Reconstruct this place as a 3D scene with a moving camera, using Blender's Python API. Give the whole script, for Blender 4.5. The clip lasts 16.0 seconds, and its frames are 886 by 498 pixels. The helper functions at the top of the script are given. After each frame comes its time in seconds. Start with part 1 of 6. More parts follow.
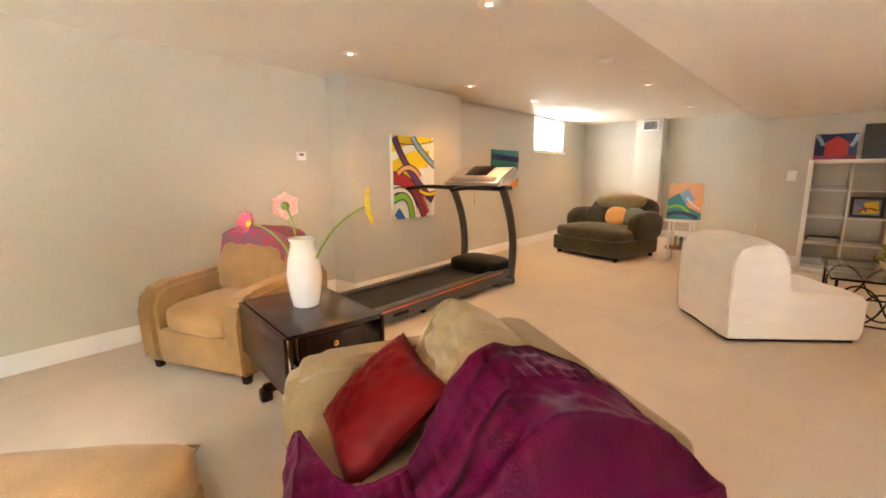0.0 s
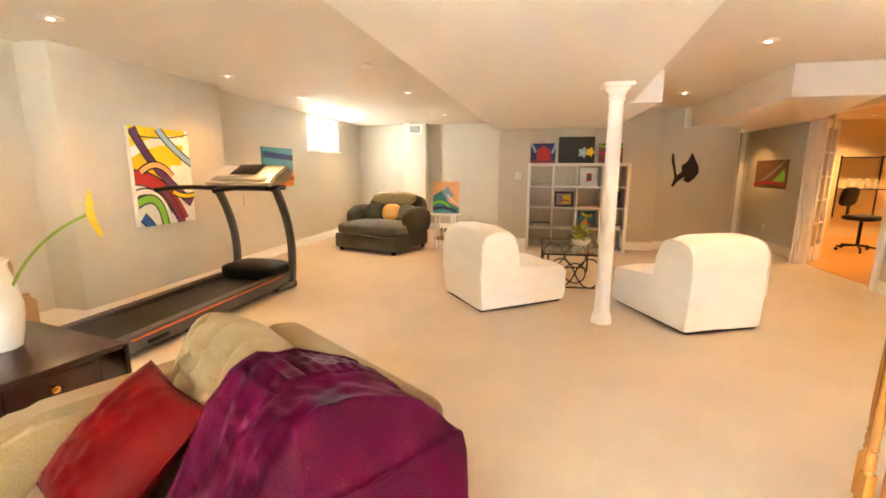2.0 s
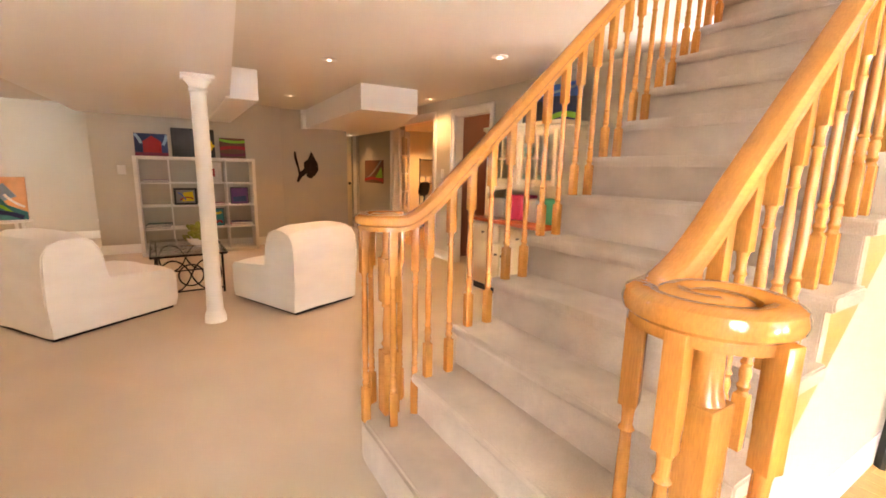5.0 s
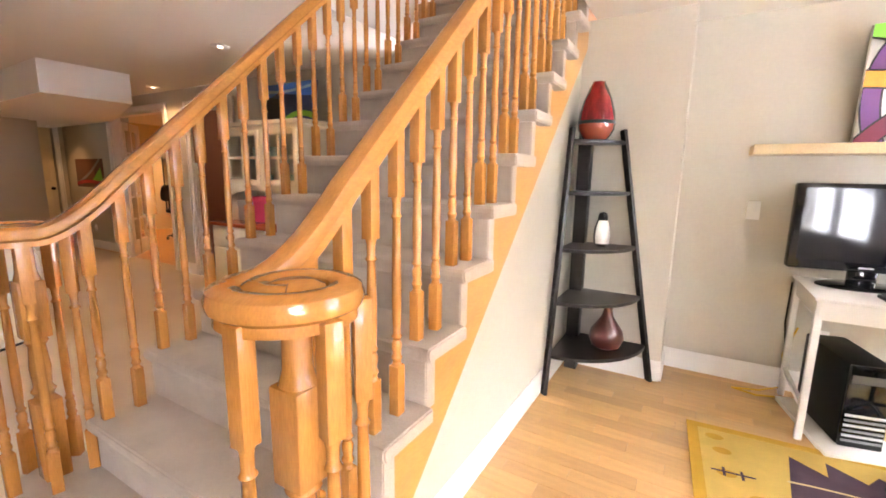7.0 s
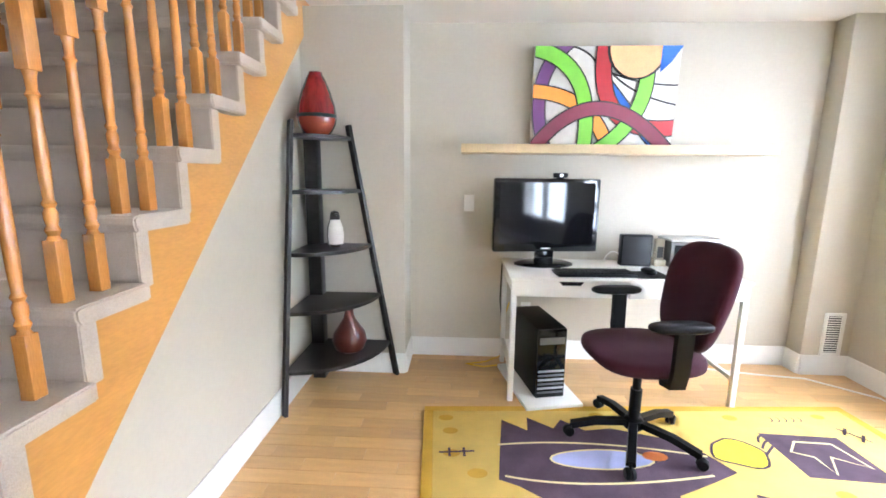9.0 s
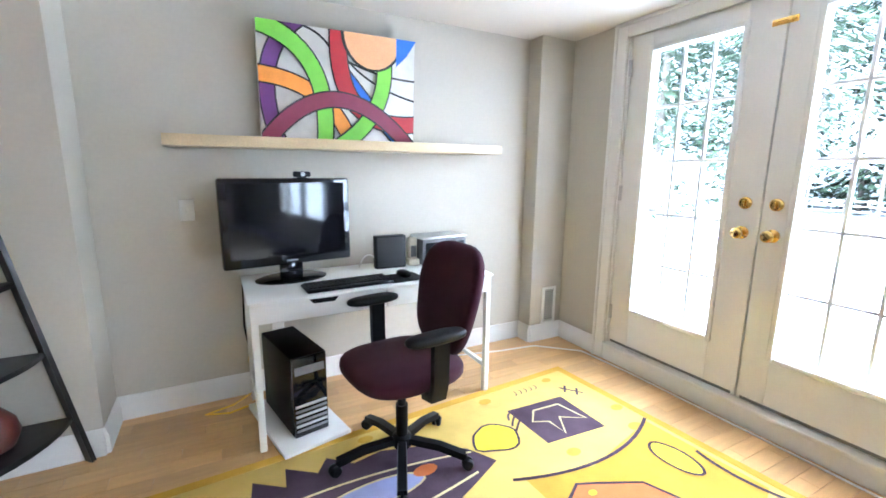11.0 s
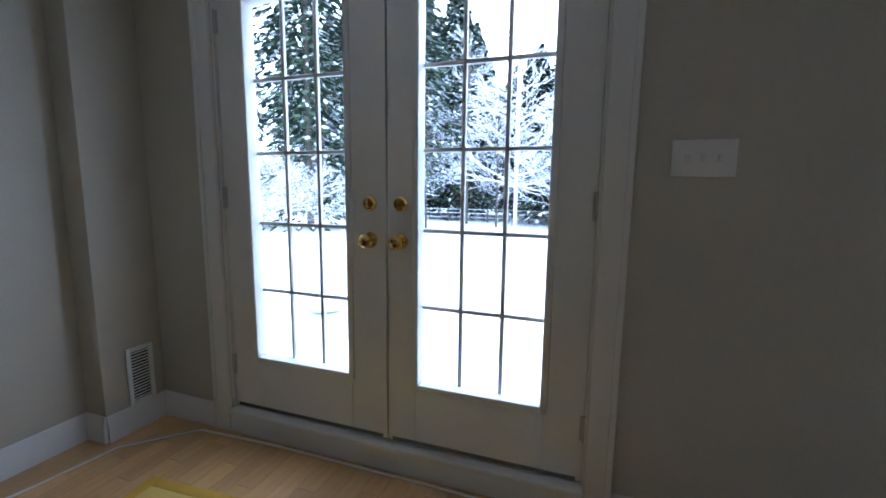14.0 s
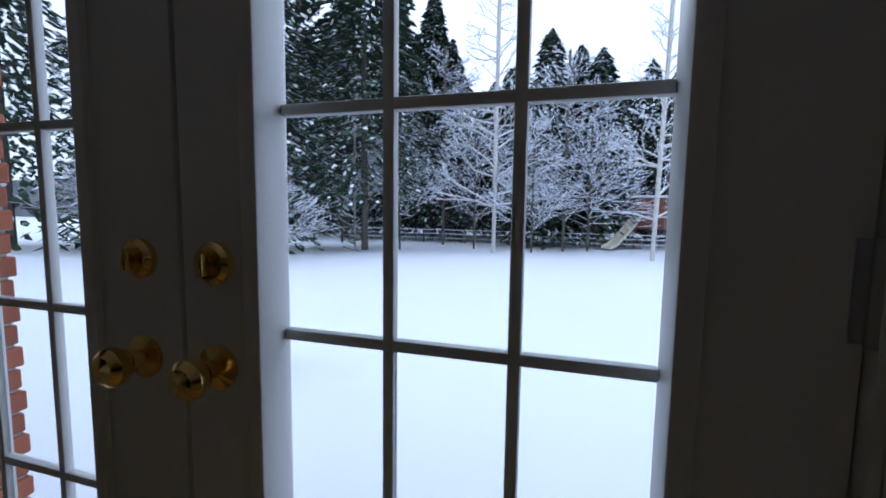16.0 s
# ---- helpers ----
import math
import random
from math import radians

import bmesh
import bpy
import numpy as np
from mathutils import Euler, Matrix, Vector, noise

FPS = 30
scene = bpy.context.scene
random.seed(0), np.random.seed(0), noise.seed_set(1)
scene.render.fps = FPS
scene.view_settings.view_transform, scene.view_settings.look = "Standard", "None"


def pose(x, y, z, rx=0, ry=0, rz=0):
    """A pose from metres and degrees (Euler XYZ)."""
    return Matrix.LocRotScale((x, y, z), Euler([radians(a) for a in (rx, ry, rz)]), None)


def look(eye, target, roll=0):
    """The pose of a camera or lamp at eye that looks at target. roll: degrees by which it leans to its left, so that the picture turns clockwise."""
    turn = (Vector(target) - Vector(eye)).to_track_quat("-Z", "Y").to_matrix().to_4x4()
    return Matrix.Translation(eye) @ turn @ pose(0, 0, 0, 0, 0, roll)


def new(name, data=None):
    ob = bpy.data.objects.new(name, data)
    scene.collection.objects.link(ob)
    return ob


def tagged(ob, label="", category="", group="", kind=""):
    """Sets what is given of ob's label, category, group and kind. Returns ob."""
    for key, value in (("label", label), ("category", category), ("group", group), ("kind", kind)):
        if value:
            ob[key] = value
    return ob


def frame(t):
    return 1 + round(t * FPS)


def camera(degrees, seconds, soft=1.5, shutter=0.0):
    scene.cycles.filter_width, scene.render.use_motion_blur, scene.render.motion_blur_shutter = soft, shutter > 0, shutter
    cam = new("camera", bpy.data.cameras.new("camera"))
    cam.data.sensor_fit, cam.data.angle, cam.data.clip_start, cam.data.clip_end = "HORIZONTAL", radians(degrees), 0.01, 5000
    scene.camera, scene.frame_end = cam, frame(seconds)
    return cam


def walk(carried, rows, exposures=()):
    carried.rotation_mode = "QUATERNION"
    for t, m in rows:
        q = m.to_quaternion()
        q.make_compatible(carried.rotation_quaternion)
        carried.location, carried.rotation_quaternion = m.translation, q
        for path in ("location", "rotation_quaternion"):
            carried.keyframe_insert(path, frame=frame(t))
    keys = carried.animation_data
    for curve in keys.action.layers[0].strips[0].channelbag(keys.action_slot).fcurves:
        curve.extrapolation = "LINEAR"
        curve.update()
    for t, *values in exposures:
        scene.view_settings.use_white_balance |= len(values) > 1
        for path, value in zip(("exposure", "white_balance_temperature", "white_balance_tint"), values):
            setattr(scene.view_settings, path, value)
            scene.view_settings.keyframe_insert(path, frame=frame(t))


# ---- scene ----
cam = camera(92.0, 16.0, soft=1.7)
PATH = [
    (0, (0.407, 0.895, 1.302), (1.919, 2.155, 0.948), -0.4),
    (0.5, (0.431, 0.893, 1.304), (2.092, 1.949, 0.948), -0.2),
    (1, (0.429, 0.886, 1.302), (2.206, 1.734, 0.946), -0.1),
    (1.5, (0.406, 0.854, 1.316), (2.271, 1.479, 0.954), -0.0),
    (2, (0.398, 0.812, 1.317), (2.325, 1.201, 0.952), 0.1),
    (2.5, (0.393, 0.769, 1.317), (2.354, 0.915, 0.951), 0.1),
    (3, (0.354, 0.675, 1.321), (2.318, 0.581, 0.955), 0.2),
    (3.5, (0.323, 0.602, 1.327), (2.26, 0.262, 0.961), 0.4),
    (3.7, (0.279, 0.537, 1.312), (2.2, 0.108, 0.957), 0.6),
    (5.8, (0.136, 0.277, 1.309), (1.574, -1.068, 0.958), 1.2),
    (6, (0.096, 0.241, 1.297), (1.474, -1.168, 0.959), 1.1),
    (6.5, (0.019, 0.168, 1.305), (1.215, -1.398, 0.963), 1.0),
    (7, (-0.046, 0.093, 1.305), (0.95, -1.608, 0.965), 0.9),
    (7.5, (-0.098, 0.036, 1.313), (0.685, -1.772, 0.967), 0.8),
    (8, (-0.16, -0.021, 1.309), (0.399, -1.91, 0.967), 0.9),
    (8.5, (-0.225, -0.122, 1.326), (0.094, -2.065, 0.974), 0.8),
    (9, (-0.321, -0.204, 1.32), (-0.229, -2.171, 0.972), 0.6),
    (9.2, (-0.346, -0.239, 1.32), (-0.355, -2.209, 0.973), 0.6),
    (11.3, (-0.57, -0.571, 1.352), (-1.621, -2.233, 0.989), 0.5),
    (11.5, (-0.618, -0.604, 1.344), (-1.755, -2.211, 0.986), 0.5),
    (12, (-0.711, -0.643, 1.337), (-2.036, -2.098, 0.977), 0.7),
    (12.5, (-0.823, -0.699, 1.331), (-2.321, -1.977, 0.98), 0.7),
    (13, (-0.972, -0.743, 1.287), (-2.609, -1.848, 0.972), 0.7),
    (13.5, (-1.139, -0.792, 1.26), (-2.897, -1.699, 0.964), 0.7),
    (14, (-1.336, -0.861, 1.254), (-3.201, -1.527, 0.977), 0.7),
    (14.5, (-1.549, -0.923, 1.257), (-3.45, -1.473, 0.973), 0.4),
    (15, (-1.819, -1.031, 1.277), (-3.735, -1.529, 0.991), 0.8),
    (15.5, (-2.121, -1.088, 1.279), (-4.029, -1.623, 1.008), 0.8),
    (16, (-2.450, -1.131, 1.272), (-4.357, -1.703, 1.085), 0.8),
]
EXPOSURES = [(0, 2.1, 7700, 14), (1.5, 2.5, 8000, 11), (2.5, 2.5, 8500, 12), (3.5, 2.3, 8700, 16), (6, 1.8, 7900, 24), (7.5, 1.3, 6800, 19), (9, 1.05, 6000, 12), (11.5, 0.4, 5350, 10), (12.5, -0.4, 5000, 10), (13.5, -1.3, 5100, 10), (14.5, -2.7, 5200, 10), (15.5, -3.9, 5400, 15), (16, -4.1, 5450, 15)]
walk(cam, [(t, look(eye, target, roll)) for t, eye, target, roll in PATH], EXPOSURES)

# ---- world, sun, large lights ----
H = 2.28            # ceiling height
world = bpy.data.worlds.new("overcast_sky")
scene.world = world
world.use_nodes = True
wn = world.node_tree
sky = wn.nodes.new("ShaderNodeTexSky")
sky.sky_type = "NISHITA"
sky.sun_disc = False
sky.sun_elevation, sky.sun_rotation = radians(28), radians(250)
sky.air_density, sky.dust_density, sky.ozone_density = 1.0, 8.0, 2.0
cloud = wn.nodes.new("ShaderNodeMix")
cloud.data_type = "RGBA"
cloud.inputs[0].default_value = 0.75
cloud.inputs[7].default_value = (200, 215, 240, 1)      # even cloud cover
wn.links.new(sky.outputs[0], cloud.inputs[6])
wn.links.new(cloud.outputs[2], wn.nodes["Background"].inputs[0])
wn.nodes["Background"].inputs[1].default_value = 0.15

sun = new("sun", bpy.data.lights.new("sun", "SUN"))
sun.data.energy, sun.data.angle, sun.data.color = 1.5, radians(20), (1.0, 0.96, 0.9)
sun.matrix_basis = look((-30, -12, 22), (0, 0, 0))


def area(name, m, sx, sy, watts, colour):
    ob = new(name, bpy.data.lights.new(name, "AREA"))
    ob.data.shape, ob.data.size, ob.data.size_y = "RECTANGLE", sx, sy
    ob.data.energy, ob.data.color = watts, colour
    ob.matrix_basis = m
    return ob


DAY = (0.86, 0.93, 1.0)
area("door_daylight", look((-3.12, -1.70, 1.25), (0, -1.70, 1.0)), 1.6, 1.66, 8, DAY)
area("basement_window_daylight", look((8.03, 4.85, 1.98), (8.03, 0, 1.6)), 1.1, 0.5, 0.15, DAY)
area("upstairs_daylight", look((1.4, -5.6, 4.6), (1.4, -3.0, 2.4)), 1.6, 1.2, 40, DAY)

# ---- materials ----
MATS = {}


def material(name, colour, rough=0.6, metal=0.0, var=0.10, scale=8.0, fine=120.0, bump=0.0, bump_scale=200.0,
             other=None, coat=0.0, sheen=0.0, rand=0.0, spec=0.5, stretch=(1, 1, 1), emit=0.0):
    """A principled material with two scales of colour variation, relief and an optional second colour."""
    if name in MATS:
        return MATS[name]
    m = bpy.data.materials.new(name)
    m.use_nodes = True
    t = m.node_tree
    p = t.nodes["Principled BSDF"]
    p.inputs["Roughness"].default_value, p.inputs["Metallic"].default_value = rough, metal
    p.inputs["Coat Weight"].default_value, p.inputs["Sheen Weight"].default_value = coat, sheen
    p.inputs["Specular IOR Level"].default_value = spec
    tc = t.nodes.new("ShaderNodeTexCoord")
    mp = t.nodes.new("ShaderNodeMapping")
    mp.inputs["Scale"].default_value = stretch
    t.links.new(tc.outputs["Object"], mp.inputs[0])
    big, small = t.nodes.new("ShaderNodeTexNoise"), t.nodes.new("ShaderNodeTexNoise")
    big.inputs["Scale"].default_value, small.inputs["Scale"].default_value = scale, fine
    big.inputs["Detail"].default_value, small.inputs["Detail"].default_value = 4, 3
    for n in (big, small):
        t.links.new(mp.outputs[0], n.inputs["Vector"])
    add = t.nodes.new("ShaderNodeMath")
    add.operation = "ADD"
    t.links.new(big.outputs[0], add.inputs[0]), t.links.new(small.outputs[0], add.inputs[1])
    ramp = t.nodes.new("ShaderNodeMapRange")
    ramp.inputs[1].default_value, ramp.inputs[2].default_value = 0.7, 1.3
    t.links.new(add.outputs[0], ramp.inputs[0])
    mix = t.nodes.new("ShaderNodeMix")
    mix.data_type = "RGBA"
    c = Vector(colour)
    lo = c * (1 - var) if other is None else c
    hi = c * (1 + var) if other is None else Vector(other)
    mix.inputs[6].default_value, mix.inputs[7].default_value = (*lo, 1), (*hi, 1)
    t.links.new(ramp.outputs[0], mix.inputs[0])
    out = mix.outputs[2]
    if rand:
        info = t.nodes.new("ShaderNodeObjectInfo")
        rr = t.nodes.new("ShaderNodeMapRange")
        rr.inputs[3].default_value, rr.inputs[4].default_value = 1 - rand, 1 + rand
        t.links.new(info.outputs["Random"], rr.inputs[0])
        hsv = t.nodes.new("ShaderNodeHueSaturation")
        t.links.new(rr.outputs[0], hsv.inputs["Value"]), t.links.new(out, hsv.inputs["Color"])
        out = hsv.outputs[0]
    t.links.new(out, p.inputs["Base Color"])
    if bump:
        bn = t.nodes.new("ShaderNodeTexNoise")
        bn.inputs["Scale"].default_value, bn.inputs["Detail"].default_value = bump_scale, 4
        t.links.new(mp.outputs[0], bn.inputs["Vector"])
        b = t.nodes.new("ShaderNodeBump")
        b.inputs["Strength"].default_value, b.inputs["Distance"].default_value = bump, 0.004
        t.links.new(bn.outputs[0], b.inputs["Height"]), t.links.new(b.outputs[0], p.inputs["Normal"])
    if emit:
        p.inputs["Emission Color"].default_value, p.inputs["Emission Strength"].default_value = (*colour, 1), emit
    MATS[name] = m
    return m


WALL = material("greige_wall_paint", (0.53, 0.49, 0.41), 0.55, var=0.03, scale=1.2, fine=60, bump=0.06, bump_scale=160)
# ceiling toned down, bulkhead whitened: warm light and daylight put into their colours
CEIL = material("ceiling_stipple_dimmed_paint", (0.74, 0.69, 0.62), 0.85, var=0.03, scale=1.0, bump=0.25, bump_scale=140)
BULKHEAD = material("bulkhead_daylit_paint", (0.86, 0.84, 0.82), 0.6, var=0.02, scale=1.0, bump=0.04, bump_scale=120)
WHITE = material("white_trim_paint", (0.80, 0.79, 0.76), 0.32, var=0.03, scale=3, bump=0.03)
CARPET = material("beige_carpet", (0.53, 0.44, 0.335), 0.95, var=0.07, scale=2.5, fine=260, bump=0.9, bump_scale=420, sheen=0.25, spec=0.1)
STAIRCARPET = material("grey_beige_stair_carpet", (0.53, 0.44, 0.355), 0.95, var=0.16, scale=7, fine=300, bump=0.9, bump_scale=420, sheen=0.25, spec=0.1)
OAK = material("honey_oak_varnish", (0.50, 0.205, 0.045), 0.24, var=0.16, scale=5, fine=60, coat=0.35, stretch=(6, 6, 0.7), bump=0.05, bump_scale=60)
OAKRAIL = material("honey_oak_rail_varnish", (0.50, 0.205, 0.045), 0.2, var=0.14, scale=4, fine=50, coat=0.5, stretch=(6, 0.7, 2))
OAKBOARD = material("honey_oak_stringer", (0.58, 0.28, 0.075), 0.3, var=0.10, scale=4, fine=40, coat=0.2, stretch=(6, 0.8, 3))
LAMINATE = material("maple_laminate", (0.56, 0.33, 0.135), 0.30, var=0.12, scale=3, fine=40, coat=0.15, rand=0.16, stretch=(1.2, 12, 1), bump=0.03, bump_scale=80)
JOINT = material("laminate_joint", (0.30, 0.17, 0.07), 0.6)
COTTON = material("white_cotton_slipcover", (0.82, 0.80, 0.76), 0.9, var=0.05, scale=6, fine=400, bump=0.7, bump_scale=24, sheen=0.3, stretch=(0.5, 0.5, 1.6), spec=0.2)
SUEDE = material("tan_microsuede", (0.36, 0.20, 0.075), 0.85, var=0.22, scale=5, fine=200, bump=0.2, bump_scale=500, sheen=0.2, spec=0.2)
SOFAC = material("khaki_microsuede", (0.27, 0.185, 0.085), 0.85, var=0.18, scale=5, fine=220, bump=0.25, bump_scale=500, sheen=0.15, spec=0.2)
OLIVE = material("dark_olive_chenille", (0.055, 0.05, 0.03), 0.9, var=0.25, scale=6, fine=260, bump=0.4, bump_scale=400, sheen=0.15, spec=0.2)
RED = material("red_satin", (0.115, 0.0020, 0.0030), 0.5, var=0.2, scale=6, fine=300, bump=0.05, bump_scale=300, spec=0.1)
PLUM = material("magenta_satin_quilt", (0.066, 0.0008, 0.017), 0.5, var=0.3, scale=7, fine=240, bump=0.4, bump_scale=140, spec=0.10)
ORANGE = material("orange_cushion_fabric", (0.62, 0.30, 0.08), 0.85, var=0.1)
DARKWOOD = material("dark_cherry_wood", (0.026, 0.007, 0.0045), 0.26, var=0.3, scale=4, fine=30, coat=0.15, stretch=(8, 1, 1))
BLACKWOOD = material("black_brown_stained_wood", (0.012, 0.009, 0.008), 0.35, var=0.3, scale=4, fine=40)
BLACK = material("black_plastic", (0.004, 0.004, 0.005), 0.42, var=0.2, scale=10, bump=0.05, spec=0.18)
GLOSSBLACK = material("gloss_black_plastic", (0.008, 0.008, 0.009), 0.08, var=0.1)
SCREEN = material("dark_screen_glass", (0.006, 0.006, 0.008), 0.06, var=0.05)
GREYP = material("grey_plastic", (0.16, 0.16, 0.16), 0.45, var=0.1)
SILVER = material("satin_silver", (0.55, 0.55, 0.55), 0.35, metal=0.8, var=0.05)
BRASS = material("polished_brass", (0.78, 0.52, 0.16), 0.14, metal=1.0, var=0.06)
RUBBER = material("treadmill_belt", (0.013, 0.013, 0.014), 0.65, var=0.2, fine=300, bump=0.2)
PLUMFAB = material("plum_chair_fabric", (0.045, 0.011, 0.020), 0.9, var=0.18, scale=10, fine=320, bump=0.3, bump_scale=450, sheen=0.08, spec=0.1)
CERAMIC = material("white_glazed_ceramic", (0.82, 0.80, 0.76), 0.25, var=0.04, scale=12, bump=0.06, bump_scale=40)
GREEN = material("stem_green", (0.24, 0.36, 0.05), 0.5)
PINK = material("pink_petal", (0.80, 0.36, 0.36), 0.6, other=(0.85, 0.62, 0.50), scale=30)
ROSE = material("rose_petal", (0.75, 0.13, 0.22), 0.6, var=0.2)
YELLOW = material("yellow_petal", (0.83, 0.62, 0.04), 0.6, var=0.12, scale=30)
GLASSM = bpy.data.materials.new("window_glass")
GLASSM.use_nodes = True
gt = GLASSM.node_tree
gt.nodes.remove(gt.nodes["Principled BSDF"])
gtr, ggl, gmx, gfr = (gt.nodes.new("ShaderNode" + k) for k in ("BsdfTransparent", "BsdfGlossy", "MixShader", "LayerWeight"))
ggl.inputs["Roughness"].default_value = 0.01
gtr.inputs[0].default_value = (0.96, 0.98, 0.98, 1)
gfr.inputs[0].default_value = 0.5
gpw = gt.nodes.new("ShaderNodeMath")
gpw.operation = "POWER"
gpw.inputs[1].default_value = 4.0
gad = gt.nodes.new("ShaderNodeMath")
gad.operation, gad.inputs[1].default_value, gad.inputs[2].default_value = "MULTIPLY_ADD", 0.7, 0.03
gt.links.new(gfr.outputs["Facing"], gpw.inputs[0]), gt.links.new(gpw.outputs[0], gad.inputs[0])
gt.links.new(gad.outputs[0], gmx.inputs[0]), gt.links.new(gtr.outputs[0], gmx.inputs[1]), gt.links.new(ggl.outputs[0], gmx.inputs[2])
gt.links.new(gmx.outputs[0], gt.nodes["Material Output"].inputs[0])
SNOW = material("snow", (0.86, 0.88, 0.92), 0.8, var=0.03, scale=0.6, bump=0.2, bump_scale=6)
BRICK = material("red_brick", (0.34, 0.11, 0.06), 0.85, var=0.2, scale=20, rand=0.15, bump=0.5, bump_scale=120)
MORTAR = material("mortar", (0.42, 0.40, 0.36), 0.9)
NEEDLE = material("fir_needles", (0.035, 0.06, 0.03), 0.8, var=0.4, scale=2)
BARK = material("grey_bark", (0.10, 0.085, 0.07), 0.9, var=0.3, scale=6, bump=0.5, bump_scale=30)
BIRCH = material("pale_birch_bark", (0.50, 0.48, 0.44), 0.85, var=0.3, scale=5)
LAMPGLOW = material("lamp_glow", (1.0, 0.80, 0.55), 0.5, emit=6.0)


def flat(name, colour, rough=0.6):
    return material(name, colour, rough, var=0.10, scale=14, fine=180)


# ---- mesh helpers ----
def mesh_of(name, bm, mat, angle=38):
    me = bpy.data.meshes.new(name)
    bm.normal_update()
    bm.to_mesh(me)
    bm.free()
    for m in (mat if isinstance(mat, (list, tuple)) else [mat]):
        me.materials.append(m)
    me.polygons.foreach_set("use_smooth", [True] * len(me.polygons))
    me.set_sharp_from_angle(angle=radians(angle))
    me.update()
    return me


def part(name, bm, mat, parent, label="", m=None):
    ob = new(name, mesh_of(name, bm, mat))
    ob.parent = parent
    if m is not None:
        ob.matrix_basis = m
    return tagged(ob, label)


def thing(name, m, label, category, group=""):
    return placed(new(name), m, label, category, group)


def placed(ob, m, label, category, group=""):
    ob.matrix_basis = m
    return tagged(ob, label, category, group)


def structure(name, bm, mat, label=""):
    return tagged(new(name, mesh_of(name, bm, mat)), label, kind="structure")


def join(*bms):
    out = bmesh.new()
    for b in bms:
        me = bpy.data.meshes.new("tmp")
        b.to_mesh(me)
        b.free()
        out.from_mesh(me)
        bpy.data.meshes.remove(me)
    return out


def moved(bm, m):
    bmesh.ops.transform(bm, matrix=m, verts=bm.verts)
    return bm


def box(x0, y0, z0, x1, y1, z1, r=0.0, seg=2):
    bm = bmesh.new()
    bmesh.ops.create_cube(bm, size=1, matrix=Matrix.LocRotScale(((x0 + x1) / 2, (y0 + y1) / 2, (z0 + z1) / 2), None, (abs(x1 - x0), abs(y1 - y0), abs(z1 - z0))))
    if r:
        bmesh.ops.bevel(bm, geom=bm.edges[:], offset=r, segments=seg, profile=0.5, affect="EDGES")
    return bm


def lathe(profile, n=24, m=None):
    """A solid of revolution round z from (radius, height) pairs."""
    bm = bmesh.new()
    rings = []
    for r, z in profile:
        rings.append([bm.verts.new((max(r, 0.0005) * math.cos(2 * math.pi * k / n), max(r, 0.0005) * math.sin(2 * math.pi * k / n), z)) for k in range(n)])
    for a, b in zip(rings, rings[1:]):
        for k in range(n):
            bm.faces.new((a[k], a[(k + 1) % n], b[(k + 1) % n], b[k]))
    bm.faces.new(rings[0][::-1]), bm.faces.new(rings[-1])
    return moved(bm, m) if m is not None else bm


def cyl(r, z0, z1, n=20, m=None):
    return lathe([(r, z0), (r, z1)], n, m)


def sweep(points, section, up=(0, 0, 1), closed=False):
    """A section of (across, up) pairs drawn along points."""
    bm = bmesh.new()
    pts = [Vector(p) for p in points]
    rings = []
    for i, p in enumerate(pts):
        d = (pts[min(i + 1, len(pts) - 1)] - pts[max(i - 1, 0)]).normalized()
        side = d.cross(Vector(up))
        side = side.normalized() if side.length > 1e-4 else Vector((1, 0, 0))
        u = side.cross(d).normalized()
        rings.append([bm.verts.new(p + side * a + u * b) for a, b in section])
    n = len(section)
    for a, b in zip(rings, rings[1:]):
        for k in range(n):
            bm.faces.new((a[k], a[(k + 1) % n], b[(k + 1) % n], b[k]))
    bm.faces.new(rings[0]), bm.faces.new(rings[-1][::-1])
    bmesh.ops.recalc_face_normals(bm, faces=bm.faces[:])
    return bm


def round_section(rx, ry=None, n=12):
    ry = rx if ry is None else ry
    return [(rx * math.cos(2 * math.pi * k / n), ry * math.sin(2 * math.pi * k / n)) for k in range(n)]


def tube(points, r, n=10, up=(0.01, 0.02, 1)):
    return sweep(points, round_section(r, n=n), up)


def arc(p0, p1, p2, n=10):
    """A smooth curve from p0 to p2 that bends towards p1."""
    p0, p1, p2 = Vector(p0), Vector(p1), Vector(p2)
    return [p0 * (1 - s) ** 2 + p1 * 2 * s * (1 - s) + p2 * s * s for s in (k / n for k in range(n + 1))]


def cushion(sx, sy, sz, p=4.0, puff=0.0, wrinkle=0.006, seed=0, cuts=9, freq=7.0, taper=0.0):
    """A soft padded block about its centre."""
    bm = bmesh.new()
    bmesh.ops.create_cube(bm, size=2)
    bmesh.ops.subdivide_edges(bm, edges=bm.edges[:], cuts=cuts, use_grid_fill=True)
    for v in bm.verts:
        u = v.co.copy()
        k = max(abs(u.x), abs(u.y), abs(u.z)) / (abs(u.x) ** p + abs(u.y) ** p + abs(u.z) ** p) ** (1 / p)
        q = Vector((u.x * k * sx / 2, u.y * k * sy / 2, u.z * k * sz / 2))
        q.z += puff * (1 - u.x ** 2) * (1 - u.y ** 2) * (1 if u.z > 0 else 0.3)
        q.x *= 1 - taper * (u.z + 1) / 2
        q += q.normalized() * wrinkle * noise.noise(q * freq + Vector((seed * 3.1, seed, 0)))
        v.co = q
    return bm


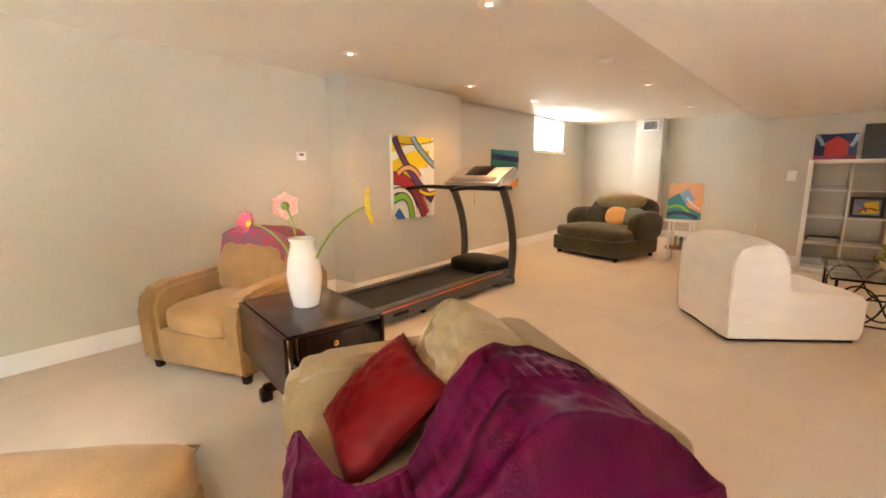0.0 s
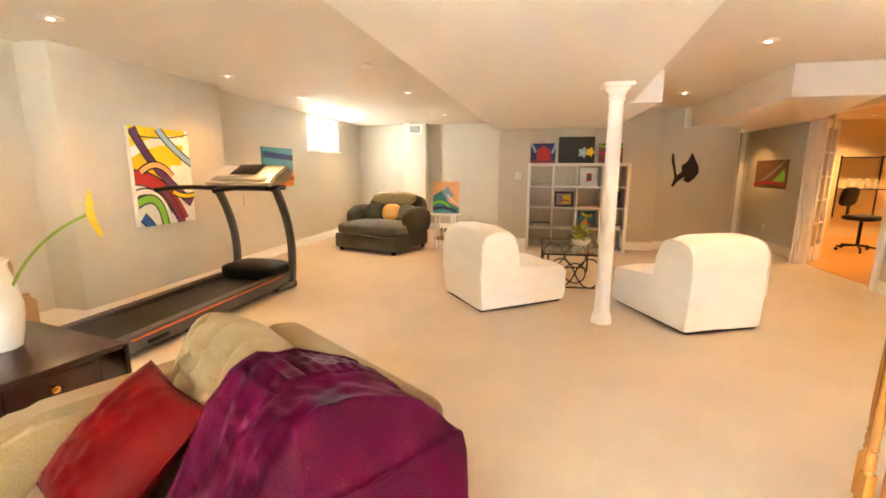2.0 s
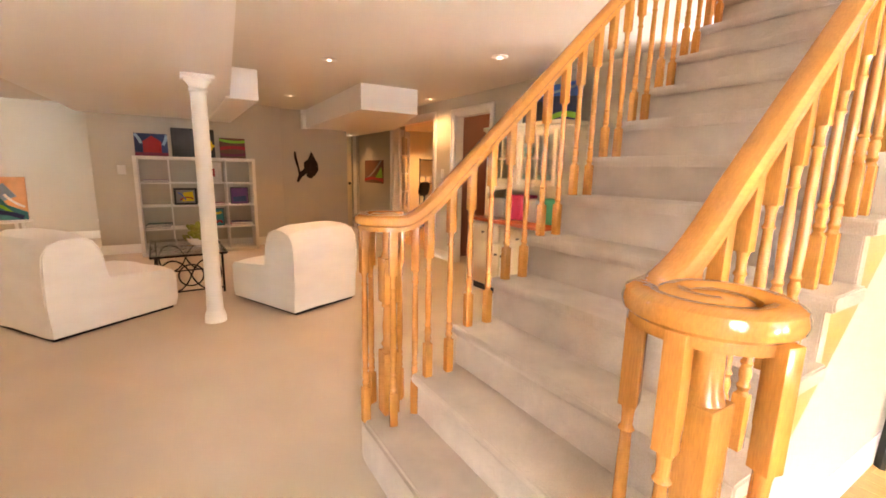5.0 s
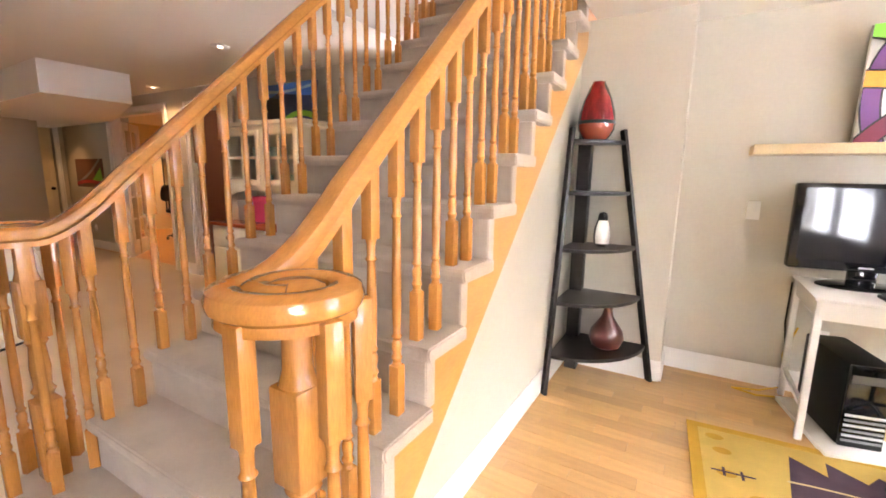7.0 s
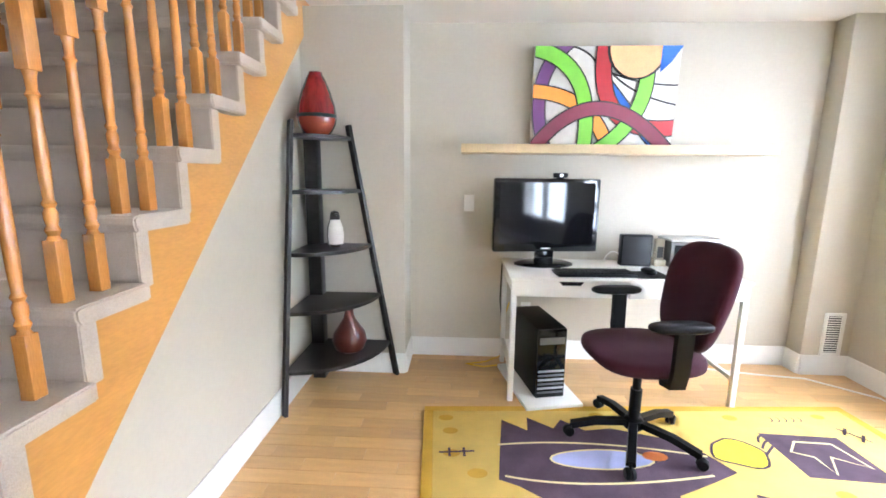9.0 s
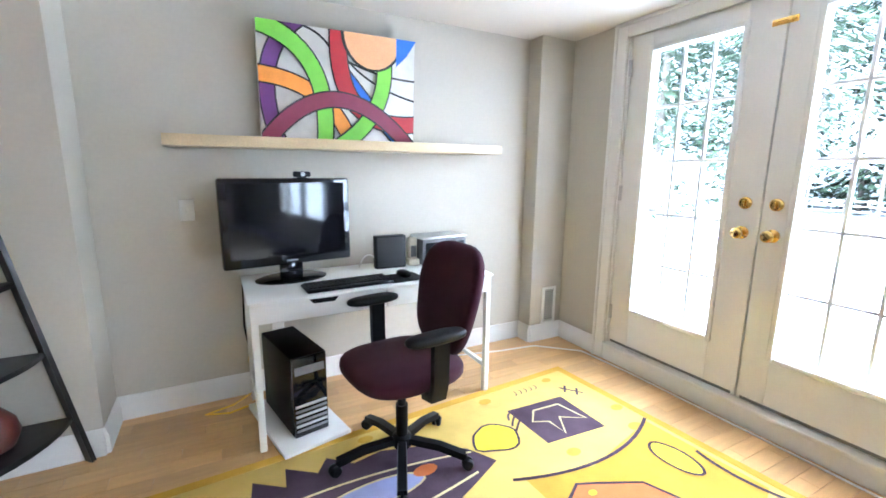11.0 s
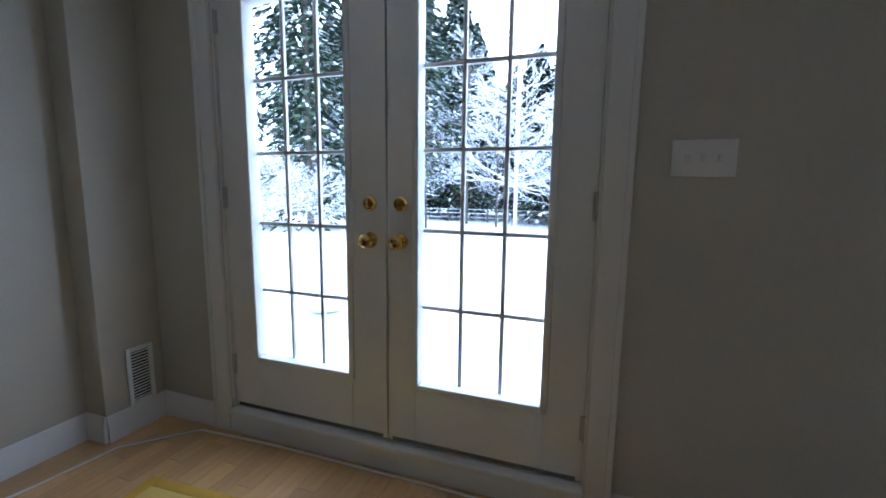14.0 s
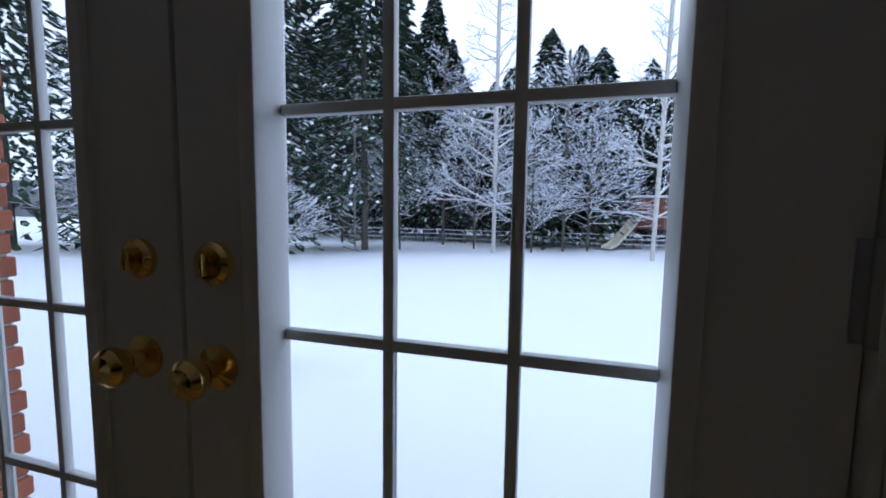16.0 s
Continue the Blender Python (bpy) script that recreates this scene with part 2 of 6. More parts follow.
def prism(outline, z0, z1, m=None, r=0.0):
    """A flat outline of (x, y) pairs given thickness."""
    bm = bmesh.new()
    lo = [bm.verts.new((x, y, z0)) for x, y in outline]
    hi = [bm.verts.new((x, y, z1)) for x, y in outline]
    n = len(outline)
    bm.faces.new(lo[::-1]), bm.faces.new(hi)
    for k in range(n):
        bm.faces.new((lo[k], lo[(k + 1) % n], hi[(k + 1) % n], hi[k]))
    bmesh.ops.recalc_face_normals(bm, faces=bm.faces[:])
    if r:
        bmesh.ops.bevel(bm, geom=bm.edges[:], offset=r, segments=2, affect="EDGES")
    return moved(bm, m) if m is not None else bm


def ribbon(points, width, h=0.0012):
    """A flat painted stroke in the xy plane."""
    pts = [Vector((x, y, 0)) for x, y in points]
    left, right = [], []
    for i, p in enumerate(pts):
        d = (pts[min(i + 1, len(pts) - 1)] - pts[max(i - 1, 0)]).normalized()
        s = Vector((-d.y, d.x, 0)) * width / 2
        left.append((p + s)[:2]), right.append((p - s)[:2])
    bm = bmesh.new()
    a = [bm.verts.new((x, y, h)) for x, y in left]
    b = [bm.verts.new((x, y, h)) for x, y in right]
    for i in range(len(a) - 1):
        bm.faces.new((b[i], b[i + 1], a[i + 1], a[i]))
    return bm


def curve2(p0, p1, p2, n=14):
    return [(q.x, q.y) for q in arc((*p0, 0), (*p1, 0), (*p2, 0), n)]


def clipped(bm, w, h):
    """Cuts a flat drawing to the rectangle 0..w, 0..h."""
    for co, no in (((0, 0, 0), (-1, 0, 0)), ((w, 0, 0), (1, 0, 0)), ((0, 0, 0), (0, -1, 0)), ((0, h, 0), (0, 1, 0))):
        bmesh.ops.bisect_plane(bm, geom=bm.verts[:] + bm.edges[:] + bm.faces[:], plane_co=co, plane_no=no, clear_outer=True)
    return bm


# ---- structure ----
T = 0.12
WX, DY, NY = -2.93, -3.19, 4.79         # door wall, desk wall, north wall
SWY = -2.95                             # wall with the two inner doorways
STX0, STX1 = 0.60, 1.80                 # stair flight
RISE, RUN, STEPS = 0.1995, 0.213, 13
WELLX1, WELLY0 = 1.96, -1.05


def nose(k):
    return -0.485 - RUN * (k - 2)


def wall_with_holes(name, axis, at, a0, a1, z0, z1, holes, side, label=""):
    """A wall of thickness T on one side of the plane axis=at, with rectangular openings (a, b, low, high)."""
    bms = []
    cuts = sorted({a0, a1, *[h[0] for h in holes], *[h[1] for h in holes]})
    for p, q in zip(cuts, cuts[1:]):
        free = [(z0, z1)]
        for h in holes:
            if h[0] <= p + 1e-6 and h[1] >= q - 1e-6:
                free = [(z0, h[2]), (h[3], z1)]
        for lo, hi in free:
            if hi - lo > 1e-4:
                c = (at, at + side * T)
                bms.append(box(min(c), p, lo, max(c), q, hi) if axis == "x" else box(p, min(c), lo, q, max(c), hi))
    return structure(name, join(*bms), WALL, label)


WESTWIN = (0.9, 2.7, 0.5, 2.05)
DOOR = (-2.575, -0.845, 0.0, 2.205)
wall_with_holes("wall_west", "x", WX, DY - T, NY + T, 0, H, [DOOR, WESTWIN], -1)
wall_with_holes("wall_south", "y", DY, WX, 0.05, 0, H, [], -1)
structure("wall_south_jog", box(0.05, -2.88 - 0.5, 0, STX0 + 0.10, -2.88, H), WALL)
structure("wall_pillar", box(WX, DY, 0, -2.62, -3.05, H, 0.006), WALL)
wall_with_holes("wall_north", "y", NY, WX, 3.22, 0, H, [], 1)
structure("wall_north_chase", box(3.21, 4.46, 0, 5.07, NY + T, H, 0.006), WALL)
WIN = (7.42, 8.66, 1.65, 2.255)
NWY = 4.64
wall_with_holes("wall_north_window", "y", NWY, 5.07, 9.75, 0, H, [WIN], 1)
wall_with_holes("wall_nook", "x", 9.75, 1.35, NWY + T, 0, H, [], 1)
structure("wall_nook_chase", box(9.45, 3.02, 0, 9.75, 3.50, H, 0.006), WALL)
structure("wall_bookshelf", box(7.92, -1.18, 0, 9.75, 1.35, H, 0.004), WALL)
structure("wall_fish", box(8.10, -2.30, 0, 8.22, -1.18, H), WALL)
structure("wall_hall_side", box(8.22, -2.42, 0, 10.4, -2.30, H), WALL)
HALL = (-2.98, -2.52, 0.0, 2.03)
wall_with_holes("wall_hall_end", "x", 9.45, -3.2, -2.42, 0, H, [HALL], 1)
structure("wall_hall_south", box(7.42, -3.24, 0, 10.4, -3.12, H), WALL)
D1 = (5.86, 7.28, 0.0, 2.06)
D2 = (4.50, 5.28, 0.0, 2.04)
wall_with_holes("wall_south_doorways", "y", SWY, WELLX1 + 0.06, 7.42, 0, H, [D1, D2], -1)

floors = tagged(new("floor", mesh_of("floor", join(box(WX - T, -0.36, -0.1, 10.5, NY + 0.2, 0), box(0.72, -6.2, -0.1, 10.5, -0.36, 0)), CARPET)), "beige cut-pile carpet over the basement floor", kind="structure")
structure("floor_office_base", box(WX - T, DY - T, -0.1, 0.72, -0.36, -0.004), JOINT)
ceil = [box(WX - T, WELLY0, H, 10.5, NY + 0.2, H + 0.12), box(WX - T, -6.4, H, STX0, WELLY0, H + 0.12), box(WELLX1, -6.4, H, 10.5, WELLY0, H + 0.12)]
structure("ceiling", join(*ceil), CEIL, "white painted ceiling with recessed lights")
SOF = 1.99
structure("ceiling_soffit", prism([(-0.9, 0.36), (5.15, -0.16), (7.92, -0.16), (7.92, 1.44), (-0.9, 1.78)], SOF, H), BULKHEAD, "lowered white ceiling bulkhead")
structure("ceiling_beam_box", box(5.15, -0.43, SOF - 0.015, 7.92, -0.12, H, 0.004), BULKHEAD)
structure("ceiling_duct_bulkhead", prism([(5.12, -1.53), (8.10, -1.62), (9.45, -1.62), (9.45, -2.95), (7.2, -2.95), (5.12, -2.27)], 1.985, H), BULKHEAD)
structure("ceiling_box_small", box(7.96, -1.68, 1.97, 8.10, -1.56, H), BULKHEAD)

# stairwell above the ceiling
structure("wall_stairwell_east", box(WELLX1, -6.4, H + 0.12, WELLX1 + 0.1, WELLY0, 5.0), CEIL)
structure("wall_stairwell_west", box(STX0 - 0.1, -6.4, H + 0.12, STX0, WELLY0, 5.0), CEIL)
structure("wall_stairwell_front", box(STX0 - 0.1, WELLY0, H + 0.12, WELLX1 + 0.1, WELLY0 + 0.1, 5.0), CEIL)
structure("wall_upper_back", box(STX0 - 0.1, -6.5, H + 0.12, WELLX1 + 0.1, -6.4, 5.0), CEIL)
structure("ceiling_upper", box(STX0 - 0.1, -6.5, 5.0, WELLX1 + 0.1, WELLY0 + 0.1, 5.1), CEIL)
structure("floor_upper", box(STX0, -6.4, STEPS * RISE - 0.2, WELLX1, nose(STEPS) - 0.03, STEPS * RISE), OAKBOARD)


def profile_trim(name, pts, height=0.135, depth=0.016, mat=WHITE):
    """A stepped baseboard along points on the floor, to the left of the way."""
    sec = [(0, 0), (-depth, 0), (-depth, height * 0.72), (-depth * 0.62, height * 0.78), (-depth * 0.62, height * 0.9), (-depth * 0.3, height), (0, height)]
    out = []
    for a, b in zip(pts, pts[1:]):
        out.append(sweep([(*a, 0), (*b, 0)], sec))
    return structure(name, join(*out), mat)


profile_trim("baseboard_north", [(3.21, NY), (WX, NY)])
profile_trim("baseboard_chase", [(5.07, NWY), (5.07, 4.46), (3.21, 4.46), (3.21, NY)])
profile_trim("baseboard_window_wall", [(9.75, NWY), (5.07, NWY)])
profile_trim("baseboard_nook", [(7.92, 1.35), (9.75, 1.35), (9.75, NWY)])
profile_trim("baseboard_bookshelf", [(8.10, -2.30), (8.10, -1.18), (7.92, -1.18), (7.92, 1.35)])
profile_trim("baseboard_hall", [(7.42, -3.12), (9.45, -3.12)])
profile_trim("baseboard_doorways", [(5.36, SWY), (5.78, SWY)])
profile_trim("baseboard_office", [(WX, -2.672), (WX, -3.05), (-2.62, -3.05), (-2.62, DY), (0.05, DY), (0.05, -2.88), (STX0 + 0.08, -2.88)])
profile_trim("baseboard_west", [(WX, NY), (WX, -0.748)])


def casing(name, axis, at, a0, a1, top, side, w=0.085, d=0.022, mat=WHITE):
    """Moulded door casing round an opening, standing proud of the wall to one side."""
    def bar(p, q, lo, hi):
        c = sorted((at, at + side * d))
        if axis == "x":
            return [box(c[0], p, lo, c[1], q, hi, 0.004)]
        return [box(p, c[0], lo, q, c[1], hi, 0.004)]
    bms = bar(a0 - w, a0, 0, top + w) + bar(a1, a1 + w, 0, top + w) + bar(a0 + 0.0005, a1 - 0.0005, top, top + w)
    e = side * (d + 0.010)
    for p, q, lo, hi in ((a0 - w, a0 - w + 0.022, 0, top + w), (a1 + w - 0.022, a1 + w, 0, top + w), (a0 - w + 0.022, a1 + w - 0.022, top + w - 0.022, top + w)):
        c = sorted((at, at + e))
        bms.append(box(c[0], p, lo, c[1], q, hi, 0.004) if axis == "x" else box(p, c[0], lo, q, c[1], hi, 0.004))
    return structure(name, join(*bms), mat)


casing("trim_french_door", "x", WX, DOOR[0], DOOR[1], 2.185, 1, 0.094)
casing("trim_doorway_1", "y", SWY, D1[0], D1[1], D1[3], 1)
casing("trim_doorway_2", "y", SWY, D2[0], D2[1], D2[3], 1)
casing("trim_hall_door", "x", 9.45, HALL[0], HALL[1], HALL[3], -1, 0.07)

# ---- french doors ----
def pane_part(y0, y1, z0, z1, x, parent):
    ob = part("pane", box(x - 0.003, y0, z0, x + 0.003, y1, z1), GLASSM, parent)
    ob.visible_shadow = False
    return ob


def knob(parent, y, z, x):
    k = part("door_knob", lathe([(0.033, 0), (0.034, 0.006), (0.014, 0.012), (0.012, 0.03), (0.022, 0.036), (0.029, 0.048), (0.029, 0.06), (0.02, 0.070), (0.0, 0.073)], 20, pose(0, 0, 0, 0, 90, 0)), BRASS, parent, "polished brass door knob", pose(x, y, z))
    d = part("deadbolt", lathe([(0.031, 0), (0.031, 0.010), (0.024, 0.016), (0.0, 0.017)], 20, pose(0, 0, 0, 0, 90, 0)), BRASS, parent, "brass thumb-turn deadbolt", pose(x, y, z + 0.155))
    part("thumb_turn", box(0.015, -0.006, -0.017, 0.032, 0.006, 0.017, 0.003), BRASS, d)
    return k


def french_leaf(name, y0, y1, hinge_y, knob_y, g0):
    xf, th = -2.945, 0.055
    gy0, gy1, gz0, gz1 = g0, g0 + 0.514, 0.42, 2.07
    ob = thing(name, pose(0, 0, 0), "white painted french door leaf with fifteen glass panes", "door")
    ob["kind"] = "structure"
    zb, zt = 0.135, 2.190
    part("leaf", join(box(xf - th, y0, zb, xf, gy0 - 0.012, zt, 0.003), box(xf - th, gy1 + 0.012, zb, xf, y1, zt, 0.003), box(xf - th, gy0 - 0.012, zb, xf, gy1 + 0.012, gz0 - 0.012, 0.001), box(xf - th, gy0 - 0.012, gz1 + 0.012, xf, gy1 + 0.012, zt, 0.001)), WHITE, ob)
    f = 0.028
    part("glazing_frame", join(box(xf - 0.059, gy0 - f, gz0 - f, xf + 0.012, gy0, gz1 + f, 0.005), box(xf - 0.059, gy1, gz0 - f, xf + 0.012, gy1 + f, gz1 + f, 0.005),
                               box(xf - 0.0585, gy0, gz0 - f, xf + 0.0115, gy1, gz0, 0.005), box(xf - 0.0585, gy0, gz1, xf + 0.0115, gy1, gz1 + f, 0.005)), WHITE, ob)
    xm = xf - 0.05
    for k in (1, 2):
        y = (gy0 + gy1) / 2 + 0.175 * (k - 1.5)
        part("muntin", box(xm - 0.009, y - 0.0085, gz0, xm + 0.009, y + 0.0085, gz1, 0.003), WHITE, ob)
    for k in (1, 2, 3, 4):
        z = gz0 + (gz1 - gz0) * k / 5
        part("muntin", box(xm - 0.0085, gy0, z - 0.0085, xm + 0.0085, gy1, z + 0.0085, 0.003), WHITE, ob)
    for i in range(3):
        for k in range(5):
            mid = (gy0 + gy1) / 2
            a, b = (gy0 - 0.006, mid - 0.0875, mid + 0.0875)[i], (mid - 0.0875, mid + 0.0875, gy1 + 0.006)[i]
            c, d = gz0 + (gz1 - gz0) * k / 5, gz0 + (gz1 - gz0) * (k + 1) / 5
            pane_part(a + 0.0085, b - 0.0085, c + 0.0085, d - 0.0085, xm, ob)
    knob(ob, knob_y, 1.035, xf)
    for z in (0.36, 1.20, 2.0):
        part("hinge", join(box(xf, hinge_y - 0.018, z - 0.05, xf + 0.004, hinge_y + 0.018, z + 0.05), cyl(0.007, z - 0.052, z + 0.052, 10, pose(xf + 0.006, hinge_y, 0))), SILVER, ob, "worn steel butt hinge")
    part("bottom_scuff", box(xf, y0 + 0.02, zb + 0.004, xf + 0.0015, y1 - 0.02, zb + 0.02), GREYP, ob, "grimy weather sweep along the bottom edge")
    return ob


french_leaf("door_french", -2.560, -1.692, -2.563, -1.765, -2.395)
french_leaf("door_french", -1.684, -0.860, -0.857, -1.622, -1.540)
structure("door_jamb", join(box(WX - T - 0.03, -2.575, 0.12, WX - 0.001, -2.563, 2.205), box(WX - T - 0.03, -0.857, 0.12, WX - 0.001, -0.845, 2.205), box(WX - T - 0.03, -2.563, 2.193, WX - 0.001, -0.857, 2.205)), WHITE)
structure("door_sill", join(box(WX - T - 0.10, -2.575, 0, WX + 0.018, -0.845, 0.105, 0.006), box(WX - 0.1, -2.575, 0.105, WX + 0.035, -0.845, 0.128, 0.006)), WHITE, "white painted raised door sill")
structure("door_stop", join(box(WX - T - 0.02, -2.563, 0.15, -3.003, -2.535, 2.165), box(WX - T - 0.02, -0.885, 0.15, -3.003, -0.857, 2.165), box(WX - T - 0.02, -2.563, 2.165, -3.003, -0.857, 2.193), box(WX - T - 0.02, -2.563, 0.12, -3.003, -0.857, 0.15)), WHITE)
structure("door_astragal", box(-3.02, -1.71, 0.15, -3.002, -1.665, 2.165, 0.003), WHITE)
lt = thing("surface_bolt", pose(-2.943, -1.70, 2.05), "brass surface bolt at the top of the french doors", "bolt")
part("plate", box(0, -0.055, -0.015, 0.005, 0.055, 0.015, 0.002), BRASS, lt)
part("slide", moved(cyl(0.007, -0.05, 0.05, 10), pose(0.010, 0, 0.002, 90, 0, 0)), BRASS, lt)
part("bracket", box(0.002, 0.020, -0.013, 0.018, 0.032, 0.013, 0.002), BRASS, lt)


def wall_plate(name, m, w, h, label, toggles=1, cat="switch"):
    """A plate facing +y of its own frame, with toggles."""
    ob = thing(name, m, label, cat)
    part("plate", box(-w / 2, 0, -h / 2, w / 2, 0.006, h / 2, 0.003), WHITE, ob)
    for i in range(toggles):
        x = (i - (toggles - 1) / 2) * 0.046
        part("toggle", box(x - 0.006, 0.004, -0.011, x + 0.006, 0.016, 0.011, 0.002), WHITE, ob)
    return ob


wall_plate("light_switch", pose(WX, -0.55, 1.362, 0, 0, -90), 0.185, 0.118, "white triple light switch plate beside the french doors", 3)
wall_plate("light_switch", pose(-0.36, DY, 1.12), 0.07, 0.115, "ivory single wall switch above the desk", 1)
wall_plate("light_switch", pose(7.92, 1.02, 1.22, 0, 0, 90), 0.10, 0.13, "white wall switch beside the bookshelf", 2)
wall_plate("light_switch", pose(5.60, SWY, 1.26), 0.08, 0.13, "white wall switch between the doorways", 1)
wall_plate("wall_outlet", pose(-0.78, DY, 0.36), 0.07, 0.115, "ivory wall outlet below the desk", 2, "outlet")
wall_plate("wall_outlet", pose(5.25, NWY, 0.32, 0, 0, 180), 0.07, 0.115, "white wall outlet near the treadmill", 2, "outlet")
wall_plate("wall_outlet", pose(8.02, 1.35, 0.50), 0.07, 0.115, "white wall outlet in the nook", 2, "outlet")
wall_plate("wall_outlet", pose(8.6, -3.12, 0.35), 0.07, 0.115, "white wall outlet in the hall", 2, "outlet")


def vent(name, m, w, h, n, label, vertical=False):
    ob = thing(name, m, label, "air vent")
    part("backing", box(-w / 2 + 0.01, 0, -h / 2 + 0.01, w / 2 - 0.01, 0.003, h / 2 - 0.01), BLACK, ob)
    part("frame", join(box(-w / 2, 0, -h / 2, -w / 2 + 0.022, 0.012, h / 2, 0.003), box(w / 2 - 0.022, 0, -h / 2, w / 2, 0.012, h / 2, 0.003),
                       box(-w / 2 + 0.022, 0, -h / 2, w / 2 - 0.022, 0.0115, -h / 2 + 0.022, 0.003), box(-w / 2 + 0.022, 0, h / 2 - 0.022, w / 2 - 0.022, 0.0115, h / 2, 0.003)), WHITE, ob)
    for i in range(n):
        z = -h / 2 + 0.022 + (h - 0.044) * (i + 0.5) / n
        part("slat", moved(box(-w / 2 + 0.02, -0.001, -0.0035, w / 2 - 0.02, 0.001, 0.0035), pose(0, 0.007, z, 35, 0, 0)), WHITE, ob)
    return ob


vent("wall_register", pose(-2.80, -3.05, 0.285), 0.135, 0.30, 16, "white louvred floor-level heating register on the corner pillar")
vent("wall_register", pose(9.45, 3.245, 2.15, 0, 0, 90), 0.28, 0.19, 8, "white return-air grille high on the nook chase")
cv = thing("ceiling_detector", pose(4.41, 2.36, H), "round white ceiling smoke detector", "detector")
part("body", lathe([(0.07, 0), (0.07, -0.012), (0.055, -0.026), (0.0, -0.028)], 20), WHITE, cv)
th = thing("thermostat", pose(2.86, NY, 1.47, 0, 0, 180), "small white wall thermostat", "thermostat")
part("body", box(-0.05, 0, -0.04, 0.05, 0.028, 0.04, 0.006), WHITE, th)
part("display", box(-0.025, 0.028, 0.0, 0.025, 0.029, 0.025), GREYP, th)

# basement window
wn_ = thing("window_basement", pose(8.04, NWY, 1.95), "white framed basement window with daylight behind it", "window")
wn_["kind"] = "structure"
hw, hh = 0.62, 0.30
part("window_frame", join(box(-hw, -0.012, -hh, -hw + 0.05, T, hh, 0.004), box(hw - 0.05, -0.012, -hh, hw, T, hh, 0.004), box(-hw + 0.05, -0.0115, hh - 0.05, hw - 0.05, T, hh, 0.004), box(-hw + 0.05, -0.0115, -hh, hw - 0.05, T, -hh + 0.05, 0.004)), WHITE, wn_)
part("window_sill", box(-hw - 0.03, -0.035, -hh - 0.02, hw + 0.03, 0.0, -hh + 0.015, 0.005), WHITE, wn_)
part("mullion", box(-0.012, 0.055, -hh + 0.05, 0.012, 0.085, hh - 0.05, 0.003), WHITE, wn_)
for a, b in ((-hw + 0.05, -0.012), (0.012, hw - 0.05)):
    gp = part("pane", box(a, 0.066, -hh + 0.05, b, 0.072, hh - 0.05), GLASSM, wn_)
    gp.visible_shadow = False

# glowing panel added outside the basement window in place of daylight
wl = structure("backdrop_window_well", box(7.0, 5.6, 1.0, 9.1, 5.62, 3.2), material("glowing_window_backdrop", (0.85, 0.92, 1.0), 0.9, emit=0.38))

# ---- recessed lights ----
def pot(x, y, z=H, watts=13.0, group="recessed ceiling lights"):
    ob = thing("recessed_light", pose(x, y, z), "lit recessed ceiling light with a white trim ring", "ceiling light", group)
    part("trim_ring", lathe([(0.046, -0.001), (0.072, -0.001), (0.072, -0.005), (0.060, -0.010), (0.046, -0.010)], 24), WHITE, ob)
    part("bulb", lathe([(0.044, -0.002), (0.044, -0.006), (0.02, -0.010), (0.0, -0.011)], 20), LAMPGLOW, ob)
    sp = new("recessed_lamp", bpy.data.lights.new("recessed_lamp", "SPOT"))
    sp.data.energy, sp.data.color, sp.data.spot_size, sp.data.spot_blend, sp.data.shadow_soft_size = watts * 1.1, (1.0, 0.60, 0.28), radians(118), 0.85, 0.045
    sp.parent, sp.matrix_basis = ob, pose(0, 0, -0.03)
    return ob


POTS = [(2.69, 2.43), (2.83, 3.90), (4.59, 3.96), (6.02, 3.92), (8.39, 3.93), (5.89, 2.38), (8.2, 2.37), (4.28, -0.91), (6.58, -1.06), (3.30, -2.10), (5.61, -2.73)]
for p in POTS:
    pot(*p)
# unseen extra pot, added only to brighten the room behind the wide doorway
pot(7.6, -4.3, H, 55.0)
pot(9.6, -5.1, H, 45.0)
pot(8.9, -2.75, 1.985, 6.0)

# ---- column ----
col = thing("support_column", pose(4.19, 0.16, 0), "white round support column with moulded base and capital", "column")
part("shaft", lathe([(0.066, 0.10), (0.062, 0.25), (0.056, 1.82), (0.058, 1.86)], 32), WHITE, col)
part("base", lathe([(0.085, 0), (0.085, 0.045), (0.078, 0.055), (0.080, 0.07), (0.072, 0.085), (0.066, 0.10)], 32), WHITE, col)
part("capital", join(lathe([(0.058, 1.86), (0.066, 1.87), (0.066, 1.885), (0.060, 1.895), (0.075, 1.93), (0.090, 1.945), (0.095, 1.96)], 32), box(-0.115, -0.115, 1.96, 0.115, 0.115, SOF, 0.006)), WHITE, col)

# ---- staircase ----
def yz(outline, x0, x1, r=0.0):
    """An outline of (y, z) pairs given thickness along x."""
    bm = prism(outline, x0, x1, None, r)
    return moved(bm, Matrix(((0, 0, 1, 0), (1, 0, 0, 0), (0, 1, 0, 0), (0, 0, 0, 1))))


stair = thing("staircase", pose(0, 0, 0), "carpeted staircase with honey oak balusters, stringer and volute handrails", "staircase")
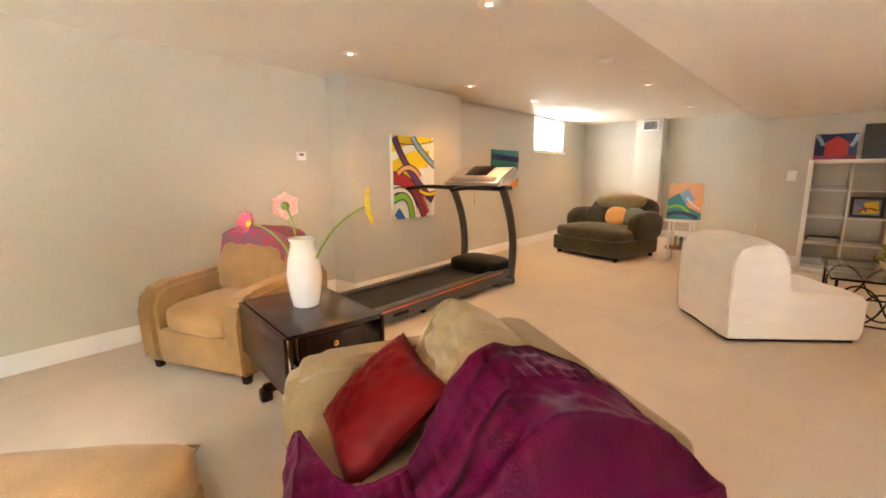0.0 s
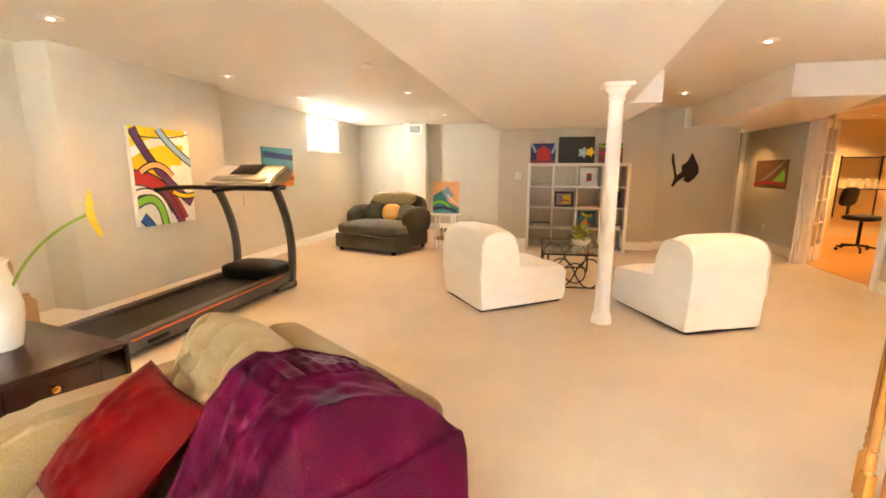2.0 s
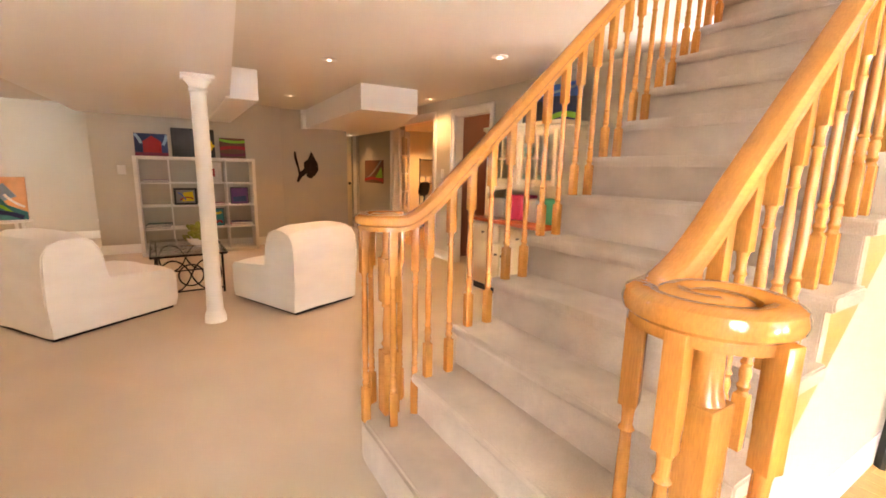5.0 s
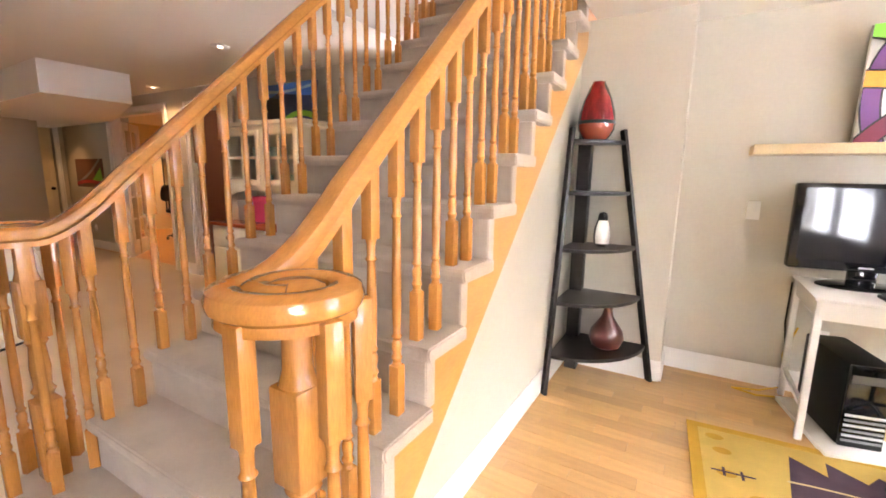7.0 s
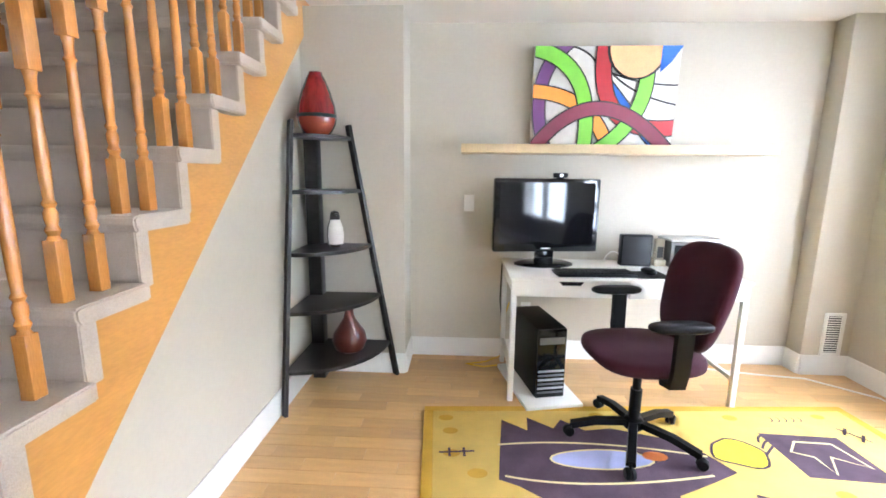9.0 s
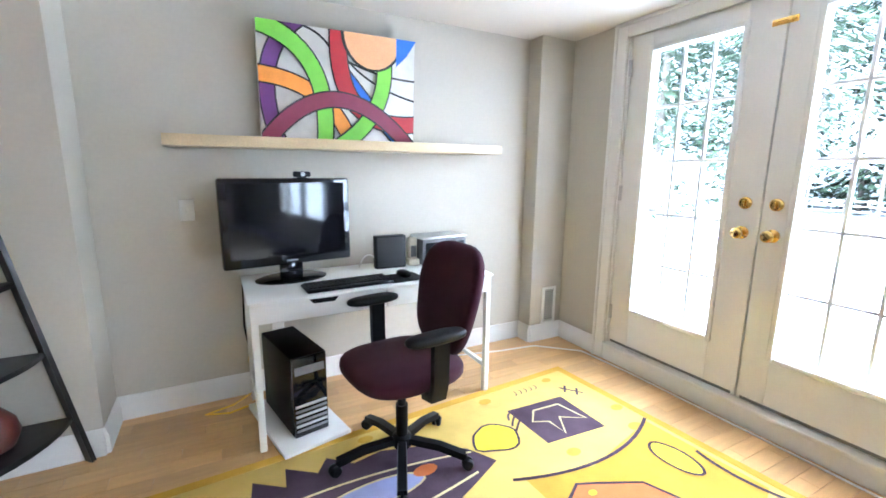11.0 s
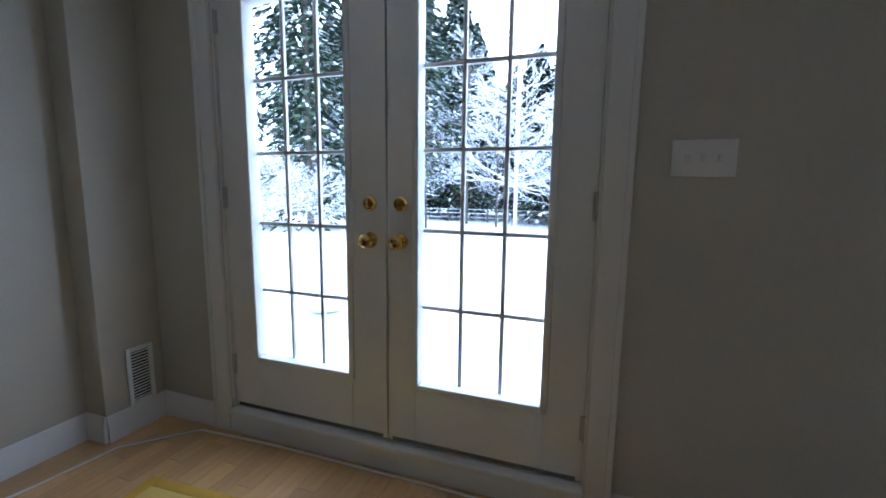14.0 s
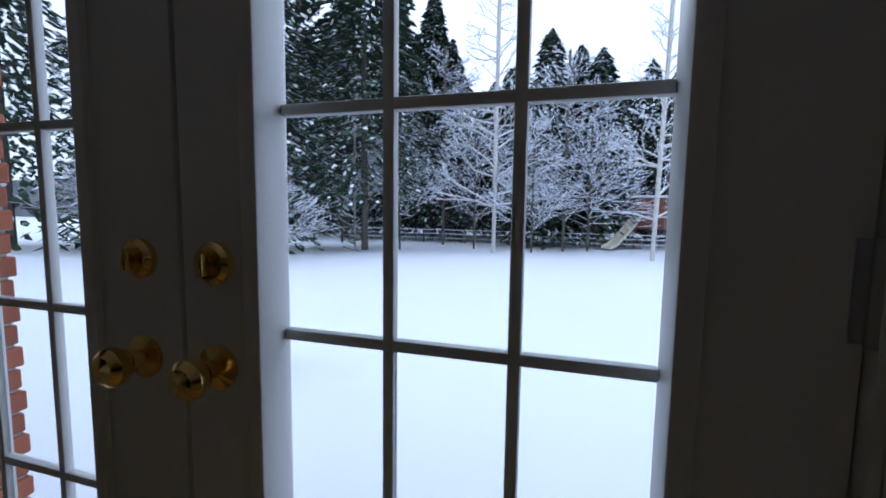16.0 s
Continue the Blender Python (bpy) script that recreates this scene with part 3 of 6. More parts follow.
for k in range(2, STEPS + 1):
    z, y = RISE * k, nose(k)
    prof = [(y, z - 0.014), (y - 0.004, z - 0.005), (y - 0.015, z), (y - RUN - 0.035, z), (y - RUN - 0.035, z - 0.05), (y - 0.012, z - 0.050), (y - 0.002, z - 0.036)]
    bm = join(yz(prof, STX0 - 0.015, STX1 + 0.01, 0.006), yz([(y - 0.03, z - RISE - 0.02), (y - 0.03, z - 0.045), (y - 0.085, z - 0.045), (y - 0.085, z - RISE - 0.02)], STX0 + 0.012, STX1 + 0.012, 0.004))
    part("step", bm, STAIRCARPET, stair, "carpet-wrapped tread and riser" if k == 2 else "")
# rounded first step that carries the newels
out = []
cx0, cx1, cy, rr = 0.555, 1.84, -0.435, 0.165
for a in range(13):
    t_ = math.pi * 0.5 + math.pi * a / 12
    out.append((cx0 + rr * math.cos(t_), cy + rr * math.sin(t_)))
out += [(0.62, nose(2) - 0.2), (STX1 - 0.01, nose(2) - 0.2)]
for a in range(13):
    t_ = -math.pi * 0.5 + math.pi * a / 12
    out.append((cx1 + rr * math.cos(t_), cy + rr * math.sin(t_)))
first = prism(out, 0, RISE, None, 0.014)
part("step", first, STAIRCARPET, stair, "carpeted bullnose first step with rounded ends")
ln = lambda y, d: RISE * (2 + (-0.485 - y) / RUN) - d


def cut_stringer(drop):
    """A board cut to the steps above, with a straight lower edge that far below the noses."""
    top = [(nose(2) - 0.035, 0.03)]
    for k in range(2, STEPS + 1):
        top += [(nose(k) - 0.035, RISE * k - 0.045), (nose(k + 1) - 0.035, RISE * k - 0.045)]
    end = top[-1][0]
    return top + [(end, ln(end, drop)), (-0.485 - RUN * ((0.03 + drop) / RISE - 2), 0.03)]


part("stringer", yz(cut_stringer(0.53), STX0 + 0.045, STX0 + 0.075), OAKBOARD, stair, "honey oak cut stringer board")
part("stringer", yz(cut_stringer(0.40), STX1 - 0.02, STX1 + 0.005), OAKBOARD, stair)
structure("wall_under_stairs", yz([(nose(2) - 0.045, 0), (nose(2) - 0.045, 0.1), (-3.02, ln(-3.02, 0.5)), (-3.02, 0)], STX0 + 0.075, STX0 + 0.14), WALL)
structure("wall_under_stairs_back", yz([(nose(2) - 0.02, 0), (nose(2) - 0.02, 0.12), (-3.02, ln(-3.02, 0.3)), (-3.02, 0)], STX1 - 0.05, STX1 + 0.02), WALL)
profile_trim("baseboard_stairs", [(STX0 + 0.075, -2.88), (STX0 + 0.075, nose(2) - 0.05)])


def baluster(h):
    """A turned baluster with square ends, height h."""
    s, t_ = 0.017, 0.30 * h
    b = join(box(-s, -s, -0.01, s, s, 0.155, 0.002),
             lathe([(0.016, 0.155), (0.012, 0.165), (0.017, 0.178), (0.012, 0.190), (0.015, 0.205), (0.0155, 0.22), (0.011, 0.232), (0.016, 0.242), (0.011, 0.252), (0.0135, 0.30), (0.0145, 0.36), (0.0125, h - 0.30),
                    (0.011, h - 0.245), (0.016, h - 0.238), (0.011, h - 0.228), (0.012, h - 0.20), (0.015, h - 0.185)], 10),
             box(-s, -s, h - 0.185, s, s, h + 0.02, 0.002))
    return b


def rail_z(y):
    return ln(y, 0) + 0.705


rail_sec = [(0.030, -0.004), (0.033, 0.010), (0.028, 0.026), (0.014, 0.034), (-0.014, 0.034), (-0.028, 0.026), (-0.033, 0.010), (-0.030, -0.004), (-0.020, -0.012), (-0.021, -0.030), (0.021, -0.030), (0.020, -0.012)]
RAILX = (0.665, 1.755)
hs = {}
for dy in (0.055, 0.165):
    hs[dy] = mesh_of("baluster", baluster(rail_z(nose(4) - dy) - 0.03 - RISE * 4), OAK)
for side, x in enumerate(RAILX):
    for k in range(2, STEPS):
        for dy in (0.055, 0.165):
            b = new("baluster", hs[dy])
            b.parent = stair
            b.matrix_basis = pose(x, nose(k) - dy, RISE * k)
    # rail, easing and volute
    cxv, cyv, zv = ((0.548, -0.405, 1.087), (1.882, -0.41, 1.092))[side]
    sg = -1 if side == 0 else 1
    R0 = 0.117 if side == 0 else abs(x - cxv)
    pts = [(x, y, rail_z(y)) for y in (-3.0, -2.4, -1.8, -1.2, -0.78)]
    pts += [tuple(p) for p in arc((x, -0.66, rail_z(-0.66)), (x * 0.4 + 0.6 * (cxv - sg * R0), -0.50, zv + 0.005), (cxv - sg * R0, cyv, zv), 8)]
    n = 40
    for i in range(1, n + 1):
        a = i / n * 2 * math.pi * 1.35
        r = R0 * (1 - 0.60 * (i / n) ** 1.2)
        pts.append((cxv - sg * r * math.cos(a), cyv + r * math.sin(a), zv))
    part("handrail", sweep(pts, rail_sec), OAKRAIL, stair, "polished oak handrail ending in a volute")
    part("volute_core", lathe([(0.05, zv - 0.028), (0.062, zv - 0.005), (0.055, zv + 0.022), (0.035, zv + 0.032), (0.0, zv + 0.034)], 20, pose(cxv, cyv, 0)), OAKRAIL, stair)
    hv = zv - 0.03 - RISE
    s = 0.038
    newel = join(box(-s, -s, 0, s, s, 0.30, 0.004), lathe([(0.036, 0.30), (0.026, 0.315), (0.036, 0.335), (0.026, 0.352), (0.030, 0.42), (0.024, 0.50), (0.034, 0.515), (0.026, 0.53)], 14), box(-s, -s, 0.53, s, s, hv - 0.13, 0.006), lathe([(0.036, hv - 0.13), (0.028, hv - 0.10), (0.026, hv + 0.01)], 14))
    part("newel_post", newel, OAK, stair, "turned oak newel post under the volute", pose(cxv, cyv, RISE))
    for a in (20, 95, 165, 235, 310):
        b = part("baluster", baluster(hv), OAK, stair, "", pose(cxv + 0.118 * math.cos(radians(a)), cyv + 0.118 * math.sin(radians(a)), RISE, 0, 0, a))
# balustrade of the landing above
for k in range(8):
    b = new("baluster", hs[0.055])
    b.parent = stair
    b.matrix_basis = pose(STX0 + 0.1 + 0.11 * k, -4.2, STEPS * RISE)

# ---- seating and tables of the family room ----
def slipper_chair(m, label, w=0.80):
    """A low armless lounge chair under a white slipcover; it faces +x."""
    ob = thing("slipper_chair", m, label, "chair", "white slipper chairs")
    body = [(-0.46, 0.03), (0.50, 0.03), (0.52, 0.10), (0.52, 0.33), (0.47, 0.385), (0.10, 0.405), (-0.02, 0.415), (-0.055, 0.45), (-0.065, 0.60), (-0.09, 0.69), (-0.13, 0.755), (-0.20, 0.788), (-0.33, 0.788), (-0.415, 0.755), (-0.46, 0.68), (-0.472, 0.55), (-0.475, 0.30)]
    n = 10
    bm = bmesh.new()
    rings = []
    for j in range(n + 1):
        v = -1 + 2 * j / n
        e = 1 - 0.10 * abs(v) ** 6
        ring = []
        for (px, pz) in body:
            q = Vector((px * (0.985 + 0.015 * (1 - v * v)), v * w / 2, 0.03 + (pz - 0.03) * (1 - 0.05 * abs(v) ** 5)))
            q += Vector((0.012 * noise.noise(q * 6 + Vector((5, 0, 0))), 0.0, 0.010 * noise.noise(q * 5)))
            ring.append(bm.verts.new(q))
        rings.append(ring)
    k = len(body)
    for a, b in zip(rings, rings[1:]):
        for i in range(k):
            bm.faces.new((a[i], b[i], b[(i + 1) % k], a[(i + 1) % k]))
    for ring, flip in ((rings[0], False), (rings[-1], True)):
        c = bm.verts.new(sum((v.co for v in ring), Vector()) / k + Vector((0.02, -0.006 if not flip else 0.006, -0.04)))
        for i in range(k):
            f = (ring[i], ring[(i + 1) % k], c)
            bm.faces.new(f[::-1] if flip else f)
    bmesh.ops.recalc_face_normals(bm, faces=bm.faces[:])
    part("slipcover", bm, COTTON, ob)
    for s in (-1, 1):
        seam = [(px, s * w / 2 * 0.995, 0.03 + (pz - 0.03) * 0.95) for px, pz in body[3:]]
        part("piping", tube(seam, 0.006, 6), COTTON, ob)
    # black block that paints the contact shade between slipcover hem and floor
    part("hem_shadow_base", box(-0.44, -w / 2 + 0.03, 0.0, 0.48, w / 2 - 0.03, 0.035), BLACK, ob, "black block in place of the shade under the hem")
    return ob


slipper_chair(pose(4.785, 1.08, 0, 0, 0, -54), "white slipcovered armless lounge chair turned to the coffee table")
slipper_chair(pose(4.55, -0.60, 0, 0, 0, 24), "white slipcovered armless lounge chair beside the column", 0.74)


def block_feet(ob, xs, ys, h=0.06, s=0.035, mat=DARKWOOD):
    for x in xs:
        for y in ys:
            part("foot", lathe([(s * 0.8, 0), (s, h)], 4, pose(x, y, 0, 0, 0, 45)), mat, ob, "dark wooden block foot")


def armchair(m, fabric, label, w=0.92, d=0.90, back=0.56, name="armchair"):
    """A club armchair; it faces -y of its own frame."""
    ob = thing(name, m, label, "armchair")
    aw = 0.17
    block_feet(ob, (-w / 2 + 0.07, w / 2 - 0.07), (-d / 2 + 0.07, d / 2 - 0.07))
    part("seat_frame", box(-w / 2 + aw - 0.02, -d / 2 + 0.02, 0.06, w / 2 - aw + 0.02, d / 2 - 0.02, 0.29, 0.02), fabric, ob)
    for s in (-1, 1):
        prof = [(-d / 2, 0.06), (-d / 2 - 0.015, 0.45), (-d / 2 + 0.03, 0.545), (-d / 2 + 0.12, 0.585), (0.10, 0.605), (d / 2 - 0.06, 0.62), (d / 2, 0.57), (d / 2, 0.06)]
        x0 = s * (w / 2 - aw) if s > 0 else -w / 2
        part("armrest", yz(prof, x0, x0 + aw, 0.035), fabric, ob)
    part("backrest", moved(box(-w / 2 + aw * 0.7, -0.09, 0, w / 2 - aw * 0.7, 0.09, back, 0.06, 4), pose(0, d / 2 - 0.13, 0.26, -10, 0, 0)), fabric, ob)
    part("seat_cushion", moved(cushion(w - 2 * aw + 0.01, d - 0.22, 0.19, 5, 0.02, 0.01, 3), pose(0, -0.10, 0.36)), fabric, ob)
    part("back_cushion", moved(cushion(w - 2 * aw + 0.10, 0.20, back - 0.10, 4, 0, 0.012, 5), pose(0, d / 2 - 0.27, 0.06 + back, -14, 0, 0)), fabric, ob)
    return ob


armchair(pose(1.77, 3.94, 0, 0, 0, -70), SUEDE, "tan microsuede club armchair against the wall", 0.90)
shawl = thing("shawl", pose(1.77, 3.94, 0, 0, 0, -70), "red and grey patterned shawl over the chair back", "shawl")
REDGREY = material("red_grey_print", (0.42, 0.02, 0.06), 0.8, other=(0.10, 0.10, 0.13), scale=14, fine=30)
sb = bmesh.new()
bmesh.ops.create_grid(sb, x_segments=24, y_segments=24, size=1)
for v in sb.verts:
    u, w_ = v.co.x, v.co.y * 0.24
    over = max(0, abs(w_) - 0.10)
    side_ = 0.10 + 0.25 * over
    y_ = 0.25 + (w_ if over == 0 else math.copysign(side_, w_))
    z_ = 0.912 - 1.2 * w_ * w_ - 0.75 * over - 0.05 * u ** 4
    v.co = Vector((0.02 + u * 0.30 + 0.03 * w_, y_, z_ + 0.010 * noise.noise(Vector((u * 4, w_ * 14, 1)))))
bmesh.ops.solidify(sb, geom=sb.faces[:], thickness=0.006)
part("cloth", sb, REDGREY, shawl)


# sofa with its pillow and quilt; it faces -y of its own frame
sofa = armchair(pose(1.242, 1.559, 0, 0, 0, -124.1), SOFAC, "khaki microsuede loveseat with seamed back cushion", 1.28, 0.94, back=0.46, name="sofa")
sofa["category"] = "sofa"
for v in [o for o in sofa.children if o.name.startswith("armrest")][1].data.vertices:      # the arm under the throw is squashed
    v.co.y *= 0.86
    v.co.x *= 0.95
    v.co.z *= 0.88
bc = cushion(0.66, 0.22, 0.46, 3.2, 0, 0.012, 11, cuts=40, freq=9)
for v in bc.verts:
    if v.co.y < 0.02:
        mid = max(0, 1 - (abs(v.co.x) / 0.16) ** 6)
        v.co.y -= 0.03 * (1 - (abs(v.co.x) / 0.34) ** 4) + 0.022 * mid * noise.noise(Vector((v.co.x * 7, v.co.z * 30, 2)))
        v.co.y += 0.024 * max(0, 1 - abs(abs(v.co.x) - 0.15) / 0.022) + 0.014 * max(0, 1 - abs(v.co.x) / 0.02)
for v in [o for o in sofa.children if o.name.startswith("armrest")][0].data.vertices:
    v.co.y *= 1.13 if v.co.y < 0 else 1.0
    v.co.z *= 1.04
part("back_pillow", moved(bc, pose(-0.19, 0.10, 0.63, -24, 0, 0)), SOFAC, sofa, "puckered khaki back pillow")

pn, py_ = Vector((-0.62, 0.23, 0.75)).normalized(), Vector((0.77, 0.37, 0.52)).normalized()
pill_m = Matrix((py_.cross(pn), py_, pn)).transposed().to_4x4()
pill_m.translation = (1.175, 1.781, 0.635)
pill_m = pill_m @ Matrix.Diagonal((0.885, 0.885, 0.885, 1))
pill = thing("throw_pillow", pill_m @ pose(0, 0, 0, 0, 0, 45), "red satin square throw pillow leaning on the sofa", "pillow")
pb = bmesh.new()
NP = 26
for side in (1, -1):
    grid = []
    for a in range(NP + 1):
        grid.append([])
        for b in range(NP + 1):
            u, w_ = 2 * a / NP - 1, 2 * b / NP - 1
            puff = ((1 - u * u) * (1 - w_ * w_)) ** 0.42
            crease = 0.010 * noise.noise(Vector((u * 5, w_ * 5, side))) + 0.012 * noise.noise(Vector(((u + w_) * 7, (u - w_) * 2, 4)))
            pull = 1 - 0.07 * (1 - w_ * w_) * abs(u) ** 3
            pull2 = 1 - 0.07 * (1 - u * u) * abs(w_) ** 3
            grid[-1].append(pb.verts.new((0.205 * u * pull, 0.205 * w_ * pull2, side * (0.085 * puff + crease * puff))))
    for a in range(NP):
        for b in range(NP):
            q = (grid[a][b], grid[a + 1][b], grid[a + 1][b + 1], grid[a][b + 1])
            pb.faces.new(q if side > 0 else q[::-1])
bmesh.ops.remove_doubles(pb, verts=pb.verts[:], dist=0.0005)
part("cover", pb, RED, pill)
part("seam", tube([(-0.205, -0.205, 0), (0.0, -0.191, 0), (0.205, -0.205, 0), (0.191, 0, 0), (0.205, 0.205, 0), (0, 0.191, 0), (-0.205, 0.205, 0), (-0.191, 0, 0), (-0.205, -0.205, 0)], 0.003, 6), RED, pill)

quilt = thing("quilt_throw", pose(1.242, 1.559, 0, 0, 0, -124.1), "magenta satin quilted throw draped over the sofa", "throw")
prof = [(-0.52, 0.36), (-0.47, 0.475), (-0.36, 0.485), (-0.26, 0.495), (-0.17, 0.53), (-0.10, 0.63), (-0.04, 0.75), (0.02, 0.815), (0.09, 0.835), (0.19, 0.82), (0.29, 0.785), (0.38, 0.745), (0.435, 0.70), (0.465, 0.60), (0.475, 0.50), (0.48, 0.40)]
qb = bmesh.new()
NU, rows = 110, []
fine = []
for a, b in zip(prof, prof[1:]):
    fine += [((a[0] * (1 - f) + b[0] * f), (a[1] * (1 - f) + b[1] * f)) for f in [n_ / 10 for n_ in range(10)]]
fine.append(prof[-1])
for j, (py, pz) in enumerate(fine):
    row = []
    for i in range(NU + 1):
        u = i / NU
        s_ = min(1, max(0, (j - 3) / 22))
        x0 = -0.34 + 0.46 * s_ * s_ * (3 - 2 * s_)
        x = x0 + (0.90 - x0) * u
        k_ = min(1, max(0, (x - 0.53) / 0.10))
        k_ = k_ * k_ * (3 - 2 * k_)
        zz = pz * (1 - k_) + min(pz, 0.665) * k_ - 2.2 * max(0, x - 0.65)
        p = Vector((min(x, 0.65) + 0.10 * max(0, x - 0.65), py * (1 + 0.03 * k_) - 0.16 * max(0, py - 0.33), max(zz, 0.10)))
        fold = 0.022 * noise.noise(Vector((x * 5, j * 0.03, 3))) + 0.016 * noise.noise(Vector((x * 13, j * 0.065, 8)))
        q = (abs(math.sin(j * 0.85)) ** 0.6 * 0.007 if x < x0 + 0.22 else 0.0) + 0.005 * noise.noise(Vector((x * 20, j * 0.25, 5)))
        p.z += fold + q + 0.012
        p.y -= 0.6 * fold
        row.append(qb.verts.new(p))
    rows.append(row)
for a, b in zip(rows, rows[1:]):
    for i in range(NU):
        qb.faces.new((a[i], a[i + 1], b[i + 1], b[i]))
under = [[qb.verts.new(v.co + Vector((-0.005, 0.003, -0.008))) for v in row] for row in rows]
for a, b in zip(under, under[1:]):
    for i in range(NU):
        qb.faces.new((a[i], b[i], b[i + 1], a[i + 1]))
for top, low in ((rows[0], under[0]), (rows[-1], under[-1]), ([r[0] for r in rows], [r[0] for r in under]), ([r[-1] for r in rows], [r[-1] for r in under])):
    for i in range(len(top) - 1):
        qb.faces.new((top[i], low[i], low[i + 1], top[i + 1]))
bmesh.ops.recalc_face_normals(qb, faces=qb.faces[:])
edge = [tuple(r[0].co) for r in rows][::5]
back = [tuple(v.co) for v in rows[-1]][::6]
side_drop = [tuple(r[-1].co) for r in rows][::6]
part("cloth", qb, PLUM, quilt)
HEM = material("dark_plum_hem", (0.010, 0.001, 0.004), 0.7, var=0.2, scale=20, spec=0.1)
part("hem", tube(edge, 0.007, 6), PLUM, quilt)
part("hem", tube(back, 0.009, 6), HEM, quilt, "dark plum edge binding")
part("hem", tube(side_drop, 0.012, 6), HEM, quilt, "dark plum edge binding")


def loveseat_size(ob):
    """Brings the sofa and its throw to their true width, depth and seat height."""
    for o in ob.children:
        for v in o.data.vertices:
            q = o.matrix_basis @ v.co
            z = q.z * 1.36 if q.z < 0.25 else 0.119 + 0.885 * q.z
            x = min(q.x, 0.12) + 0.79 * max(0, q.x - 0.12)
            v.co = o.matrix_basis.inverted() @ Vector((x * 0.885, q.y * 0.885, z))


loveseat_size(sofa)
loveseat_size(quilt)

ott = thing("ottoman", pose(0.42, 2.42, 0, 0, 0, -45), "tan microsuede ottoman with piped seams", "ottoman")
block_feet(ott, (-0.31, 0.31), (-0.23, 0.23))
part("base", box(-0.37, -0.29, 0.06, 0.37, 0.29, 0.27, 0.025), SUEDE, ott)
part("cushion", moved(cushion(0.77, 0.61, 0.17, 7, 0.02, 0.008, 2, cuts=10), pose(0, 0, 0.345)), SUEDE, ott)
part("piping", tube([(-0.365, -0.285, 0.40), (0.365, -0.285, 0.40), (0.365, 0.285, 0.40), (-0.365, 0.285, 0.40), (-0.365, -0.285, 0.40)], 0.006, 6), SUEDE, ott)

# drop-leaf end table, vase, flowers
et = thing("end_table", pose(1.63, 2.86, 0, 0, 0, -11), "dark cherry drop-leaf end table with folded leaves", "table")
part("tabletop", box(-0.235, -0.36, 0.575, 0.235, 0.36, 0.60, 0.006), DARKWOOD, et)
for s in (-1, 1):
    part("drop_leaf", box(s * 0.236, -0.36, 0.30, s * 0.256, 0.36, 0.592, 0.005), DARKWOOD, et)
    part("end_panel", box(-0.17, s * 0.29, 0.42, 0.17, s * 0.31, 0.575, 0.003), DARKWOOD, et)
    part("leg", join(lathe([(0.03, 0.10), (0.022, 0.16), (0.034, 0.24), (0.024, 0.34), (0.032, 0.42)], 14, pose(0, s * 0.27, 0))), DARKWOOD, et)
    part("foot", yz([(s * 0.27 - 0.02, 0.10), (s * 0.27 + 0.02, 0.10), (s * 0.27 + 0.02, 0.05), (s * 0.27 - 0.02, 0.05)], -0.19, 0.19, 0.006), DARKWOOD, et)
    for x0 in (-0.21, 0.14):
        part("toe", box(x0, s * 0.27 - 0.03, 0, x0 + 0.07, s * 0.27 + 0.03, 0.08, 0.015), DARKWOOD, et)
part("stretcher", box(-0.02, -0.26, 0.16, 0.02, 0.26, 0.20, 0.005), DARKWOOD, et)
part("drawer_front", box(-0.14, -0.316, 0.45, 0.14, -0.308, 0.55, 0.003), DARKWOOD, et)
part("drawer_pull", lathe([(0.012, 0), (0.008, 0.012), (0.014, 0.022), (0.0, 0.028)], 12, pose(0, -0.316, 0.50, 90, 0, 0)), BRASS, et)

VX, VY = 1.64, 2.885
vase = thing("vase", pose(VX, VY, 0.60), "white glazed ceramic milk-bottle vase on the end table", "vase")
part("body", lathe([(0.058, 0), (0.066, 0.006), (0.078, 0.06), (0.090, 0.14), (0.091, 0.18), (0.080, 0.26), (0.064, 0.32), (0.062, 0.345), (0.070, 0.36), (0.071, 0.368), (0.060, 0.368), (0.055, 0.33), (0.05, 0.28)], 32), CERAMIC, vase)


def flower(tip, direction, petal, core, n, r, label, cup=0.25):
    ob = thing("flower", pose(VX, VY, 0.60), label, "flower", "flowers in the vase")
    t0, d = Vector(tip) - Vector((VX, VY, 0.60)), Vector(direction).normalized()
    part("stem", tube(arc((0, 0, 0.05), (t0.x * 0.25, t0.y * 0.25, 0.42), t0, 12), 0.006, 8), GREEN, ob)
    q = d.to_track_quat("Z", "Y").to_matrix().to_4x4()
    for layer in (0, 1):
        for k in range(n):
            a = 2 * math.pi * (k + 0.5 * layer) / n
            b = bmesh.new()
            bmesh.ops.create_grid(b, x_segments=4, y_segments=5, size=1)
            for v in b.verts:
                u, w_ = v.co.x, (v.co.y + 1) / 2
                wd = math.sin(min(1, w_ * 1.15 + 0.12) * math.pi) ** 0.6 * r * 2.2 / n * (1.5 if n > 7 else 0.95)
                v.co = Vector((u * wd, w_ * r * (1 - 0.15 * layer), cup * r * w_ ** 2 + 0.10 * r * u * u + layer * 0.01 * r))
            part("petal", moved(b, Matrix.Translation(t0) @ q @ Matrix.Rotation(a, 4, "Z")), petal, ob)
    part("flower_centre", moved(lathe([(r * 0.22, 0), (r * 0.24, r * 0.12), (r * 0.12, r * 0.25), (0, r * 0.27)], 12), Matrix.Translation(t0) @ q), core, ob)
    return ob


flower((1.60, 3.36, 1.01), (-0.75, -0.20, 0.25), ROSE, YELLOW, 8, 0.085, "pink gerbera seen edge-on in the vase", 0.7)
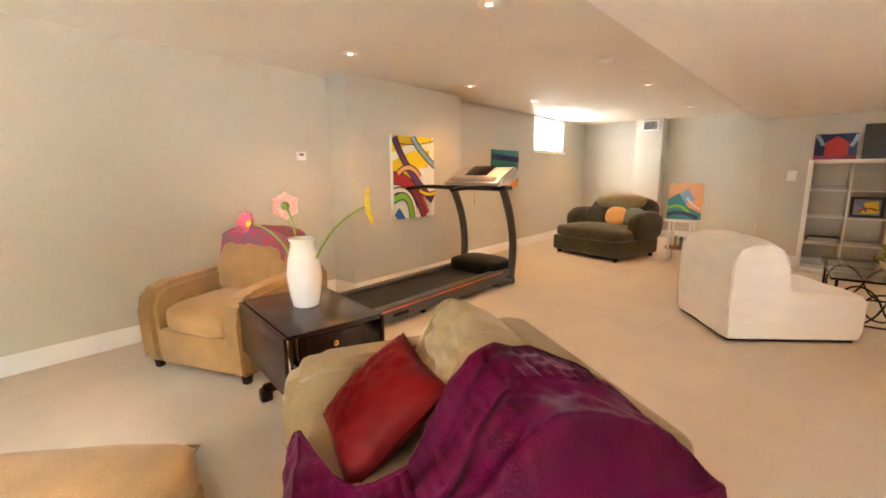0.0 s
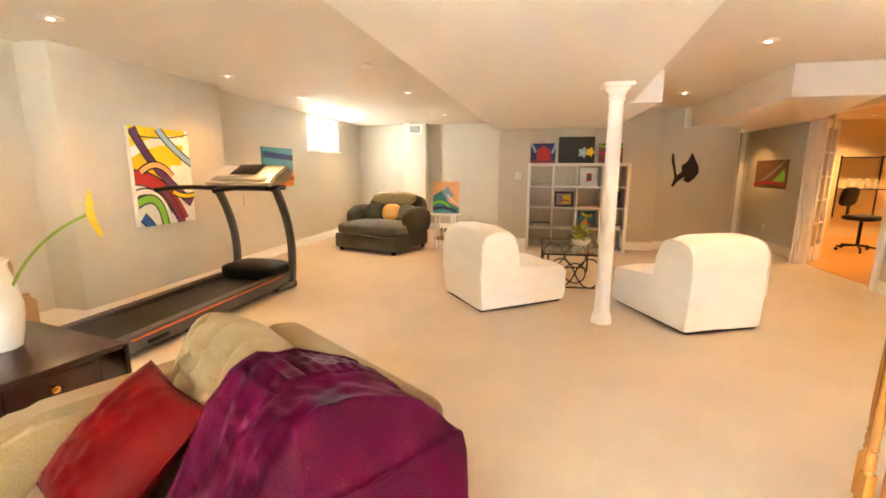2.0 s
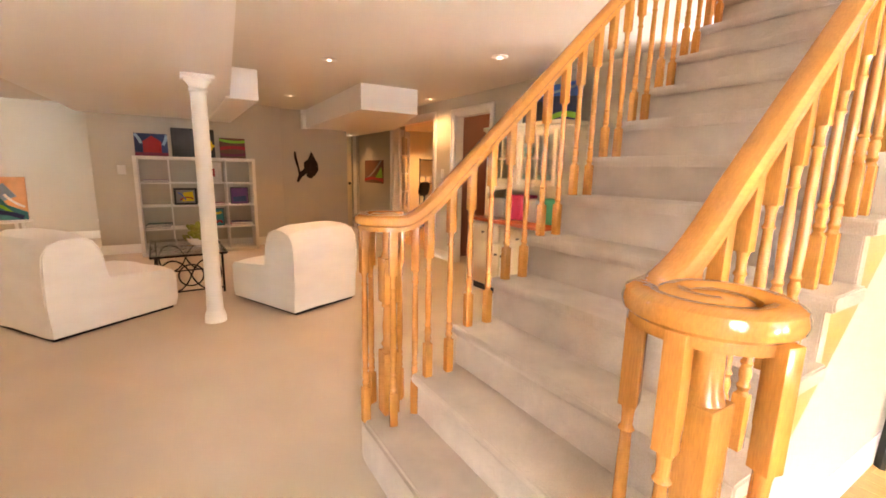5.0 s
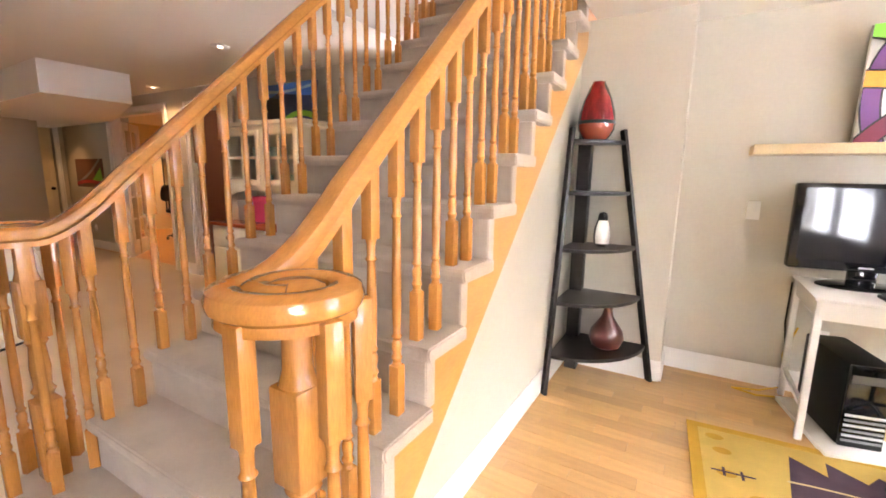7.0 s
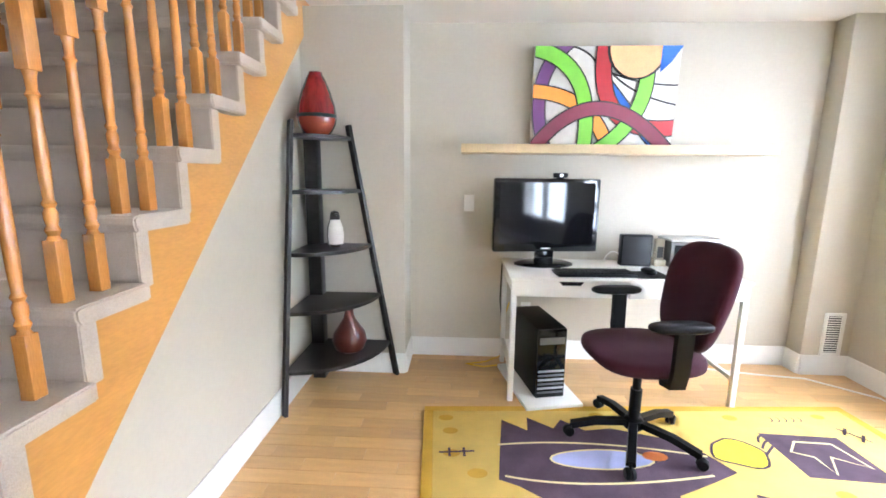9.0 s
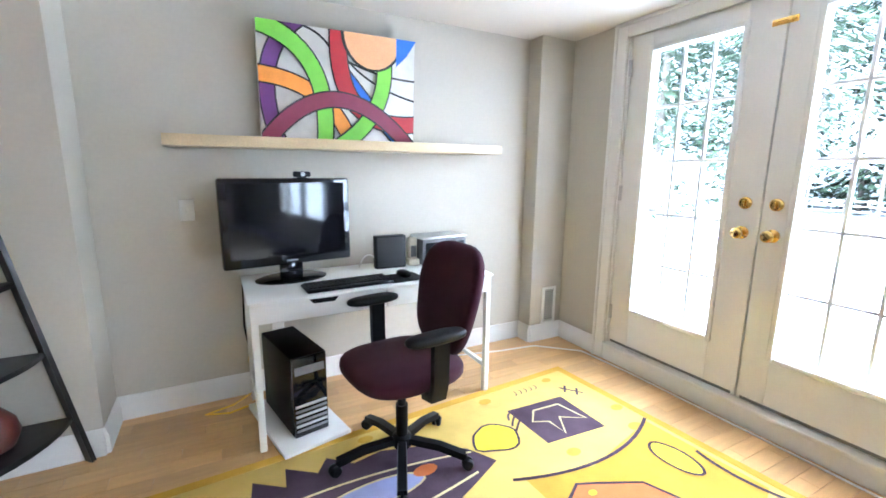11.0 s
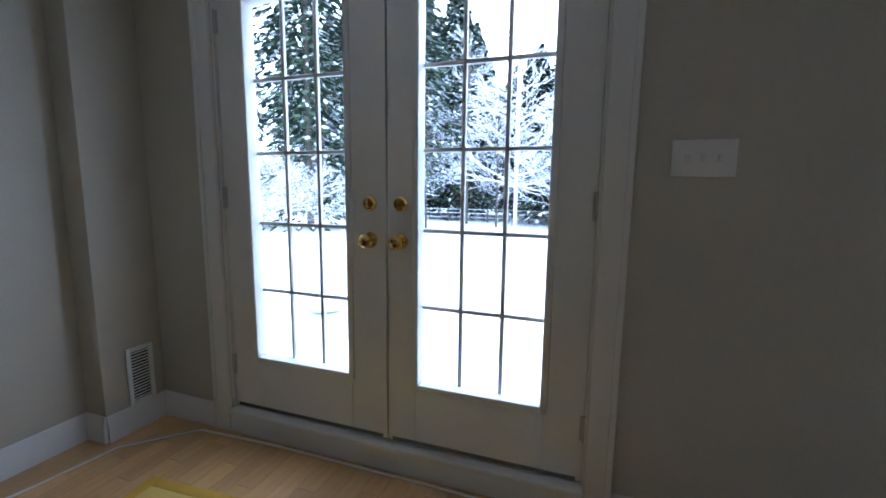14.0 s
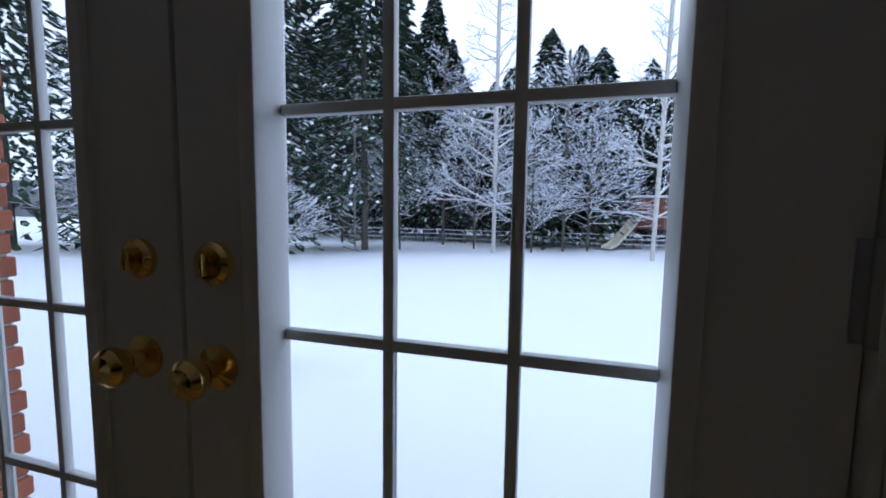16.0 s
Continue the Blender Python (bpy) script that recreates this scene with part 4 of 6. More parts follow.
flower((1.66, 3.06, 1.125), (-0.62, -0.75, 0.1), PINK, GREEN, 6, 0.10, "pale pink star-shaped bloom in the vase", 0.15)
flower((1.80, 2.56, 1.135), (0.75, -0.62, 0.1), YELLOW, YELLOW, 11, 0.095, "yellow gerbera turned away in the vase", 0.25)

# ---- treadmill ----
tm = thing("treadmill", pose(3.65, 3.80, 0, 0, 0, -3), "grey and black folding treadmill with an orange stripe", "treadmill")
DECKZ = 0.15
part("deck", yz([(-0.27, DECKZ - 0.05), (0.27, DECKZ - 0.05), (0.27, DECKZ), (-0.27, DECKZ)], -0.98, 0.72), BLACK, tm)
part("running_belt", box(-1.0, -0.23, DECKZ, 0.72, 0.23, DECKZ + 0.008, 0.003), RUBBER, tm)
GUN = material("gunmetal_plastic", (0.055, 0.05, 0.045), 0.4, var=0.1)
STRIPE = flat("orange_stripe", (0.62, 0.12, 0.03))
for s in (-1, 1):
    part("side_rail", moved(prism([(-1.04, 0.04), (0.70, 0.07), (0.98, 0.12), (0.98, 0.20), (0.70, 0.205), (-1.0, 0.165), (-1.06, 0.12)], -0.05, 0.05, None, 0.01), pose(0, s * 0.315, 0, 90, 0, 0)), GUN, tm)
    part("stripe", moved(prism([(-0.92, 0.135), (0.80, 0.180), (0.80, 0.192), (-0.92, 0.147)], -0.002, 0.002), pose(0, s * 0.367, 0, 90, 0, 0)), STRIPE, tm)
    part("name_plate", box(-0.80, s * 0.366 - 0.002, 0.075, -0.62, s * 0.366 + 0.002, 0.105), BLACK, tm)
    part("upright", sweep([tuple(p) for p in arc((0.98, s * 0.36, 0.08), (1.12, s * 0.36, 0.62), (0.80, s * 0.36, 1.12), 14)], [(0.024, -0.036), (0.024, 0.036), (-0.024, 0.036), (-0.024, -0.036)], (0, 1, 0)), GUN, tm)
    part("handlebar", tube([tuple(p) for p in arc((0.86, s * 0.33, 1.10), (0.35, s * 0.33, 1.17), (0.02, s * 0.31, 1.13), 10)], 0.022, 10), BLACK, tm)
    part("rear_cap", box(-1.10, s * 0.315 - 0.055, 0.03, -1.0, s * 0.315 + 0.055, 0.17, 0.02), GREYP, tm)
    part("wheel", cyl(0.04, -0.02, 0.02, 18, pose(1.06, s * 0.33, 0.04, 90, 0, 0)), BLACK, tm)
    part("foot", box(-0.4, s * 0.30 - 0.02, 0, -0.36, s * 0.30 + 0.02, 0.06, 0.005), BLACK, tm)
part("motor_hood", moved(cushion(0.46, 0.66, 0.17, 5, 0.02, 0, 1), pose(0.88, 0, 0.225)), BLACK, tm)
part("base_frame", box(0.75, -0.36, 0.02, 1.05, 0.36, 0.07, 0.01), GUN, tm)
con = part("console", moved(prism([(-0.10, 0.0), (0.26, 0.06), (0.30, 0.16), (0.22, 0.22), (-0.02, 0.11), (-0.12, 0.03)], -0.40, 0.40, None, 0.018), pose(0.78, 0, 1.14, 90, 0, 0)), SILVER, tm, "silver console hood")
part("display", moved(box(-0.12, -0.16, 0, 0.10, 0.16, 0.006, 0.004), pose(0.88, 0, 1.318, 0, -28, 0)), GLOSSBLACK, con)
part("button_panel", moved(box(-0.05, -0.33, 0, 0.05, 0.33, 0.006, 0.004), pose(0.735, 0, 1.226, 0, -28, 0)), GREYP, con)
part("console_underside", box(0.66, -0.36, 1.10, 1.0, 0.36, 1.15, 0.012), BLACK, tm)
part("safety_clip", tube([(0.70, -0.05, 1.12), (0.69, -0.06, 1.0), (0.70, -0.05, 0.94)], 0.004, 6), STRIPE, tm)
part("power_cord", tube([tuple(p) for p in arc((-1.06, -0.25, 0.12), (-1.3, -0.1, 0.30), (-1.12, 0.28, 0.05), 12)], 0.006, 6), WHITE, tm)

# ---- nook: wide olive armchair, stool, canvas ----
oc = thing("cuddle_chair", pose(7.28, 3.20, 0, 0, 0, -107), "dark olive chenille oversized armchair with loose cushions", "armchair")
block_feet(oc, (-0.52, 0.52), (-0.52, 0.36))
part("base", box(-0.60, -0.60, 0.06, 0.60, 0.42, 0.30, 0.04), OLIVE, oc)
part("seat_cushion", moved(cushion(1.20, 0.86, 0.20, 4.5, 0.03, 0.012, 1), pose(0, -0.22, 0.37)), OLIVE, oc)
for s in (-1, 1):
    part("armrest", moved(cushion(0.24, 0.72, 0.42, 3.2, 0.02, 0.015, 4 + s), pose(s * 0.56, 0.10, 0.48)), OLIVE, oc)
part("backrest", moved(cushion(1.16, 0.26, 0.62, 3.5, 0.0, 0.02, 9), pose(0, 0.36, 0.60, -10, 0, 0)), OLIVE, oc)
TANP = flat("moss_tan_fabric", (0.26, 0.20, 0.10), 0.9)
part("head_cushion", moved(cushion(0.86, 0.24, 0.24, 2.8, 0.0, 0.02, 12), pose(0, 0.28, 0.82)), TANP, oc, "lighter moss-tan bolster")
for x, mat_, ang, lab in ((-0.30, OLIVE, 12, "dark olive loose cushion"), (0.06, ORANGE, 0, "orange loose cushion"), (0.36, flat("grey_green_fabric", (0.13, 0.14, 0.10), 0.9), -10, "grey-green loose cushion")):
    cu = thing("loose_cushion", oc.matrix_basis @ pose(x, 0.10, 0.60, 68, 0, ang), lab + " on the olive armchair", "cushion", "cushions on the armchair")
    part("cover", cushion(0.36, 0.30, 0.14, 2.6, 0, 0.01, 3), mat_, cu)

stool = thing("side_table", pose(7.42, 2.19, 0), "small white side table with a lower shelf", "table")
part("tabletop", lathe([(0.24, 0.575), (0.25, 0.58), (0.25, 0.595), (0.24, 0.60)], 32), WHITE, stool)
for a in (45, 135, 225, 315):
    part("leg", box(-0.015, -0.015, 0, 0.015, 0.015, 0.575, 0.003), WHITE, stool, "", pose(0.19 * math.cos(radians(a)), 0.19 * math.sin(radians(a)), 0))
part("shelf", lathe([(0.20, 0.17), (0.20, 0.185)], 24), OAK, stool, "small wooden lower shelf")
for k, c in enumerate(((0.35, 0.05, 0.04), (0.08, 0.20, 0.22), (0.5, 0.3, 0.1))):
    bk = thing("candle_holder", pose(7.34 + 0.07 * k, 2.10 + 0.08 * k, 0.185), "small coloured ornament under the side table", "ornament", "ornaments")
    part("body", lathe([(0.03, 0), (0.035, 0.02), (0.018, 0.06), (0.028, 0.12), (0.02, 0.16)], 14), flat("ornament_%d" % k, c), bk)


# ---- paintings ----
def canvas(name, m, w, h, label, ground, strokes, depth=0.035):
    """A stretched canvas in its own xz plane, facing -y, lower left corner at its origin; strokes: (material, outline or line, width)."""
    ob = thing(name, m, label, "painting")
    up = pose(0, 0, 0, 90, 0, 0)
    part("canvas", box(0, 0, 0, w, depth, h, 0.003), ground, ob)
    for i, (mat_, pts, width) in enumerate(strokes):
        pts = [(x * w, y * h) for x, y in pts]
        if width:
            b = ribbon(pts, width * h)
        else:
            b = bmesh.new()
            b.faces.new([b.verts.new((x, y, 0.0)) for x, y in pts])
        b = clipped(b, w, h)
        if len(b.faces) == 0:
            b.free()
            continue
        part("paint_stroke", moved(b, Matrix.Translation((0, -0.0012 - 0.0007 * i, 0)) @ up), mat_, ob)
    return ob


C = {k: flat("paint_" + k, v, 0.45) for k, v in dict(white=(0.80, 0.79, 0.76), green=(0.20, 0.55, 0.05), purple=(0.14, 0.04, 0.18), orange=(0.80, 0.28, 0.03), red=(0.42, 0.015, 0.02), maroon=(0.20, 0.02, 0.05), blue=(0.02, 0.13, 0.55), black=(0.015, 0.015, 0.015), yellow=(0.78, 0.55, 0.02), peach=(0.80, 0.42, 0.20), skyb=(0.25, 0.42, 0.60), teal=(0.03, 0.22, 0.25), navy=(0.01, 0.03, 0.12), grey=(0.25, 0.24, 0.24), brown=(0.16, 0.06, 0.03), lilac=(0.42, 0.40, 0.62), sand=(0.62, 0.50, 0.32)).items()}


def outlined(mat_, pts, width):
    return [(C["black"], pts, width + 0.03), (mat_, pts, width)]


st = []
st += [(C["black"], curve2((0.42, 1.0), (0.55, 0.55), (1.02, 0.42)), 0.02), (C["black"], curve2((0.48, 0.78), (0.7, 0.62), (1.02, 0.62)), 0.018), (C["black"], curve2((0.25, 1.0), (0.42, 0.95), (0.46, 0.72)), 0.02)]
st += outlined(C["blue"], curve2((0.52, 0.62), (0.68, 0.35), (0.88, 0.02)), 0.10)
st += outlined(C["purple"], curve2((0.24, 1.05), (-0.06, 0.70), (0.10, -0.02)), 0.12)
st += outlined(C["red"], curve2((0.48, 1.05), (0.42, 0.05), (1.05, 0.20)), 0.15)
st += outlined(C["orange"], curve2((-0.05, 0.56), (0.42, 0.56), (0.56, -0.05)), 0.13)
st += outlined(C["green"], curve2((-0.02, 0.98), (0.44, 0.86), (0.38, -0.05)), 0.14)
st += outlined(C["green"], curve2((0.74, 1.05), (0.90, 0.30), (0.42, -0.10)), 0.14)
st += outlined(C["maroon"], curve2((-0.02, -0.12), (0.42, 0.86), (0.98, -0.06), 22), 0.13)
st += [(C["black"], [(0.50 + 0.21 * math.cos(a) + 0.2, 1.0 - 0.33 * math.sin(a)) for a in (k * math.pi / 14 for k in range(15))], 0), (C["peach"], [(0.50 + 0.19 * math.cos(a) + 0.2, 1.0 - 0.31 * math.sin(a)) for a in (k * math.pi / 14 for k in range(15))], 0)]
st += [(C["blue"], [(0.86, 1.0), (1.0, 1.0), (0.93, 0.84), (0.86, 0.74)], 0)]
canvas("canvas_painting", pose(-0.75, -3.12, 1.508, 0, 0, 180) @ pose(0, 0, 0, 4, 0, 0), 0.90, 0.60, "abstract canvas of coloured interlaced bands on white", C["white"], st, 0.035)

st = [(C["yellow"], [(0, 1), (0.95, 1), (0.8, 0.55), (0.2, 0.42), (0, 0.6)], 0)]
st += [(C["white"], curve2((-0.05, 0.72), (0.5, 0.95), (1.05, 0.86)), 0.09), (C["white"], [(0.62, 0.62), (1.0, 0.62), (1.0, 0.2), (0.55, 0.28)], 0), (C["black"], curve2((0.0, 0.92), (0.5, 0.86), (1.02, 0.97)), 0.012)]
st += outlined(C["purple"], curve2((0.05, 0.98), (0.25, 0.60), (0.95, 0.20)), 0.07) + outlined(C["skyb"], curve2((0.45, 1.0), (0.65, 0.80), (1.02, 0.64)), 0.06)
st += outlined(C["red"], curve2((-0.05, 0.50), (0.45, 0.52), (0.75, 0.02)), 0.13) + outlined(C["peach"], curve2((0.1, 0.55), (0.4, 0.72), (0.62, 0.50)), 0.05)
st += outlined(C["white"], curve2((0.0, 0.34), (0.35, 0.42), (0.5, 0.1)), 0.05) + outlined(C["green"], curve2((-0.05, 0.22), (0.40, 0.42), (0.42, -0.05)), 0.07)
st += outlined(C["maroon"], curve2((0.4, 0.38), (0.65, 0.2), (0.72, -0.05)), 0.07) + outlined(C["blue"], curve2((0.05, 0.10), (0.14, 0.04), (0.2, -0.05)), 0.08) + outlined(C["yellow"], curve2((0.6, 0.34), (0.8, 0.25), (1.05, 0.30)), 0.04)
canvas("canvas_painting", pose(3.77, 4.42, 0.77), 0.70, 0.94, "colourful abstract canvas of swirling bands on the wall", C["white"], st, 0.04)
canvas("canvas_painting", pose(6.06, 4.605, 1.05), 0.80, 0.59, "small landscape canvas in teal over orange", C["teal"], [(C["orange"], [(0, 0), (1, 0), (1, 0.42), (0.4, 0.36), (0, 0.45)], 0), (C["navy"], [(0, 0.75), (1, 0.68), (1, 0.82), (0, 0.9)], 0), (C["red"], curve2((0, 0.1), (0.5, 0.3), (1, 0.2)), 0.08)], 0.03)
canvas("canvas_painting", pose(7.36, 2.39, 0.603, 0, 0, -90) @ pose(0, 0, 0, -6, 0, 0), 0.44, 0.52, "mountain landscape canvas standing on the side table", C["peach"], [(C["skyb"], [(0.2, 0.62), (0.55, 0.86), (0.8, 0.55), (0.4, 0.4)], 0), (C["teal"], [(0, 0), (1, 0), (1, 0.18), (0.6, 0.35), (0.3, 0.72), (0, 0.55)], 0), (C["green"], curve2((0, 0.3), (0.4, 0.5), (0.7, 0.12)), 0.07), (C["navy"], curve2((0, 0.12), (0.4, 0.28), (0.9, 0.05)), 0.10), (C["white"], curve2((0.55, 0.6), (0.7, 0.4), (0.95, 0.3)), 0.05)], 0.02)
canvas("canvas_painting", pose(9.10, -3.118, 1.02, 0, 0, 180), 1.0, 0.46, "dark abstract canvas on the hall wall", C["brown"], [(C["grey"], curve2((0, 0.1), (0.5, 0.4), (0.9, 1.0)), 0.10), (C["green"], [(0.55, 0.2), (0.95, 0.25), (0.9, 0.7)], 0), (C["red"], curve2((0, 0.1), (0.4, 0.3), (1, 0.12)), 0.12)], 0.03)

# ---- bookshelf wall ----
bs = thing("cube_bookshelf", pose(7.53, 0.08, 0), "white four-by-four cube bookshelf, sparsely filled", "bookshelf")
BW, BH, BD = 1.56, 1.42, 0.385
t_ = 0.045
part("side_panel", box(0, -BW / 2, 0, BD, -BW / 2 + t_, BH, 0.002), WHITE, bs)
part("side_panel", box(0, BW / 2 - t_, 0, BD, BW / 2, BH, 0.002), WHITE, bs)
part("top_panel", box(0.001, -BW / 2 + t_, BH - t_, BD, BW / 2 - t_, BH, 0.002), WHITE, bs)
part("bottom_panel", box(0.001, -BW / 2 + t_, 0, BD, BW / 2 - t_, t_, 0.002), WHITE, bs)
cw, chh = (BW - 2 * t_) / 4, (BH - 2 * t_) / 4
for k in (1, 2, 3):
    part("divider", box(0.003, -BW / 2 + t_ + cw * k - 0.008, t_, BD, -BW / 2 + t_ + cw * k + 0.008, BH - t_), WHITE, bs)
    part("shelf", box(0.002, -BW / 2 + t_, t_ + chh * k - 0.008, BD, BW / 2 - t_, t_ + chh * k + 0.008), WHITE, bs)


def cell(c, r):
    """Floor centre of a bookshelf cell: column from the nook side, row from the bottom."""
    return 7.53, 0.08 + BW / 2 - t_ - cw * (c + 0.5), t_ + chh * r + (0.009 if r else 0.0)


random.seed(4)


def book_pile(c, r, colours, label):
    x, y, z = cell(c, r)
    for i, col in enumerate(colours):
        th_ = random.uniform(0.016, 0.03)
        b = thing("book", pose(x + 0.17, y + random.uniform(-0.02, 0.02), z, 0, 0, random.uniform(-5, 5)), label, "book", "books on the cube shelf")
        part("cover", join(box(-0.12, -0.15, 0, 0.12, 0.15, 0.003), box(-0.12, -0.15, th_ - 0.003, 0.12, 0.15, th_), box(0.117, -0.15, 0, 0.12, 0.15, th_)), flat("book_%d_%d_%d" % (c, r, i), col), b)
        part("pages", box(-0.115, -0.145, 0.003, 0.117, 0.145, th_ - 0.003), C["white"], b)
        z += th_


book_pile(0, 3, [(0.02, 0.02, 0.03), (0.10, 0.02, 0.10)], "dark magazine lying flat on the shelf")
book_pile(0, 1, [(0.02, 0.02, 0.02), (0.03, 0.03, 0.05), (0.02, 0.05, 0.04)], "dark album lying flat on the shelf")
book_pile(3, 1, [(0.30, 0.03, 0.05), (0.05, 0.02, 0.10)], "red book lying flat on the shelf")
book_pile(2, 2, [(0.25, 0.03, 0.08)], "maroon book lying flat on the shelf")


def framed(name, m, w, h, label, frame_mat, ground, strokes, b=0.03):
    ob = canvas(name, m, w, h, label, ground, strokes, 0.012)
    ob["category"] = "picture frame"
    part("frame", join(box(-b, -0.012, -b, 0, 0.016, h + b, 0.003), box(w, -0.012, -b, w + b, 0.016, h + b, 0.003), box(0, -0.0115, h, w, 0.016, h + b, 0.003), box(0, -0.0115, -b, w, 0.016, 0, 0.003)), frame_mat, ob)
    return ob


def on_shelf(c, r, w, tilt=-8, b=0.0):
    x, y, z = cell(c, r)
    return pose(x + 0.16, y + w / 2, z + b, 0, 0, -90) @ pose(0, 0, 0, tilt, 0, 0)


framed("picture_frame", on_shelf(1, 2, 0.24, b=0.03), 0.24, 0.19, "black framed colourful picture on the shelf", BLACKWOOD, C["grey"], [(C["yellow"], [(0.3, 0.1), (0.95, 0.15), (0.9, 0.9), (0.4, 0.8)], 0), (C["red"], curve2((0.2, 0.2), (0.5, 0.6), (0.9, 0.3)), 0.1), (C["blue"], curve2((0.1, 0.8), (0.4, 0.6), (0.5, 0.2)), 0.08)])
framed("picture_frame", on_shelf(2, 3, 0.17, b=0.05), 0.17, 0.20, "white framed red picture on the shelf", WHITE, C["white"], [(C["red"], [(0.3, 0.2), (0.75, 0.2), (0.75, 0.8), (0.3, 0.8)], 0), (C["teal"], [(0.4, 0.4), (0.6, 0.4), (0.6, 0.65), (0.4, 0.65)], 0)], 0.05)
framed("picture_frame", on_shelf(2, 1, 0.24, b=0.01), 0.24, 0.25, "colourful painted panel on the shelf", BLACKWOOD, C["teal"], [(C["orange"], [(0.1, 0.1), (0.6, 0.2), (0.5, 0.7)], 0), (C["yellow"], curve2((0.2, 0.9), (0.6, 0.6), (0.9, 0.8)), 0.14), (C["red"], curve2((0.5, 0.1), (0.8, 0.4), (0.9, 0.1)), 0.12)], 0.01)
framed("picture_frame", on_shelf(3, 2, 0.24, b=0.01), 0.24, 0.24, "dark purple panel on the shelf", BLACKWOOD, C["purple"], [(C["navy"], [(0.1, 0.1), (0.9, 0.1), (0.9, 0.5), (0.1, 0.4)], 0)], 0.01)


def on_top(y, tilt=-7):
    return pose(7.72, y, BH + 0.001, 0, 0, -90) @ pose(0, 0, 0, tilt, 0, 0)


canvas("canvas_painting", on_top(0.83), 0.40, 0.32, "small canvas of a red barn on the bookshelf", C["navy"], [(C["red"], [(0.25, 0.15), (0.8, 0.15), (0.8, 0.65), (0.52, 0.9), (0.25, 0.65)], 0), (C["maroon"], [(0, 0), (1, 0), (1, 0.16), (0, 0.16)], 0), (C["skyb"], curve2((0.02, 0.95), (0.15, 0.8), (0.2, 0.55)), 0.12), (C["skyb"], curve2((0.85, 0.5), (0.95, 0.7), (0.98, 0.95)), 0.12)], 0.02)
fl = [(C["skyb"], [(0.68 + 0.12 * (1 + 0.25 * math.cos(5 * a)) * math.cos(a), 0.40 + 0.17 * (1 + 0.25 * math.cos(5 * a)) * math.sin(a)) for a in (k * math.pi / 15 for k in range(30))], 0), (C["yellow"], [(0.88 + 0.10 * (1 + 0.25 * math.cos(5 * a)) * math.cos(a), 0.42 + 0.15 * (1 + 0.25 * math.cos(5 * a)) * math.sin(a)) for a in (k * math.pi / 15 for k in range(30))], 0), (C["yellow"], [(0.68 + 0.03 * math.cos(a), 0.40 + 0.04 * math.sin(a)) for a in (k * math.pi / 6 for k in range(12))], 0)]
canvas("canvas_painting", on_top(0.385, -6), 0.56, 0.42, "black canvas with blue and yellow flowers on the bookshelf", C["black"], fl, 0.02)
canvas("canvas_painting", on_top(-0.24), 0.36, 0.31, "small dark canvas with red bands on the bookshelf", C["brown"], [(C["red"], curve2((0, 0.45), (0.5, 0.6), (1, 0.5)), 0.16), (C["green"], curve2((0, 0.9), (0.5, 0.75), (1, 0.85)), 0.12), (C["maroon"], curve2((0, 0.2), (0.5, 0.1), (1, 0.22)), 0.12)], 0.02)

fish = thing("fish_sculpture", pose(8.095, -1.42, 1.05, 0, 0, -90), "dark metal angelfish wall sculpture", "sculpture")
part("body", moved(prism([(0.10, 0.18), (0.17, 0.24), (0.16, 0.34), (0.24, 0.40), (0.30, 0.54), (0.36, 0.42), (0.41, 0.33), (0.42, 0.22), (0.36, 0.12), (0.28, 0.06), (0.20, 0.10), (0.22, 0.16), (0.12, 0.08), (0.06, -0.01), (0.03, 0.01), (0.07, 0.14), (0.05, 0.24), (0.0, 0.42), (0.0, 0.52), (0.03, 0.53), (0.05, 0.40)], -0.012, 0.0, None, 0.003), pose(0, -0.01, 0, 90, 0, 0)), material("rusty_iron", (0.03, 0.018, 0.014), 0.55, metal=0.6, var=0.4, scale=20, bump=0.4), fish)

# glass coffee table
ctb = thing("coffee_table", pose(5.62, 0.32, 0, 0, 0, 2), "glass-topped coffee table on a scrolled iron base", "table")
IRON = material("dark_iron", (0.025, 0.018, 0.014), 0.4, metal=0.7, var=0.2)
gl = part("glass_top", box(-0.55, -0.34, 0.425, 0.55, 0.34, 0.44, 0.004), GLASSM, ctb)
part("top_rim", tube([(-0.54, -0.33, 0.42), (0.54, -0.33, 0.42), (0.54, 0.33, 0.42), (-0.54, 0.33, 0.42), (-0.54, -0.33, 0.42)], 0.010, 8), IRON, ctb)
for sx in (-1, 1):
    for sy in (-1, 1):
        part("leg", tube([(sx * 0.50, sy * 0.29, 0.0), (sx * 0.50, sy * 0.29, 0.42)], 0.012, 8), IRON, ctb)
    part("scroll", tube([(sx * 0.50, 0.27 * math.cos(a) * (0.4 + 0.6 * abs(math.cos(a))), 0.21 + 0.16 * math.sin(2 * a)) for a in (k * math.pi / 20 for k in range(41))], 0.008, 6, (1, 0.02, 0.01)), IRON, ctb)
    part("stretcher", tube([(sx * 0.50, -0.29, 0.05), (sx * 0.50, 0.29, 0.05)], 0.009, 8), IRON, ctb)
part("ring", tube([(-0.50, 0.11 * math.cos(a), 0.21 + 0.11 * math.sin(a)) for a in (k * math.pi / 12 for k in range(25))], 0.008, 6, (1, 0.02, 0.01)), IRON, ctb)
pl = thing("potted_arrangement", pose(5.60, 0.20, 0.44), "white bowl with a green and brown plant on the coffee table", "plant")
part("bowl", lathe([(0.05, 0), (0.09, 0.02), (0.12, 0.08), (0.115, 0.085), (0.08, 0.03)], 24), CERAMIC, pl)
